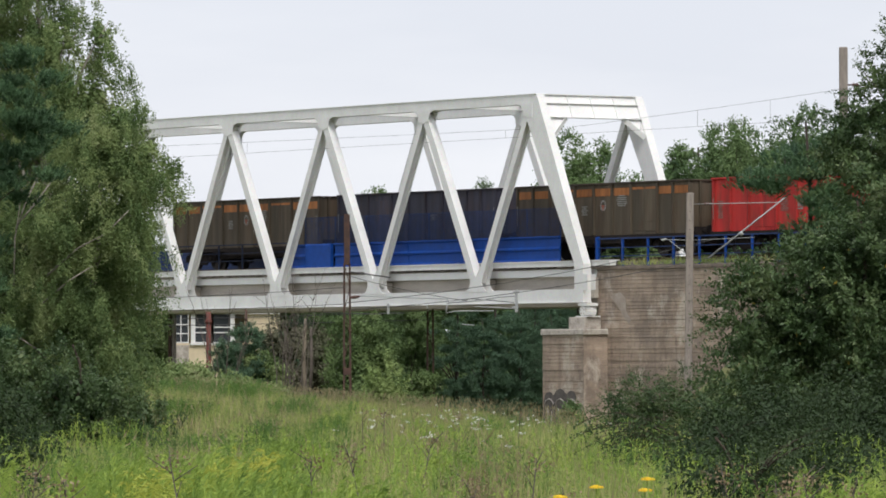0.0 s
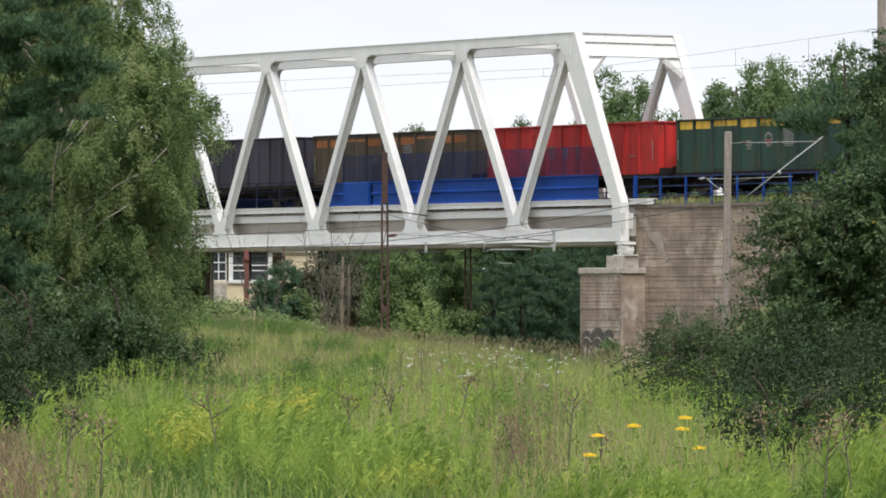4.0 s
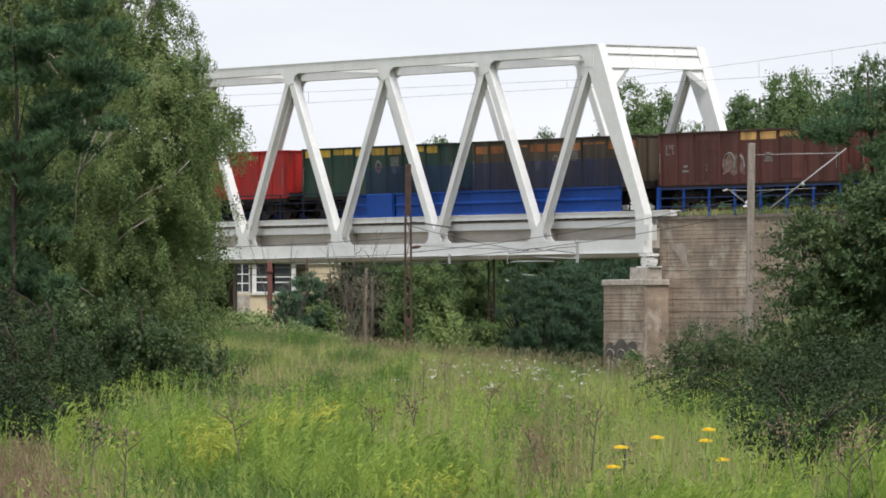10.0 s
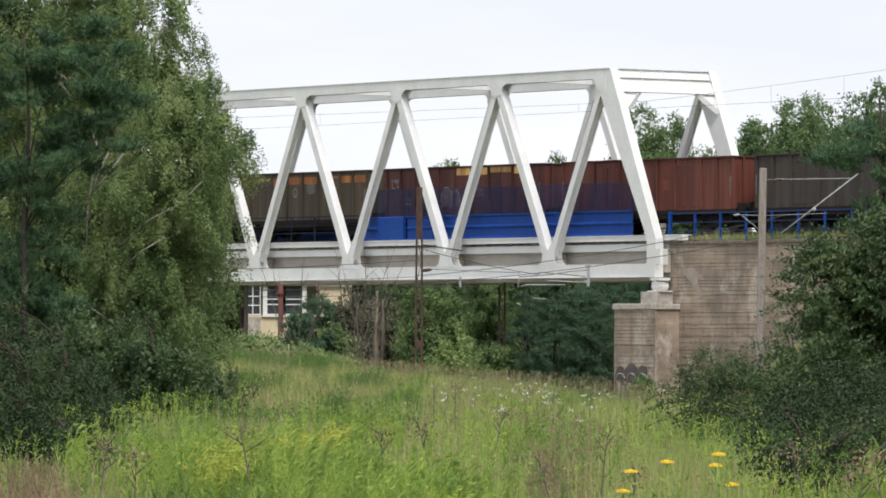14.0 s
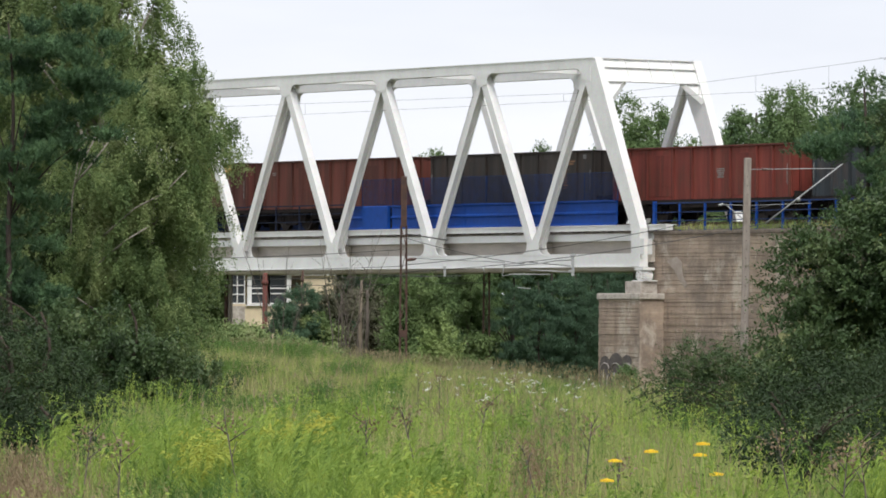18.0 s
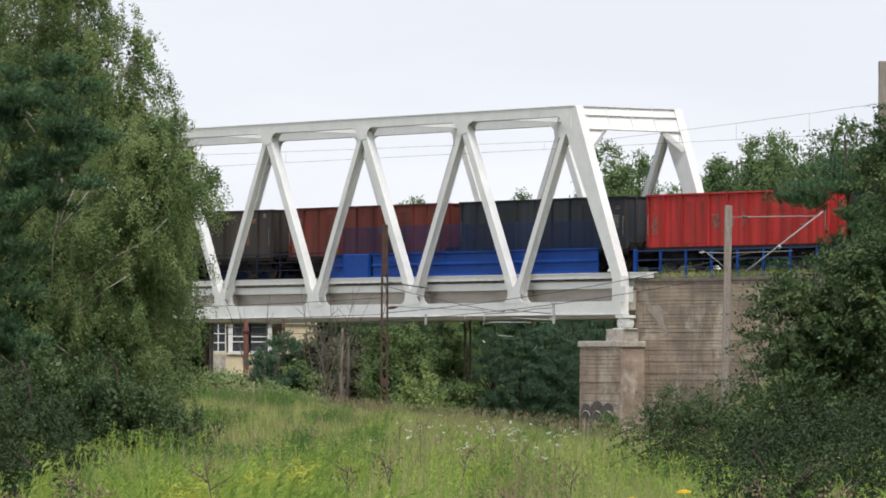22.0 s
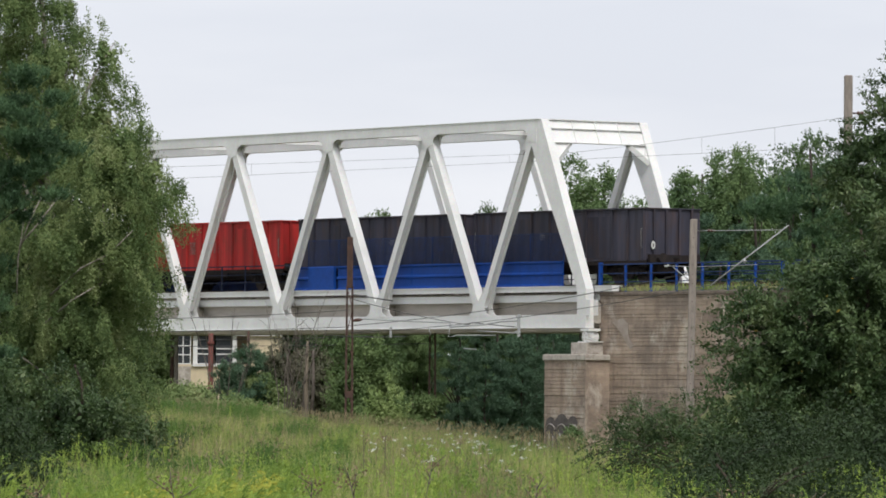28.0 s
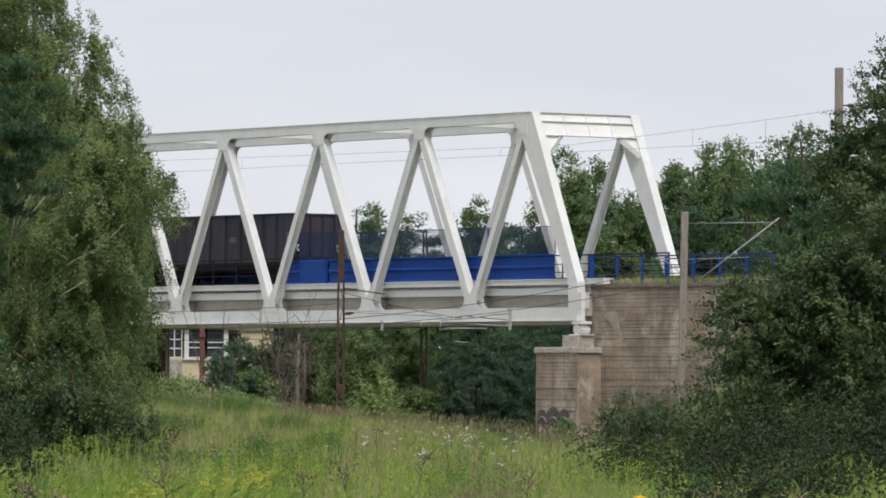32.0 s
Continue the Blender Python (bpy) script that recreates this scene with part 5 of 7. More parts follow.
def shooting(lobes, shoots, leaves=26, reach=0.5, rise=0.45, length=0.086, width=0.039, shell=0.33, fill=1.0, gaps=-0.30):
    """A bush crown: curved leafy shoots that grow outwards and up, with pointed leaves spread to both sides."""
    c, d = tied(lobes, shoots, shell, gaps, 2.6)
    n = len(c)
    size = rng.uniform(0.55, 1.35, (n, 1, 1))
    way = unit(d * np.array((1, 1, 0.5)) + np.array((0, 0, rise)) + rng.normal(size=(n, 3)) * 0.45)
    side = unit(np.cross(way, rng.normal(size=(n, 3))))
    g = np.linspace(0.05, 1.0, leaves)[None, :, None] * np.ones((n, 1, 1))
    q = c[:, None] + way[:, None] * g * reach * size + np.array((0, 0, -1.0)) * (g ** 2 * 0.30 * reach * size)
    turn = np.where(np.arange(leaves) % 2, 1.0, -1.0)[None, :, None]
    a = way[:, None] * 0.55 + side[:, None] * turn * 0.9 + rng.normal(size=(n, leaves, 3)) * 0.45 + np.array((0, 0, -0.12))
    p = (q + rng.normal(size=q.shape) * 0.022).reshape(-1, 3)
    m = len(p)
    face = np.repeat(d, leaves, 0) * 0.55 + np.array((0, 0, 0.9))
    ln = length * rng.uniform(0.6, 1.2, m) * np.tile(1.1 - 0.45 * np.linspace(0, 1, leaves) ** 2, n)
    v, f = leaf_quads(p, unit(a.reshape(-1, 3)), ln, ln * width / length * rng.uniform(0.8, 1.2, m), face, 0.6)
    k = int(m / 11 * fill)
    p2, d2 = lobes_points([(*l[:3], l[3] * 0.62, l[4] * 0.62, l[5] * 0.62) for l in lobes], k, 0.6)
    v2, f2 = leaf_quads(p2, unit(rng.normal(size=(k, 3))), length * rng.uniform(1.0, 1.5, k), width * rng.uniform(1.3, 1.9, k), d2 + np.array((0, 0, 0.4)), 0.7)
    return np.concatenate([v, v2]), np.concatenate([f, f2 + len(v)]), q[:, ::9].reshape(-1, 3)


def limbs(bm, base, top, r, targets, wobble=0.12):
    """A tapered trunk and limbs reaching out to targets."""
    base, top = Vector(base), Vector(top)
    n = 8
    trunk = []
    for i in range(n + 1):
        q = base.lerp(top, i / n)
        trunk.append(q + Vector((math.sin(i * 1.3 + base.x), math.cos(i * 1.7 + base.y), 0)) * wobble * (i / n))
    tube(bm, trunk, [r * (1 - 0.85 * i / n) + 0.01 for i in range(n + 1)], 8)
    for t in targets:
        t = Vector(t)
        h = (t.z - base.z) / max(0.1, top.z - base.z)
        i = max(1, min(n - 1, int((h - 0.18) * n)))
        s = trunk[i]
        reach = (t - s).length
        mid = s.lerp(t, 0.5) + Vector((0, 0, 0.12 * reach))
        rr = max(0.012, min(r * (1 - 0.85 * i / n) * 0.55, 0.03 * reach))
        tube(bm, [s, s.lerp(mid, 0.5) + Vector((0, 0, 0.04 * reach)), mid, mid.lerp(t, 0.5) + Vector((0, 0, 0.02 * reach)), t], [rr, rr * 0.8, rr * 0.6, rr * 0.4, rr * 0.15], 5)
    return bm


def tree(name, label, category, where, trunk_top, r, lobes, bark, leaf_mat, n_limbs, group="", make=None, **kw):
    """A thing with a trunk (and limbs) and a crown of many leaves; lobes are in the tree's own axes."""
    t = tagged(new(name), label, category, group)
    t.matrix_basis = pose(*where)
    v, f, c = (make or crown)(lobes, **kw)
    tg = c[rng.choice(len(c), min(n_limbs, len(c)), replace=False)]
    part("trunk", limbs(B(), (0, 0, -0.3), trunk_top, r, [tuple(q) for q in tg]), bark, t)
    fast("crown", v, f, leaf_mat, t)
    return t


def gz(x, y):
    return float(ground_z(x, y))


def pine(name, label, where, height, r, lobes, tufts, needles, length, width, mat=None, group="", limbs_n=24, clusters=0):
    """A pine: trunk and limbs, cloud-like masses of upturned needle tufts."""
    t = tagged(new(name), label, "tree", group)
    t.matrix_basis = pose(*where)
    g, gd = lobes_points(lobes, clusters or max(40, tufts // 60), 0.4)
    pick = rng.integers(0, len(g), tufts)
    off = rng.normal(size=(tufts, 3)) * np.array((0.21, 0.21, 0.085)) * height / 8.5
    tt, d0 = g[pick] + off, unit(gd[pick] * 0.5 + off * 3)
    keep = gap_noise(tt, 1.9, 2.1) > -0.6
    tt, d0 = tt[keep], d0[keep]
    tg = tt[rng.choice(len(tt), limbs_n, replace=False)]
    part("trunk", limbs(B(), (0, 0, -0.3), (0, 0, height), r, [tuple(q) for q in tg], 0.08), M_PINEBARK, t)
    n = len(tt) * needles
    axis = np.repeat(unit(d0 * 0.7 + np.array((0, 0, 0.8))), needles, 0)
    d = unit(rng.normal(size=(n, 3)) * 0.75 + axis)
    p = np.repeat(tt, needles, 0) + axis * rng.uniform(-0.9, 0.4, (n, 1)) * length
    v, f = leaf_blades(p, d, length * rng.uniform(0.7, 1.1, n), width * rng.uniform(1.0, 1.5, n), axis, 0.6)
    fast("crown", v, f, mat or F_PINE, t)
    return t


# -- the birch and pine on the left, about 130 m off --
tree("birch_tree", "tall drooping birch tree with a pale trunk", "tree", (-8.4, 133, gz(-8.4, 133)), (-0.9, 0, 12.0), 0.15,
     [(-0.5, 0, 8.7, 1.25, 1.4, 1.2), (0.75, 0, 8.95, 0.55, 0.8, 0.45), (-0.4, 0, 10.0, 0.6, 0.8, 0.5), (0.0, 0, 7.0, 1.2, 1.5, 1.4), (-1.3, 0.4, 10.4, 1.1, 1.3, 1.4), (-1.5, 0.2, 11.8, 0.8, 1.0, 1.2), (-1.9, 0.6, 7.4, 1.4, 1.5, 2.2), (0.55, 0, 7.6, 0.75, 1.0, 0.9)],
     M_LIMB, F_BIRCH, 14, make=curtain, sprays=470, strands=10, leaves=36)
front_birch = tree("birch_tree", "broad drooping birch tree with spreading pale limbs", "tree", (-7.7, 128, gz(-7.7, 128)), (0.3, 0, 6.2), 0.12,
     [(0.85, 0, 5.9, 0.85, 1.2, 0.85), (0.3, 0, 6.5, 0.8, 1.1, 0.7), (0.6, 0, 4.6, 0.85, 1.3, 0.9), (0.25, 0.3, 3.0, 0.95, 1.4, 1.1), (0.15, 0, 1.7, 1.05, 1.4, 0.9), (-0.6, 0, 4.2, 1.3, 1.2, 1.6), (1.35, -0.2, 6.35, 0.3, 0.5, 0.25), (0.8, 0, 6.9, 0.5, 0.8, 0.5), (-0.8, 0.3, 2.2, 1.3, 1.3, 1.4)],
     M_LIMB, F_BIRCH, 14, make=curtain, sprays=640, strands=10, leaves=36)
tree("leafy_tree", "dense dark leafy tree behind the birches", "tree", (-10.4, 141, gz(-10.4, 141)), (0.2, 0, 8.5), 0.16,
     [(0, 0, 7.5, 1.9, 1.6, 2.2), (1.6, 0, 4.8, 1.9, 1.6, 2.4), (-0.6, 0, 4.2, 2.2, 1.6, 2.6), (1.8, 0, 2.0, 1.9, 1.6, 1.9), (-1.2, 0, 1.6, 2.2, 1.6, 1.7), (-1.6, 0, 8.6, 1.8, 1.4, 2.4)],
     M_BARK, F_DEEP, 20, clumps=6500, per=12, spread=0.17, length=0.11, width=0.07, gaps=-9)
tree("leafy_tree", "dense dark leafy tree at the edge of the wood", "tree", (-13.4, 148, gz(-13.4, 148)), (0.2, 0, 8.5), 0.16,
     [(0, 0, 7.8, 2.4, 1.6, 2.6), (0.6, 0, 4.0, 2.8, 1.6, 2.6), (0, 0, 1.6, 2.8, 1.6, 1.7)],
     M_BARK, F_DEEP, 20, clumps=6000, per=12, spread=0.17, length=0.12, width=0.075, gaps=-9)
for limb in ([(-1.5, -0.9, 3.4), (-1.45, -1.2, 4.4), (-1.35, -1.35, 5.0), (-1.25, -1.4, 5.9)], [(-1.42, -1.25, 4.6), (-1.2, -1.35, 5.2), (-0.9, -1.45, 5.8)], [(-1.40, -1.25, 4.7), (-1.0, -1.4, 5.15), (-0.55, -1.5, 5.75)], [(-0.8, -0.9, 3.6), (-0.1, -1.2, 4.2), (0.5, -1.35, 4.5), (1.0, -1.4, 5.0)], [(-0.9, -1.0, 3.0), (-0.3, -1.25, 3.5), (0.2, -1.35, 3.8)]):
    part("limb", tube(B(), limb, [0.020 - 0.004 * i for i in range(len(limb))], 6), M_LIMB, front_birch, "grey bare birch limb")
pine("pine_tree", "dark blue-green pine tree with dense needles", (-10.0, 121, gz(-10.0, 121)), 7.8, 0.08,
     [(1.0, 0, 6.5, 1.15, 1.1, 0.62), (0.2, 0, 7.5, 1.2, 1.1, 0.65), (-0.6, 0, 6.3, 1.4, 1.2, 0.8), (0.9, 0, 5.4, 0.9, 1.0, 0.55), (-0.3, -0.2, 4.9, 1.1, 1.0, 0.8), (0.3, 0, 3.6, 1.2, 1.1, 0.9), (-0.8, 0, 2.6, 1.3, 1.1, 1.1), (0.3, 0, 2.0, 1.1, 1.0, 1.0), (-0.2, 0, 0.9, 1.4, 1.2, 0.9), (1.9, 0, 6.7, 0.95, 0.9, 0.5), (1.3, 0, 7.5, 0.9, 0.9, 0.5), (1.5, 0, 6.0, 1.1, 1.0, 0.6), (-1.0, 0, 8.3, 1.2, 1.0, 0.7)], 6200, 32, 0.12, 0.013, limbs_n=8)
pine("pine_tree", "dark blue-green pine tree behind the birches", (-13.0, 124, gz(-13.0, 124)), 10.5, 0.10,
     [(0, 0, 9.0, 1.8, 1.6, 1.4), (0.6, 0, 7.0, 2.0, 1.6, 1.4), (-0.4, 0, 5.0, 2.0, 1.6, 1.4), (0.5, 0, 3.0, 2.0, 1.6, 1.5), (0, 0, 1.2, 2.2, 1.6, 1.2)], 4600, 28, 0.13, 0.014, limbs_n=8)
tree("birch_tree", "birch tree at the edge of the wood", "tree", (-13.6, 134, gz(-13.6, 134)), (0, 0, 12), 0.16,
     [(0, 0, 8.5, 2.0, 2.0, 3.2), (0.3, 0, 4.6, 2.2, 2.0, 2.8), (0.8, 0, 2.0, 2.0, 1.8, 1.6)],
     M_BIRCH, F_BIRCH, 24, make=curtain, sprays=420, strands=9, leaves=24, length=0.062, width=0.042, reach=0.9)
# F_SHADE leaves carry the shade beneath the trees in their colour
tree("leafy_shrub", "leafy shrub under the birches with shade in its leaf colour", "shrub", (-8.9, 112, gz(-8.9, 112)), (0.2, 0, 1.9), 0.05,
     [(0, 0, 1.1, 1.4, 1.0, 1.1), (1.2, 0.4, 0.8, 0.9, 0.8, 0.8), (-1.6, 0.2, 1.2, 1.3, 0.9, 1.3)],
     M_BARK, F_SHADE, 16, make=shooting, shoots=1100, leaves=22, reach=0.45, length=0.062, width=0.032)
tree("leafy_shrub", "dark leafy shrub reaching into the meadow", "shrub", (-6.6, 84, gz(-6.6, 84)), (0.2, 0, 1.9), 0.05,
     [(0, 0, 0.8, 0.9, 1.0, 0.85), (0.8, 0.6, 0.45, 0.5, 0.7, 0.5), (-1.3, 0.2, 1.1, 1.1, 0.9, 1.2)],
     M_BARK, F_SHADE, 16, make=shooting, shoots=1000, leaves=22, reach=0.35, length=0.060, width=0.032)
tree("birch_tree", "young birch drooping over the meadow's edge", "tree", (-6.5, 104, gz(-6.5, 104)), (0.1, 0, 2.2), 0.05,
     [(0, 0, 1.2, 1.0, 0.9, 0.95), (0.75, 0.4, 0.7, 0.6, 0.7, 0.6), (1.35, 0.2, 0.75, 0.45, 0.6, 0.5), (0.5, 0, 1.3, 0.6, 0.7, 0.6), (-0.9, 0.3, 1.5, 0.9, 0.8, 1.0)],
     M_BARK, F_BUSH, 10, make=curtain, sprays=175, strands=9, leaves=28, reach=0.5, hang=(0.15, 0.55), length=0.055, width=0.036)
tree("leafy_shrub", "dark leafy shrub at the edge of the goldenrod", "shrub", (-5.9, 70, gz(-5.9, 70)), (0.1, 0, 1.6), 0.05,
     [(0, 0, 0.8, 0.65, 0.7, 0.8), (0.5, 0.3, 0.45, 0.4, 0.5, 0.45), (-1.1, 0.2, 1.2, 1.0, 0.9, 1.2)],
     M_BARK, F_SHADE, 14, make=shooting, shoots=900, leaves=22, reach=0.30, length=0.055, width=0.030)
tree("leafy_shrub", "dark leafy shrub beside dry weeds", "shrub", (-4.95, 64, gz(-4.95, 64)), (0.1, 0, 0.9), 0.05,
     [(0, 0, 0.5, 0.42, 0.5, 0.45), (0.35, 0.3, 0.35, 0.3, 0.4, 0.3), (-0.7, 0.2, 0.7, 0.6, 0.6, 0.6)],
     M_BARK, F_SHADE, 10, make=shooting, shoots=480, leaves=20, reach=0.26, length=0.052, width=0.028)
tree("leafy_shrub", "dark leafy shrub at the foot of the birch", "shrub", (-7.1, 125, gz(-7.1, 125)), (0.2, 0, 1.4), 0.04,
     [(0, 0, 0.7, 0.9, 0.9, 0.8), (0.7, 0.2, 0.4, 0.8, 0.7, 0.5)],
     M_BARK, F_BUSH, 12, make=curtain, sprays=90, strands=8, leaves=24, reach=0.45, hang=(0.15, 0.5))

# -- the big bush on the right, about 92 m off --
big_bush = tree("leafy_bush", "large dark-green leafy bush with small glossy leaves", "bush", (6.3, 93, gz(6.3, 93)), (0.3, 0, 4.4), 0.06,
     [(0.1, 0, 2.8, 1.2, 1.3, 1.0), (-1.2, 0, 2.4, 0.85, 1.1, 0.75), (-1.25, -0.2, 1.55, 0.85, 1.1, 0.75), (-0.8, 0, 0.6, 1.0, 1.2, 0.7), (0.6, 0, 1.4, 1.7, 1.4, 1.5), (-1.25, 0.1, 3.1, 0.55, 0.8, 0.35), (-0.7, 0, 3.5, 0.5, 0.7, 0.32), (0.4, 0.2, 3.7, 0.8, 1.0, 0.6), (0.95, 0.2, 4.6, 0.75, 1.0, 0.55), (-0.5, 0, 3.6, 0.4, 0.6, 0.25)],
     M_BARK, F_BUSH, 4, make=shooting, shoots=4800, leaves=26)
yl, yd = lobes_points([(0.0, -0.2, 2.9, 1.5, 1.4, 1.3), (-1.2, -0.3, 2.2, 1.1, 1.2, 1.2)], 34, 0.12)
v, f = leaf_quads(yl, unit(rng.normal(size=(34, 3)) + np.array((0, 0, -0.6))), rng.uniform(0.05, 0.085, 34), rng.uniform(0.03, 0.045, 34), yd, 0.4)
tagged(fast("yellow_leaves", v, f, F_YELLOWED, big_bush), "single yellowed leaves", kind="stuff")
tree("leafy_tree", "tall dark leafy tree beside the bush", "tree", (7.7, 96, gz(7.7, 96)), (0, 0, 6.4), 0.13,
     [(0.0, 0, 5.2, 1.05, 1.3, 0.9), (0.3, 0, 6.2, 0.75, 1.0, 0.65), (0.3, 0, 2.6, 1.9, 1.5, 2.2), (1.6, 0, 4.6, 1.6, 1.5, 2.0), (1.4, 0, 6.4, 1.2, 1.2, 1.0), (-1.0, 0, 5.0, 0.6, 0.8, 0.6), (-0.75, 0, 5.9, 0.5, 0.7, 0.5), (-0.45, 0, 6.5, 0.5, 0.7, 0.42), (0.05, 0, 6.95, 0.6, 0.8, 0.5), (1.0, 0, 7.3, 0.9, 0.9, 0.8), (-1.05, 0, 5.75, 0.42, 0.6, 0.5)],
     M_BARK, F_BUSH, 6, make=shooting, shoots=5000, leaves=24, reach=0.42, gaps=-0.6)
pine("pine_tree", "dark pine with wide boughs beside the railway line", (10.6, 172, gz(10.6, 172)), 9.9, 0.15,
     [(-1.2, 0, 8.15, 0.7, 1.0, 0.22), (-0.4, 0, 8.65, 0.9, 1.2, 0.38), (0.3, 0, 8.9, 0.9, 1.2, 0.5), (0.45, -0.5, 7.7, 0.65, 0.9, 0.6), (0.2, -0.5, 6.7, 0.7, 0.9, 0.8), (0.4, -0.4, 5.8, 0.9, 0.9, 0.8), (1.3, 0, 7.4, 1.4, 1.4, 0.9), (1.7, 0, 5.6, 1.2, 1.5, 1.0), (1.6, 0, 3.6, 1.5, 1.6, 1.4), (1.1, 0, 9.0, 0.8, 1.2, 0.7), (2.2, 0, 9.0, 1.5, 1.3, 1.4), (2.9, 0, 6.0, 1.5, 1.3, 2.2)], 8200, 22, 0.15, 0.020, limbs_n=6, clusters=270)
low = tree("leafy_bush", "low spreading bush with long arching leafy shoots", "bush", (3.7, 90, gz(3.7, 90)), (0.1, 0, 1.0), 0.03,
     [(0.4, 0, 0.75, 0.7, 0.8, 0.6), (1.0, 0, 0.9, 0.7, 0.8, 0.75)],
     M_BARK, F_BUSH, 16, make=shooting, shoots=420, leaves=20, reach=0.55, fill=0.5)
# long thin shoots with leaves along them
sv, sf, so = [], [], 0
for i in range(46):
    h0, a_, reach = rng.uniform(0.1, 0.75), rng.uniform(2.6, 3.7), rng.uniform(0.7, 1.9)
    rise = rng.uniform(0.15, 0.75)
    g = np.linspace(0.1, 1, 9)
    q = np.stack([math.cos(a_) * reach * g, math.sin(a_) * reach * g * 0.6, h0 + rise * np.sin(g * 2.2) - 0.12 * g ** 2], 1)
    part("shoot", tube(B(), [tuple(p) for p in q], [0.008 - 0.0006 * j for j in range(9)], 4), M_BARK, low)
    p = np.repeat(q, 8, 0) + rng.normal(size=(72, 3)) * 0.035
    v, f = leaf_quads(p, unit(rng.normal(size=(72, 3)) + np.array((-0.4, 0, 0.1))), rng.uniform(0.04, 0.075, 72), rng.uniform(0.022, 0.036, 72), 0.8)
    sv.append(v)
    sf.append(f + so)
    so += len(v)
fast("shoot_leaves", np.concatenate(sv), np.concatenate(sf), F_BUSH, low)
# skirt bushes in F_SHADE: shade below the big bush put into leaf colour
tree("leafy_bush", "lower skirt of bushes beside the meadow, coloured as if shaded", "bush", (4.3, 80, gz(4.3, 80)), (0.1, 0, 1.4), 0.014,
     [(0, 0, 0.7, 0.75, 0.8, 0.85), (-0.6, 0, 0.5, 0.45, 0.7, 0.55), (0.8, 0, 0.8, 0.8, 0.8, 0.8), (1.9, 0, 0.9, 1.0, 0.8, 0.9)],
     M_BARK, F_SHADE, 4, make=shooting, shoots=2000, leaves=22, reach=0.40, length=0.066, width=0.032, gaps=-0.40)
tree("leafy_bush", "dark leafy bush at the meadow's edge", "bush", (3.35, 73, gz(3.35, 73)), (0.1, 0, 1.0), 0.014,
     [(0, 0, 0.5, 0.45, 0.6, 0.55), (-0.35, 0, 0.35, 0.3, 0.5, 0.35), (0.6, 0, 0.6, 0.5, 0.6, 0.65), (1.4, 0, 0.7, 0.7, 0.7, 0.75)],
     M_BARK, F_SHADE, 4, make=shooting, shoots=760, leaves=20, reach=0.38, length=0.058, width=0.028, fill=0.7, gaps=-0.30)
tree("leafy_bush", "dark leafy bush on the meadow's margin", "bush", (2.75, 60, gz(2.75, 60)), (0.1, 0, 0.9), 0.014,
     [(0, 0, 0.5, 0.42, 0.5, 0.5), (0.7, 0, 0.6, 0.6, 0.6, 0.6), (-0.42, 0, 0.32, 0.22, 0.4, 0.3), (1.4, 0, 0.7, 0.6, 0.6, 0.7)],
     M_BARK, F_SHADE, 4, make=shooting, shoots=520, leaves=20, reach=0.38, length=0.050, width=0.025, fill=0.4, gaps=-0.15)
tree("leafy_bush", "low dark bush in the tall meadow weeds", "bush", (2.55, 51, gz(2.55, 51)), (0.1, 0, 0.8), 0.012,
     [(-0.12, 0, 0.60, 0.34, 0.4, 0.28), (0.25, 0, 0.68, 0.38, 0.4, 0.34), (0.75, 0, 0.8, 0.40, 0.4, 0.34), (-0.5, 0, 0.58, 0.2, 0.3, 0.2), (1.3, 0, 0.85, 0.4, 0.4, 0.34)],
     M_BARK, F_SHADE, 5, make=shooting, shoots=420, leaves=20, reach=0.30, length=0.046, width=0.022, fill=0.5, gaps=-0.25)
tree("leafy_bush", "deep green bush growing against the wing wall", "bush", (7.0, 206, gz(7.0, 206)), (0.1, 0, 1.9), 0.06,
     [(0, 0, 1.2, 1.1, 1.2, 1.2), (-1.1, 0, 0.9, 0.6, 0.9, 0.9), (1.3, 0, 1.3, 1.1, 1.2, 1.1)],
     M_BARK, F_BUSH, 16, make=shooting, shoots=1500, leaves=18, reach=0.6, length=0.085, width=0.045)
tree("leafy_bush", "small green bush at the foot of the abutment", "bush", (5.1, 236, gz(5.1, 236)), (0, 0, 1.2), 0.04,
     [(0, 0, 0.7, 0.6, 0.6, 0.8)], M_BARK, F_FAR, 8, clumps=420, per=10, spread=0.14, length=0.11, width=0.07)

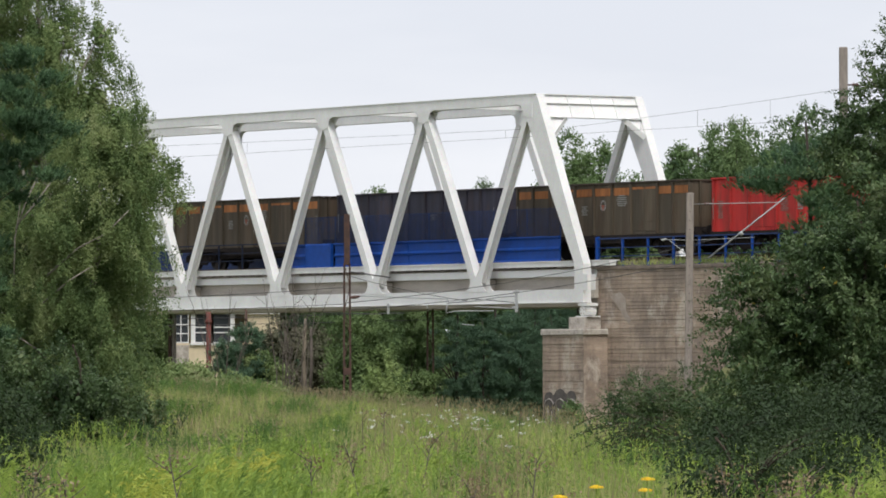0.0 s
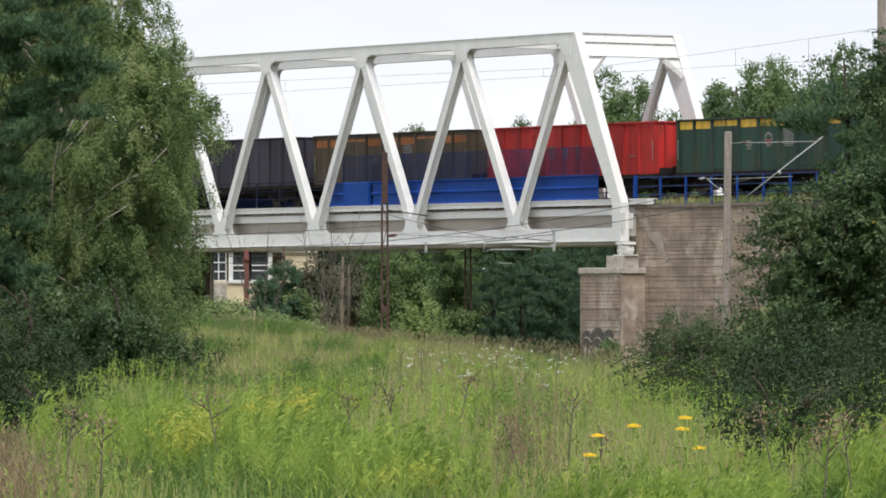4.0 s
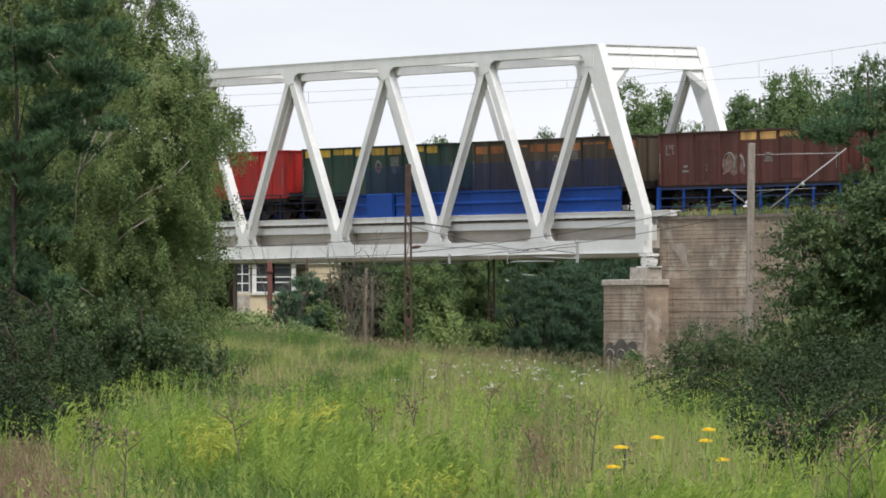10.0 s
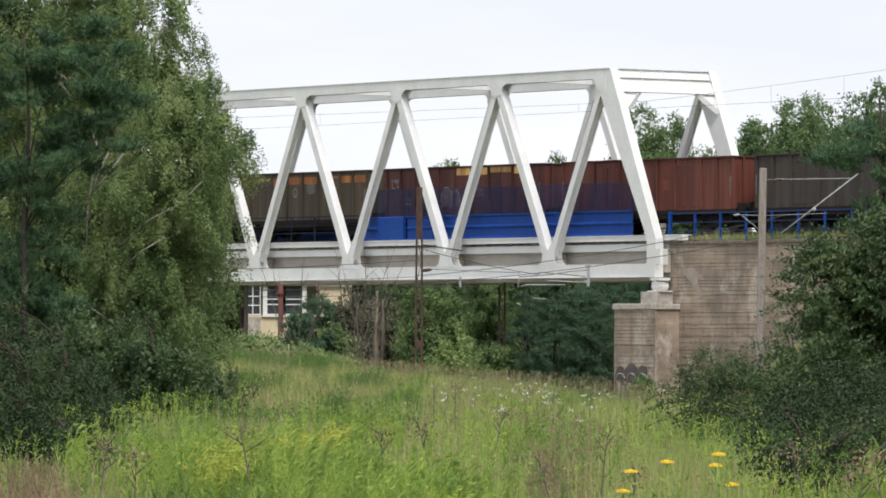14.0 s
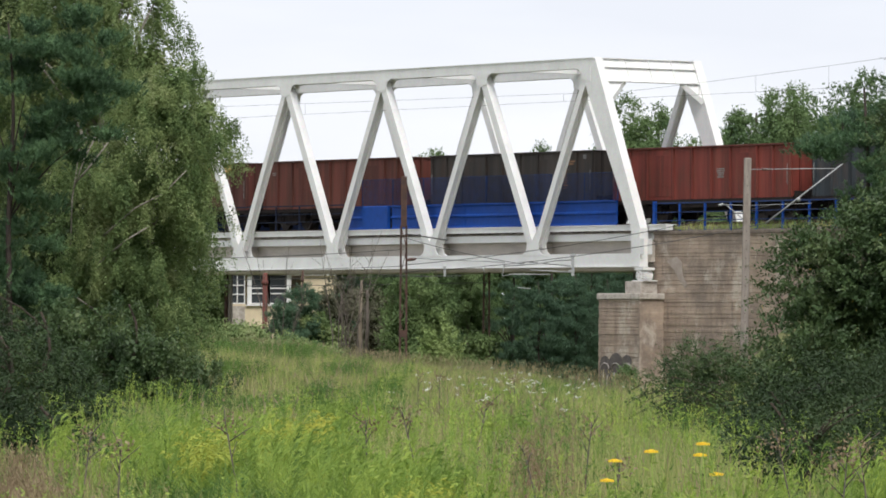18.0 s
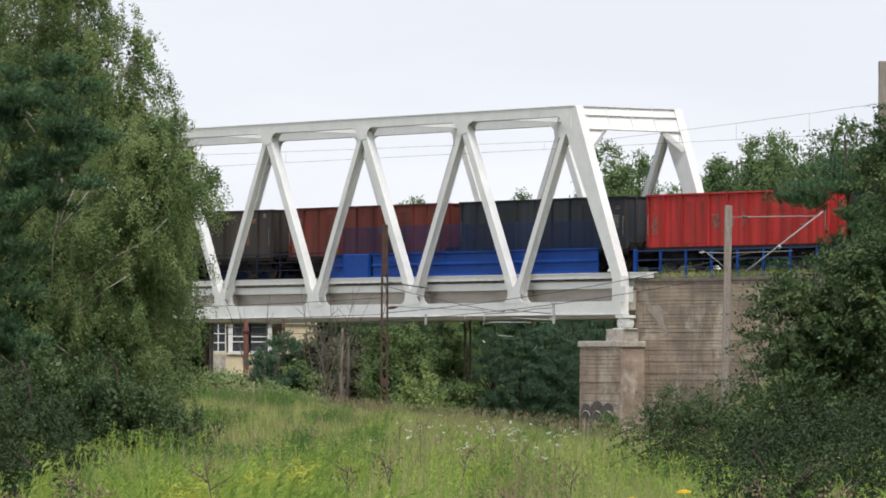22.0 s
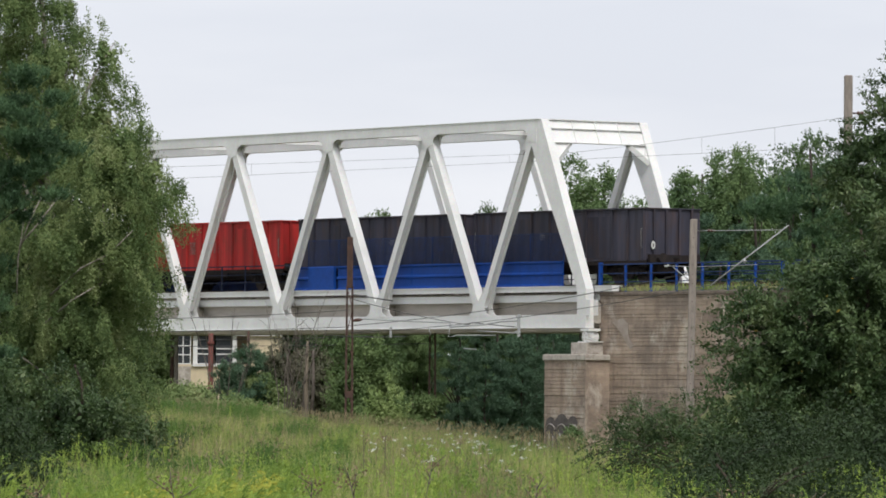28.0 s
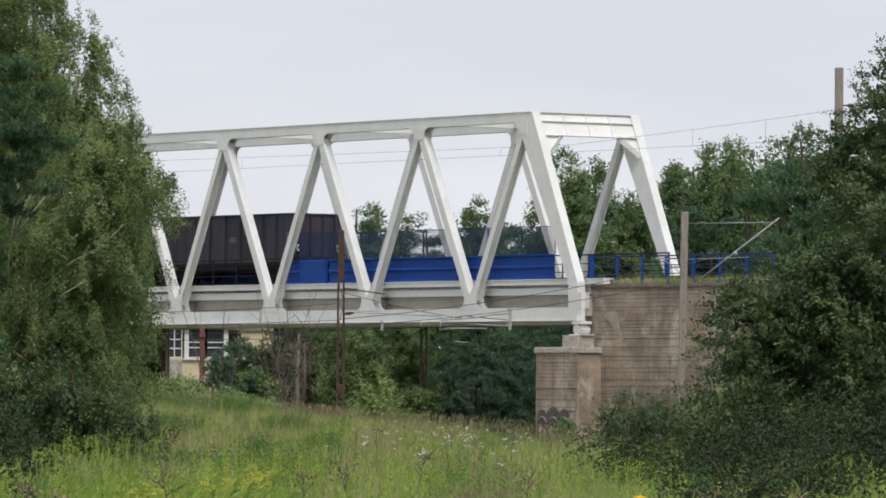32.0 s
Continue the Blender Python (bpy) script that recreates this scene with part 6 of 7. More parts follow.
# -- shrubs before and under the bridge --
tree("leafy_shrub", "pale silvery-leaved shrub before the bridge", "shrub", (-2.3, 226, gz(-2.3, 226)), (0, 0, 2.0), 0.04,
     [(0, 0, 0.9, 0.6, 0.6, 0.8), (-0.5, 0, 1.4, 0.22, 0.4, 0.8), (-0.15, 0, 1.7, 0.2, 0.4, 0.8), (0.2, 0, 1.85, 0.2, 0.4, 0.9), (0.6, 0, 1.4, 0.22, 0.4, 0.7)],
     M_BARK, F_PALE, 8, make=shooting, shoots=420, leaves=16, reach=0.45, rise=1.6, length=0.13, width=0.055)
for x, y, sx, h, mat, lab in ((-3.45, 256.5, 1.5, 4.7, F_THICKET, "green leafy thicket before the bridge"), (-1.35, 254.0, 0.75, 2.5, F_THICKET, "green leafy thicket before the bridge"), (-7.1, 262, 0.8, 4.6, F_DRY, "half-dead brownish shrub before the wood"), (-11.2, 254, 0.9, 2.4, F_BIRCH, "low green shrub before the signal house"), (-7.7, 250, 0.9, 3.2, F_BIRCH, "low green shrub before the signal house"), (-9.2, 207, 0.9, 1.1, F_BIRCH, "low green shrub at the meadow's crest"), (-7.6, 205, 0.8, 0.9, F_BIRCH, "low green shrub at the meadow's crest"), (-6.2, 207, 0.7, 0.7, F_BIRCH, "low green shrub at the meadow's crest"), (-12.6, 252, 1.8, 2.6, F_FAR, "low green shrub by the meadow"), (-5.9, 266, 0.9, 4.6, F_DRY, "half-dead brownish shrub before the wood")):
    tree("leafy_shrub", lab, "shrub", (x, y, gz(x, y)), (0, 0, h), 0.06, [(0, 0, h * 0.55, sx, sx, h * 0.5), (sx * 0.5, 0, h * 0.75, sx * 0.6, sx * 0.6, h * 0.35), (-sx * 0.6, 0, h * 0.5, sx * 0.6, sx * 0.6, h * 0.5)],
         M_BARK, mat, 14, clumps=1000 if mat is F_DRY else 2200, per=10, spread=0.18, length=0.13, width=0.08, slim=True, sprays=60 if mat is F_DRY else 90, spray_r=0.26)


for x, y, h, w in ((-9.1, 249, 4.0, 1.0), (-8.3, 250, 4.7, 1.0), (-7.6, 263, 4.6, 1.0), (-12.6, 256, 2.4, 0.9), (1.9, 283, 5.2, 1.7), (3.7, 285, 5.6, 1.7), (5.3, 289, 5.4, 1.6)):
    pine("pine_tree", "small blue-green pine growing beside the bridge", (x, y, gz(x, y)), h, 0.06,
         [(0, 0, h * 0.3, w, w, h * 0.22), (0.1, 0, h * 0.58, w * 1.05, w, h * 0.2), (0, 0, h * 0.84, w * 0.7, w * 0.7, h * 0.17)], 3400, 14, 0.15, 0.024, F_FARPINE, "small pines", 8, 190)


def bare_shrub(x, y, h, n, label):
    """Leafless stems that fork upwards."""
    s = tagged(new("bare_shrub"), label, "shrub")
    s.matrix_basis = pose(x, y, gz(x, y))
    for i in range(n):
        a_, lean = rng.uniform(0, 6.28), rng.uniform(0.1, 0.4)
        hh = h * rng.uniform(0.7, 1.0)
        pts = [(0.1 * math.cos(a_), 0.1 * math.sin(a_), -0.1)]
        for j in range(1, 6):
            f = j / 5
            pts.append((math.cos(a_) * lean * hh * f ** 1.4 + rng.normal() * 0.05, math.sin(a_) * lean * hh * f ** 1.4, hh * f))
        bm = tube(B(), pts, [0.028, 0.025, 0.021, 0.017, 0.012, 0.005], 5)
        for j in (2, 3, 3, 4, 4):
            p = Vector(pts[j])
            q = p + Vector((rng.normal() * 0.35, rng.normal() * 0.3, rng.uniform(0.4, 1.1)))
            tube(bm, [p, p.lerp(q, 0.5) + Vector((0.04, 0, 0)), q], [0.011, 0.008, 0.003], 4)
        part("stem", bm, M_DRYWOOD, s)
    return s


bare_shrub(-9.0, 240, 6.2, 6, "bare grey leafless shrub before the bridge")
bare_shrub(-6.6, 241, 7.0, 8, "bare grey leafless shrub before the bridge")
bare_shrub(-5.8, 243, 6.4, 5, "bare grey leafless shrub before the bridge")
dead = tagged(new("dead_tree_trunk"), "pale dead tree trunk without bark", "tree trunk")
dead.matrix_basis = pose(-6.05, 258, gz(-6.05, 258))
part("trunk", tube(B(), [(0, 0, -0.3), (0.05, 0, 1.5), (-0.02, 0, 3.2), (0.06, 0, 5.0)], [0.12, 0.11, 0.09, 0.05], 9), surface("weathered_trunk", (0.24, 0.20, 0.15), (0.10, 0.08, 0.06), 0.9, scale=5, stretch=(3, 3, 0.5)), dead)
part("stub", tube(B(), [(0.2, 0, 1.0), (0.32, 0, 3.0), (0.3, 0, 4.6)], [0.10, 0.08, 0.05], 7), M_DRYWOOD, dead)

# -- the wood behind the railway --
first_broad, first_pine = [], []
for i in range(3):
    t = tree("leafy_tree", "green broadleaf tree in the wood behind the line", "tree", (0, 0, 0), (0.2, 0, 9.5), 0.20,
             [(0, 0, 7.2, 2.3, 2.3, 2.6), (1.2 - i, 0.4, 9.4, 1.5, 1.5, 1.8), (-1.2 + 0.6 * i, -0.5, 5.0, 2.2, 2.0, 2.2), (0.5 * i, 0, 2.4, 2.4, 2.2, 2.3)],
             M_BARK, F_FAR, 26, "trees of the wood", clumps=5400, per=12, spread=0.15, length=0.115, width=0.085, gaps=-0.9, freq=1.7, sprays=430, spray_r=0.24, slim=True)
    first_broad.append(t)
for i in range(2):
    first_pine.append(pine("pine_tree", "dark pine tree in the wood behind the line", (0, 0, 0), 10.6, 0.2,
                           [(0.2, 0, 9.9, 1.0, 1.0, 1.1), (-0.5 + i, 0, 8.4, 1.7, 1.6, 1.1), (0.8 - i, 0.3, 6.8, 2.0, 1.9, 1.2), (-0.6, 0, 5.0, 2.2, 2.0, 1.3), (0.5, 0, 3.2, 2.3, 2.2, 1.4), (0, 0, 1.4, 2.3, 2.2, 1.4)], 3600, 11, 0.21, 0.032, F_FARPINE, "trees of the wood"))
WOOD = [(5.6, 322, 12.6, 0), (7.9, 320, 14.3, 0), (8.7, 326, 14.0, 1), (10.4, 330, 13.0, 1), (10.7, 321, 12.4, 0), (13.3, 319, 12.6, 1), (16.6, 318, 12.8, 1), (6.7, 318, 11.2, 1), (12.4, 324, 14.2, 0), (14.1, 329, 14.8, 1), (15.6, 322, 15.0, 0), (17.2, 331, 14.8, 0), (18.8, 325, 14.4, 1), (20.4, 330, 16.0, 0),
        (22.2, 326, 15.6, 1), (24.4, 331, 16.4, 0), (26.6, 325, 15.0, 1), (29.2, 330, 15.5, 0), (32, 327, 15, 1), (3.6, 326, 11.4, 1), (1.6, 321, 11.6, 0), (-0.6, 327, 11.0, 1), (-2.7, 330, 11.6, 0), (-4.4, 324, 12.0, 1), (-6.6, 331, 11.4, 1),
        (-8.4, 336, 10.4, 0), (2.6, 296, 6.8, 1), (4.5, 292, 6.5, 1), (0.7, 298, 6.4, 1), (6.6, 290, 6.3, 1), (-1.6, 300, 6.2, 0), (-3.4, 296, 6.0, 0), (-5.4, 299, 6.0, 0), (8.6, 296, 7.0, 1), (-16.5, 336, 9.5, 0), (-19.5, 330, 9.0, 1), (-23, 334, 10, 0), (-27, 330, 10, 1), (-31, 333, 11, 0), (11.0, 300, 8.0, 0), (14.0, 303, 9.0, 1), (17.2, 300, 9.4, 0), (20.5, 304, 9.0, 1), (24, 300, 10, 0), (-14.0, 345, 10.2, 1), (-10.8, 347, 10.4, 0), (36, 331, 15, 0), (-36, 331, 11, 0)]
used = set()
for i, (x, y, h, kind) in enumerate(WOOD):
    pool = first_pine if kind else first_broad
    src_tree = pool[i % len(pool)]
    s = (h + 1.1) / (11.2 if kind else 11.0)
    m = pose(x, y, gz(x, y), 0, 0, 67.0 * i) @ Matrix.Diagonal((s * rng.uniform(0.85, 1.1), s * rng.uniform(0.85, 1.1), s, 1))
    if src_tree.name in used:
        copy_thing(src_tree, m @ Matrix.Diagonal((*src_tree.scale, 1)).inverted())
    else:
        used.add(src_tree.name)
        src_tree.matrix_basis = m
# a closed belt of far trees that shuts off the horizon
n = 26000
bx = rng.uniform(-120, 160, n)
by = 372 + rng.uniform(0, 26, n)
top = 7.2 + 1.4 * np.sin(bx * 0.31) + 1.0 * np.sin(bx * 0.83 + 1) + np.where(bx > 2, 3.0, 0.0)
bz = -1.2 + rng.random(n) ** 0.8 * (top + 1.2)
v, f = leaf_quads(np.stack([bx, by, bz], 1), unit(rng.normal(size=(n, 3))), rng.uniform(0.7, 1.3, n), rng.uniform(0.5, 0.9, n))
tagged(fast("far_wood", v, f, F_FARPINE), "dark belt of far woodland", "woods", kind="stuff")

# -- meadow --


def blades(x, y, h, w, lean=0.35):
    n = len(x)
    z = ground_z(x, y) - 0.03
    a_ = rng.uniform(0, 2 * math.pi, n)
    t = np.stack([np.cos(a_), np.sin(a_), np.zeros(n)], 1)
    b_ = rng.uniform(0, 2 * math.pi, n)
    l = np.stack([np.cos(b_), np.sin(b_), np.zeros(n)], 1) * (h * rng.uniform(0.05, lean, n))[:, None]
    p = np.stack([x, y, z], 1)
    up = np.array((0, 0, 1.0))
    mid = p + l * 0.35 + up * (h * 0.6)[:, None]
    tip = p + l + up * h[:, None]
    w = np.reshape(w, (-1, 1))
    v = np.stack([p - t * w / 2, p + t * w / 2, mid + t * w * 0.4, tip, mid - t * w * 0.4], 1).reshape(-1, 3)
    k = np.arange(n)[:, None] * 5
    f = np.concatenate([k + [0, 1, 2, 4]], 0)
    f2 = k + [4, 2, 3, 3]
    return v, f, f2, tip


def scatter(n, y0, y1, power=1.0, half=0.092, extra=1.5):
    """Points over the meadow, evenly per patch of ground in a wedge that widens with distance."""
    y = np.sqrt(rng.uniform(y0 ** 2, y1 ** 2, n)) if power == 1.0 else y0 + (y1 - y0) * rng.random(n) ** power
    x = rng.uniform(-1, 1, n) * (y * half + extra)
    return x, y


def grass(name, label, x, y, h, w, mat, lean=0.35):
    v, f, f2, tip = blades(x, y, h, w, lean)
    tri = np.concatenate([f[:, [0, 1, 2]], f[:, [0, 2, 3]], np.stack([f[:, 3], f[:, 2], f2[:, 2]], 1)])
    tagged(fast(name, v, tri, mat), label, "grass", kind="stuff")
    return tip


x, y = scatter(80000, 24, 110)
grass("meadow_grass", "tall green and straw-coloured meadow grass", x, y, rng.uniform(0.22, 0.58, len(x)), 0.010 + 0.00006 * y, F_GRASS)
x, y = scatter(120000, 105, 214)
grass("meadow_grass", "tall green and straw-coloured meadow grass", x, y, rng.uniform(0.30, 0.8, len(x)) * (1 - 0.6 * smooth01(x, 0.5, 3.5) * smooth01(y, 150, 190)), 0.012 + 0.00009 * y, F_GRASS)
x, y = scatter(14000, 60, 214)
k = (gap_noise(np.stack([x, y * 0.3, 0 * x], 1), 0.8, 2.0) > -0.1) & (x < 0.028 * y) & (x > -0.052 * y) & ((x < 1.5) | (y < 150))
x, y = x[k], y[k]
cx, cy = rng.uniform(-8.5, 4.5, 2600), rng.uniform(186, 213, 2600)
x, y = np.concatenate([x, cx]), np.concatenate([y, cy])
tip = grass("grass_stems", "pinkish flowering grass stems", x, y, rng.uniform(0.7, 1.05, len(x)), np.full(len(x), 0.008), F_SEED, 0.25)
d = unit(rng.normal(size=(len(tip), 3)) * 0.4 + np.array((0, 0, 1)))
v, f = leaf_quads(tip - d * 0.12, d, rng.uniform(0.12, 0.22, len(tip)), rng.uniform(0.010, 0.022, len(tip)))
tagged(fast("grass_seed_heads", v, f, F_SEED), "feathery pinkish grass seed heads", "grass", kind="stuff")
# grass beyond the wedge, thinner
x, y = rng.uniform(-45, 45, 30000), rng.uniform(-12, 214, 30000)
k = np.hypot(x, y) > 4
grass("meadow_grass", "meadow grass away from the path", x[k], y[k], rng.uniform(0.25, 0.6, k.sum()), np.full(k.sum(), 0.02), F_GRASS)
# grass on the wall top and beside the track
loc = np.stack([rng.uniform(0.5, 1.6, 1500), rng.uniform(-19, -5, 1500), np.full(1500, 6.05)], 1)
Rm = np.array(RAILWAY.to_3x3())
d = unit(rng.normal(size=(1500, 3)) * 0.35 + np.array((0, 0, 1)))
v, f = leaf_quads(loc @ Rm.T + np.array(RAILWAY.translation), d, rng.uniform(0.15, 0.45, 1500), np.full(1500, 0.03))
tagged(fast("wall_grass", v, f, F_GRASS), "dry grass tufts on the wall top", "grass", kind="stuff")


def weeds(name, label, x, y, h, leaf_mat, plume_mat, leaves=34, plume=26, leaf=0.10):
    """Goldenrod-like stems with narrow leaves and arching plumes at the top."""
    n = len(x)
    base = np.stack([x, y, ground_z(x, y)], 1)
    lean = rng.normal(size=(n, 3)) * np.array((0.10, 0.10, 0))
    f_ = rng.random((n, leaves)) ** 0.7
    p = base[:, None] + (np.array((0, 0, 1.0)) + lean)[:, None] * (f_ * h[:, None])[..., None]
    d = unit((rng.normal(size=(n, leaves, 3)) * np.array((0.7, 0.7, 0.5)) + np.array((0, 0, 1.5))).reshape(-1, 3))
    ln = (leaf * (1.15 - 0.55 * f_) * rng.uniform(0.7, 1.2, f_.shape)).ravel()
    v, f = leaf_blades(p.reshape(-1, 3), d, ln, ln * 0.095)
    tagged(fast(name + "_leaves", v, f, leaf_mat), label, "weeds", kind="stuff")
    v, f, f2, _ = blades(x, y, h, np.full(n, 0.008), 0.1)
    tri = np.concatenate([f[:, [0, 1, 2]], f[:, [0, 2, 3]]])
    tagged(fast(name + "_stems", v, tri, F_STALK if plume == 0 else leaf_mat), "thin upright stems of " + label, "weeds", kind="stuff")
    if plume:
        top = base + (np.array((0, 0, 1.0)) + lean) * h[:, None]
        arm = rng.uniform(0, 6.28, (n, 6))
        a_ = arm[np.arange(n)[:, None], rng.integers(0, 6, (n, plume))]
        g = rng.random((n, plume))
        r = 0.13 * g
        q = top[:, None] + np.stack([np.cos(a_) * r, np.sin(a_) * r, -0.10 + 0.14 * np.sin(g * 2.4) - 0.10 * rng.random((n, plume))], 2)
        d = unit(np.stack([np.cos(a_), np.sin(a_), 0.9 - 0.9 * g], 2).reshape(-1, 3) + rng.normal(size=(n * plume, 3)) * 0.3)
        v, f = leaf_blades(q.reshape(-1, 3), d, rng.uniform(0.03, 0.06, n * plume), rng.uniform(0.010, 0.018, n * plume))
        tagged(fast(name + "_plumes", v, f, plume_mat), "yellow-green plumes of " + label, "weeds", kind="stuff")


def patch(cx, cy, rx, ry, n):
    a_, r = rng.uniform(0, 6.28, n), np.abs(rng.normal(size=n)) * 0.62
    return cx + np.cos(a_) * r * rx, cy + np.sin(a_) * r * ry


def spots(n, y0, y1, f, ph, level):
    """Places in the meadow, gathered in clumps."""
    x, y = scatter(n, y0, y1)
    k = gap_noise(np.stack([x, y * 0.35, 0 * x + 1.0], 1), f, ph) > level
    return x[k], y[k]


def goldenrod(name, label, beds, leaf_mat, plume_mat, leaves=74, arms=5, along=6, spire=False):
    """Tufts of stems of one height; narrow leaves on the stem, arching feathery arms at the top, or a slim leafy spire before they flower."""
    xs, ys, hs = [], [], []
    for cx, cy, rx, ry, n, h in beds:
        k = max(3, n // 9)
        tx, ty = patch(cx, cy, rx, ry, k)
        th = h * rng.uniform(0.55, 1.12, k)
        pick = rng.integers(0, k, n)
        xs.append(tx[pick] + rng.normal(size=n) * 0.10)
        ys.append(ty[pick] + rng.normal(size=n) * 0.35)
        hs.append(th[pick] * rng.uniform(0.82, 1.05, n))
    x, y, h = np.concatenate(xs), np.concatenate(ys), np.concatenate(hs)
    n = len(x)
    base = np.stack([x, y, ground_z(x, y)], 1)
    lean = rng.normal(size=(n, 3)) * np.array((0.08, 0.08, 0)) + np.array((0.05, 0, 0))
    up = np.array((0, 0, 1.0)) + lean
    f_ = rng.random((n, leaves)) ** 0.6
    p = base[:, None] + up[:, None] * (f_ * h[:, None] * 0.95)[..., None]
    az = rng.uniform(0, 2 * math.pi, (n, leaves))
    d = np.stack([np.cos(az), np.sin(az), 0.55 + 1.1 * f_ ** 2], 2) + rng.normal(size=(n, leaves, 3)) * 0.16
    d = unit(d.reshape(-1, 3))
    ln = (0.15 * (1.15 - 0.75 * f_ ** 2) * rng.uniform(0.7, 1.2, f_.shape)).ravel()
    low = (f_ < 0.58).ravel()
    flat = p.reshape(-1, 3)
    v, f = leaf_blades(flat[~low], d[~low], ln[~low], ln[~low] * 0.062)
    tagged(fast(name + "_leaves", v, f, leaf_mat), label, "weeds", kind="stuff")
    v, f = leaf_blades(flat[low], d[low], ln[low], ln[low] * 0.075)
    tagged(fast(name + "_low_leaves", v, f, F_HERB), "deep green lower leaves of " + label, "weeds", kind="stuff")
    v, f, f2, _ = blades(x, y, h, np.full(n, 0.008), 0.1)
    tagged(fast(name + "_stems", v, np.concatenate([f[:, [0, 1, 2]], f[:, [0, 2, 3]]]), leaf_mat), "thin upright stems of " + label, "weeds", kind="stuff")
    turn = rng.normal(size=(n, 1)) * 1.0
    a_ = (turn + rng.normal(size=(n, arms)) * 0.5)[..., None]
    reach = rng.uniform(0.05, 0.15, (n, arms, 1)) * (0.55 if spire else 1.0)
    g = np.linspace(0.1, 1.0, along)[None, None]
    start = np.linspace(0.72, 1.0, arms)[None, :, None]
    q = base[:, None, None] + up[:, None, None] * (h[:, None, None] * start)[..., None]
    q = q + np.stack([np.cos(a_) * reach * g, np.sin(a_) * reach * g, reach * (1.05 * np.sin(g * 2.0)) + 0 * a_], 3)
    flat = q.reshape(-1, 3)
    q = np.repeat(flat, 2, 0)
    dirs = np.stack([np.broadcast_to(np.cos(a_), (n, arms, along)), np.broadcast_to(np.sin(a_), (n, arms, along)), np.broadcast_to(0.9 - 1.3 * g, (n, arms, along))], 3).reshape(-1, 3)
    d = unit(np.repeat(dirs, 2, 0) + rng.normal(size=(len(q), 3)) * 0.35)
    if spire:
        d = unit(d + np.array((0, 0, 0.7)))
    v, f = leaf_blades(q, d, rng.uniform(0.04, 0.07, len(q)), rng.uniform(0.006, 0.010, len(q)) if spire else rng.uniform(0.009, 0.014, len(q)))
    tagged(fast(name + "_plumes", v, f, plume_mat), "feathery plumes of " + label, "weeds", kind="stuff")


goldenrod("goldenrod", "bright green goldenrod clump", [
    (-2.35, 52, 1.0, 6, 560, 0.86), (-3.0, 58, 0.7, 5, 260, 0.78), (-1.5, 47, 0.5, 4, 180, 0.8), (2.85, 43, 0.42, 3, 340, 0.78), (3.7, 47, 0.6, 4, 240, 0.74), (2.05, 43, 0.3, 3, 110, 0.58), (2.75, 42, 0.35, 2, 26, 0.94),
    (-0.75, 44, 0.4, 3, 260, 0.66), (1.2, 41, 0.7, 3, 300, 0.55), (1.9, 42, 0.5, 3, 300, 0.54), (-3.6, 68, 1.0, 6, 200, 0.6), (-1.9, 76, 0.7, 6, 220, 0.7),
    (0.2, 72, 0.5, 5, 110, 0.6), (-0.2, 120, 0.7, 8, 180, 0.7)], F_GOLD, F_GOLD, spire=True)
goldenrod("flowering_goldenrod", "goldenrod clump coming into yellow flower", [
    (-1.75, 50, 0.45, 5, 110, 0.86), (-2.3, 47, 0.5, 3, 40, 0.8), (-0.55, 44, 0.35, 3, 22, 0.66)], F_GOLD, F_PLUME)
goldenrod("tall_herb", "tall deep green herbs in the meadow", [
    (-6.4, 140, 1.0, 14, 420, 0.75), (-4.2, 165, 1.3, 14, 460, 0.8), (-2.4, 128, 0.9, 10, 240, 0.65), (-6.5, 185, 1.6, 10, 420, 0.85), (1.0, 150, 0.8, 10, 160, 0.6), (-3.4, 108, 0.9, 8, 240, 0.8), (-3.6, 92, 0.8, 7, 200, 0.6)], F_HERB, F_HERB, 34, 4, 4)
x, y = spots(5200, 36, 105, 1.1, 4.4, 0.25)
weeds("deep_green_herb", "deep green leafy herbs in the meadow", x, y, rng.uniform(0.4, 0.8, len(x)), F_HERB, F_HERB, 34, 6, 0.11)
x, y = spots(4600, 95, 205, 0.8, 1.4, 0.1)
q = patch(-8.4, 192, 2.0, 16, 2600)
x, y = np.concatenate([x, q[0]]), np.concatenate([y, q[1]])
weeds("far_deep_herb", "deep green herbs in the far meadow", x, y, rng.uniform(0.4, 0.85, len(x)), F_HERB, F_HERB, 22, 4, 0.15)
x, y = spots(4200, 36, 100, 1.1, 0.4, 0.3)
weeds("meadow_herb", "feathery bright green meadow herbs", x, y, rng.uniform(0.4, 0.88, len(x)), F_GOLD, F_GOLD, 34, 8, 0.12)
x, y = spots(4200, 36, 110, 1.2, 2.9, 0.1)
weeds("meadow_weed", "leafy green meadow weeds", x, y, rng.uniform(0.3, 0.7, len(x)), F_GRASS, F_GOLD, 28, 4, 0.11)
x, y = spots(2200, 90, 195, 0.9, 5.2, 0.15)
weeds("far_herb", "clumps of green herbs in the far meadow", x, y, rng.uniform(0.5, 0.95, len(x)), F_GOLD, F_GOLD, 24, 4, 0.16)
gp = [patch(-3.35, 41, 0.5, 4, 520), patch(0.3, 54, 0.5, 5, 160), patch(0.6, 76, 0.7, 6, 120)]
x, y = np.concatenate([p[0] for p in gp]), np.concatenate([p[1] for p in gp])
weeds("dead_weed", "brown dead weed stalks", x, y, rng.uniform(0.5, 0.9, len(x)), F_STALK, F_STALK, 24, 0, 0.09)
x, y = spots(12000, 40, 150, 1.0, 7.7, 0.2)
grass("straw_grass", "patches of pinkish straw-coloured grass", x, y, rng.uniform(0.4, 0.75, len(x)), np.full(len(x), 0.011), F_SEED)
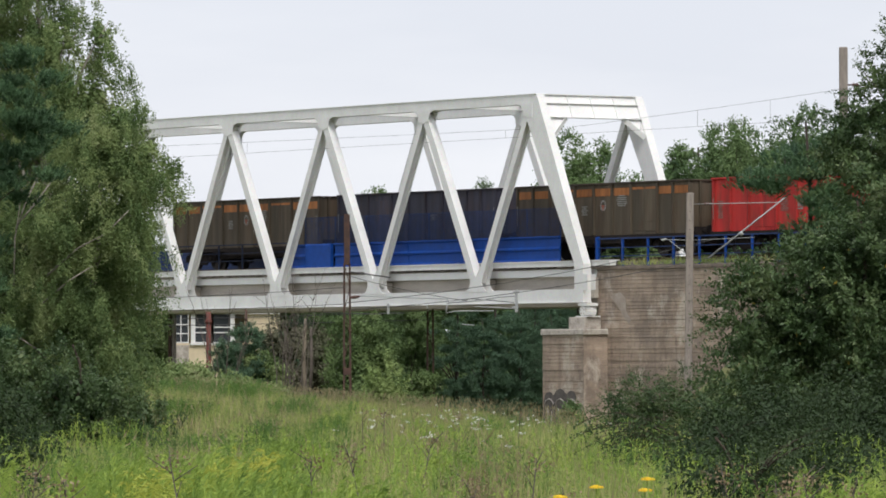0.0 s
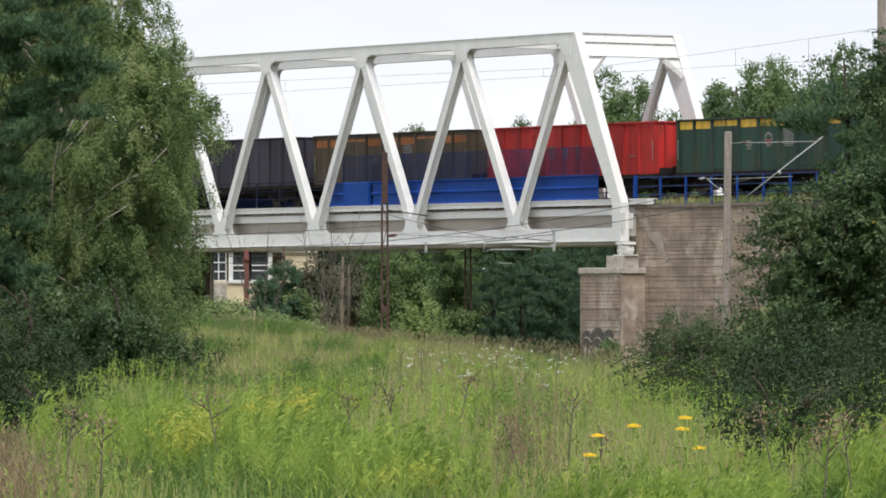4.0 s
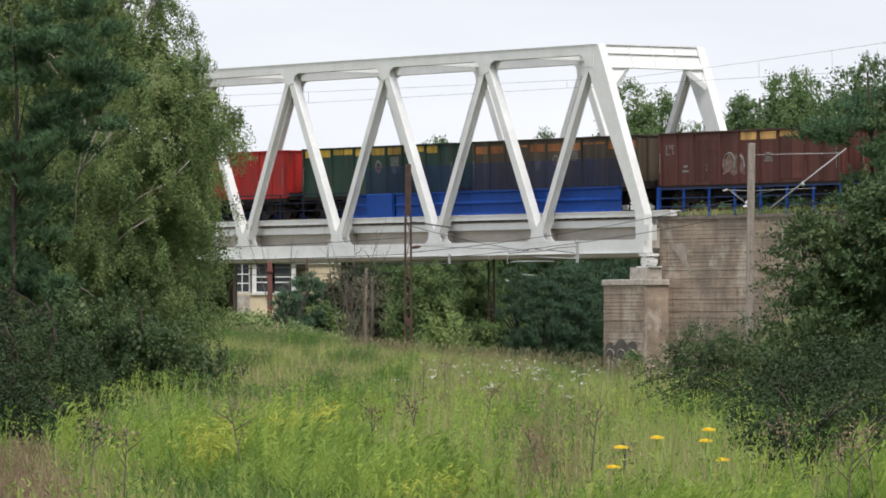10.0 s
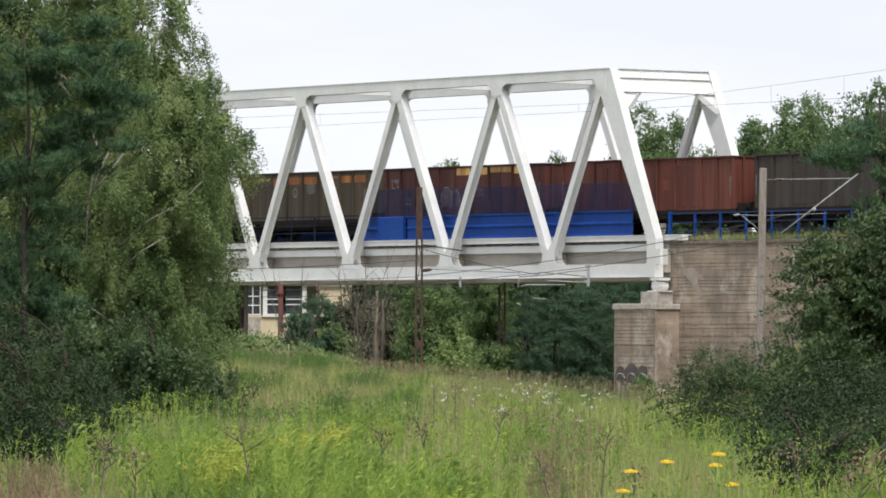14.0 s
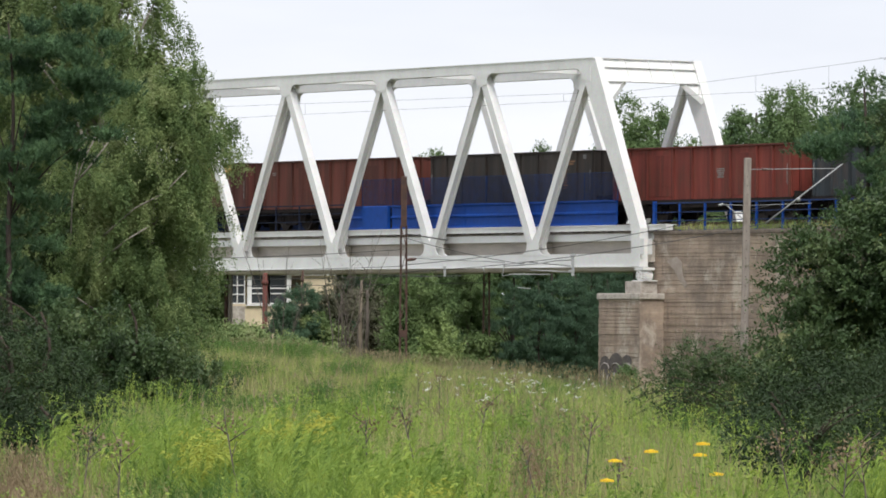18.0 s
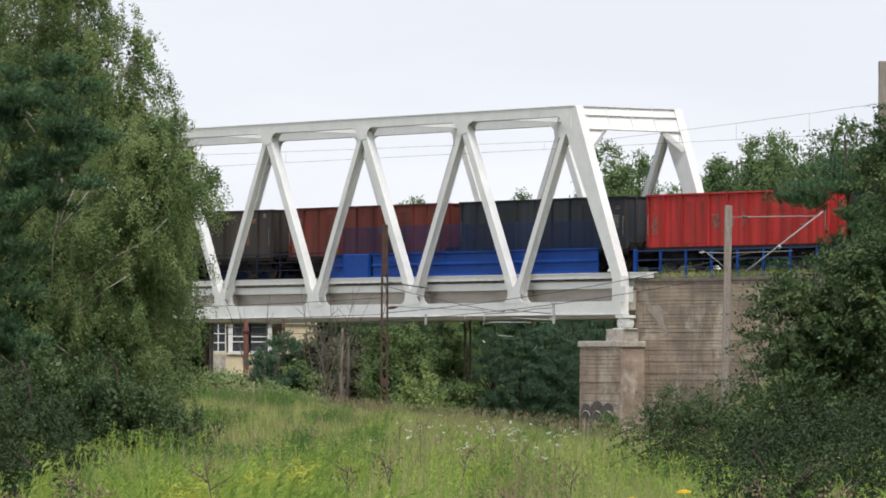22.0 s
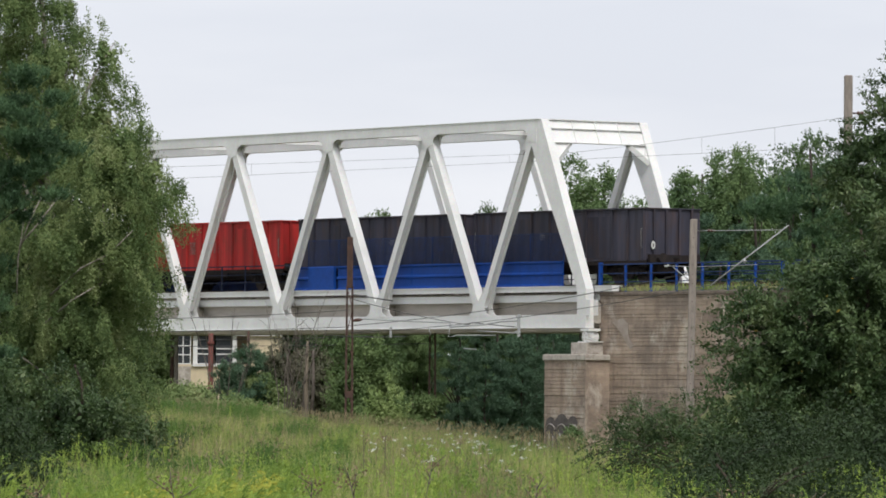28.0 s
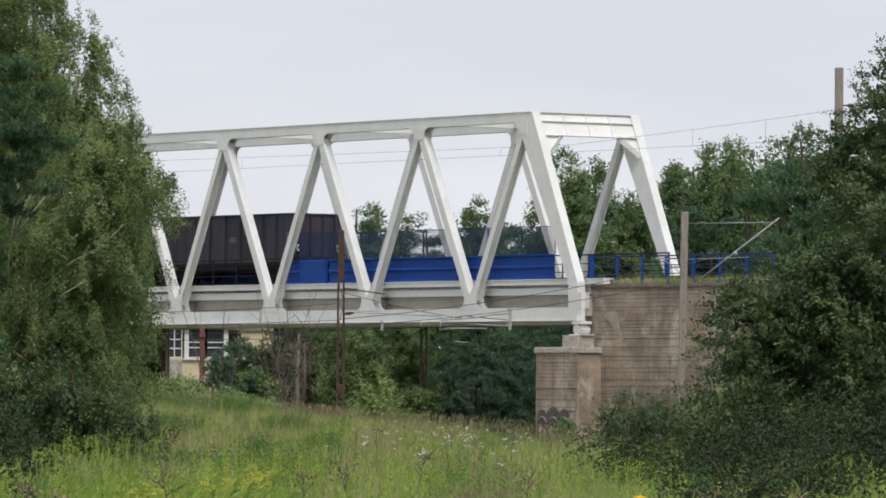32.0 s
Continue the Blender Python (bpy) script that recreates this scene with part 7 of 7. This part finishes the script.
# white umbels
x, y = rng.uniform(-2.2, 3.4, 190), rng.uniform(84, 165, 190)
k = rng.random(190) < 0.75 * np.exp(-((x - 0.6) / 2.0) ** 2)
x, y = x[k], y[k]
h = rng.uniform(0.7, 0.95, len(x))
v, f, f2, tip = blades(x, y, h, np.full(len(x), 0.008), 0.15)
tagged(fast("umbel_stems", v, np.concatenate([f[:, [0, 1, 2]], f[:, [0, 2, 3]]]), F_GRASS), "thin stems of white meadow flowers", "flowers", kind="stuff")
m = 9
p = np.repeat(tip, m, 0) + rng.normal(size=(len(tip) * m, 3)) * np.array((0.022, 0.022, 0.010))
v, f = leaf_quads(p, unit(rng.normal(size=(len(p), 3)) * np.array((1, 1, 0.25))), np.full(len(p), 0.030), np.full(len(p), 0.024))
tagged(fast("white_umbels", v, f, M_WHITEF), "flat white flower heads in the meadow", "flowers", kind="stuff")


def tansy(x, y, h):
    """One upright stem with a flat yellow flower head."""
    t = tagged(new("yellow_flower"), "yellow flat-topped meadow flower on a thin stem", "flower", "yellow flowers")
    t.matrix_basis = pose(x, y, gz(x, y))
    part("stem", tube(B(), [(0, 0, -0.05), (0.03, 0, h * 0.5), (0.0, 0, h)], [0.008, 0.006, 0.004], 5), F_GOLD, t)
    bm = B()
    for i in range(16):
        a_, r = i * 2.4, 0.042 * math.sqrt(i / 16)
        disc(bm, (r * math.cos(a_) * 1.1, r * math.sin(a_)), 0.018, "z", h + 0.012 - 0.25 * r, h + 0.028 - 0.25 * r, 7)
    part("flower_head", bm, M_PETAL, t)
    v, f = leaf_quads(np.stack([np.zeros(12), np.zeros(12), np.linspace(0.1, h * 0.9, 12)], 1), unit(rng.normal(size=(12, 3)) * np.array((1, 1, 0.3))), np.full(12, 0.09), np.full(12, 0.02))
    fast("leaves", v, f, F_GOLD, t)


for x, y, h in ((0.90, 46, 0.76), (1.18, 46, 0.84), (1.58, 46, 0.90), (1.57, 46.4, 0.80), (1.67, 45.6, 0.68), (0.83, 45.5, 0.62)):
    tansy(x, y, h)


def dock(x, y, h):
    """A dark dead stalk with knobbly seed heads."""
    t = tagged(new("dry_stalk"), "dark dry weed stalk with seed heads", "plant", "dry stalks")
    t.matrix_basis = pose(x, y, gz(x, y))
    lean = rng.uniform(-0.2, 0.2)
    bm = tube(B(), [(0, 0, -0.05), (lean * 0.3, 0, h * 0.5), (lean, 0, h)], [0.009, 0.007, 0.004], 5)
    for i in range(5):
        z = h * (0.7 + 0.06 * i)
        s = lean * (z / h) ** 1.5
        tube(bm, [(s, 0, z), (s + rng.normal() * 0.09, rng.normal() * 0.05, z + 0.12)], [0.005, 0.003], 4)
    part("stem", bm, M_DRYWOOD, t)
    m = 60
    p = np.stack([lean + rng.normal(size=m) * 0.07, rng.normal(size=m) * 0.05, h * 0.95 + rng.normal(size=m) * 0.05], 1)
    v, f = leaf_quads(p, unit(rng.normal(size=(m, 3))), np.full(m, 0.03), np.full(m, 0.02))
    tagged(fast("seed_head", v, f, F_STALK, t), kind="stuff")


for x, y, h in ((-0.25, 62, 0.95), (-1.3, 96, 1.1), (-1.0, 100, 1.0), (0.35, 50, 0.78), (0.75, 52, 0.92), (0.9, 47, 0.75), (-1.15, 52, 0.95), (-3.1, 44, 0.95), (-2.7, 42, 0.9), (2.3, 46, 0.95), (2.6, 43, 0.9), (0.3, 110, 1.0), (1.3, 104, 1.0), (2.35, 41, 1.0), (2.62, 41.5, 1.08), (2.9, 41, 1.0), (2.5, 42.5, 1.05), (-0.6, 48, 1.05), (-1.9, 44, 1.0)):
    dock(x, y, h)

motions()
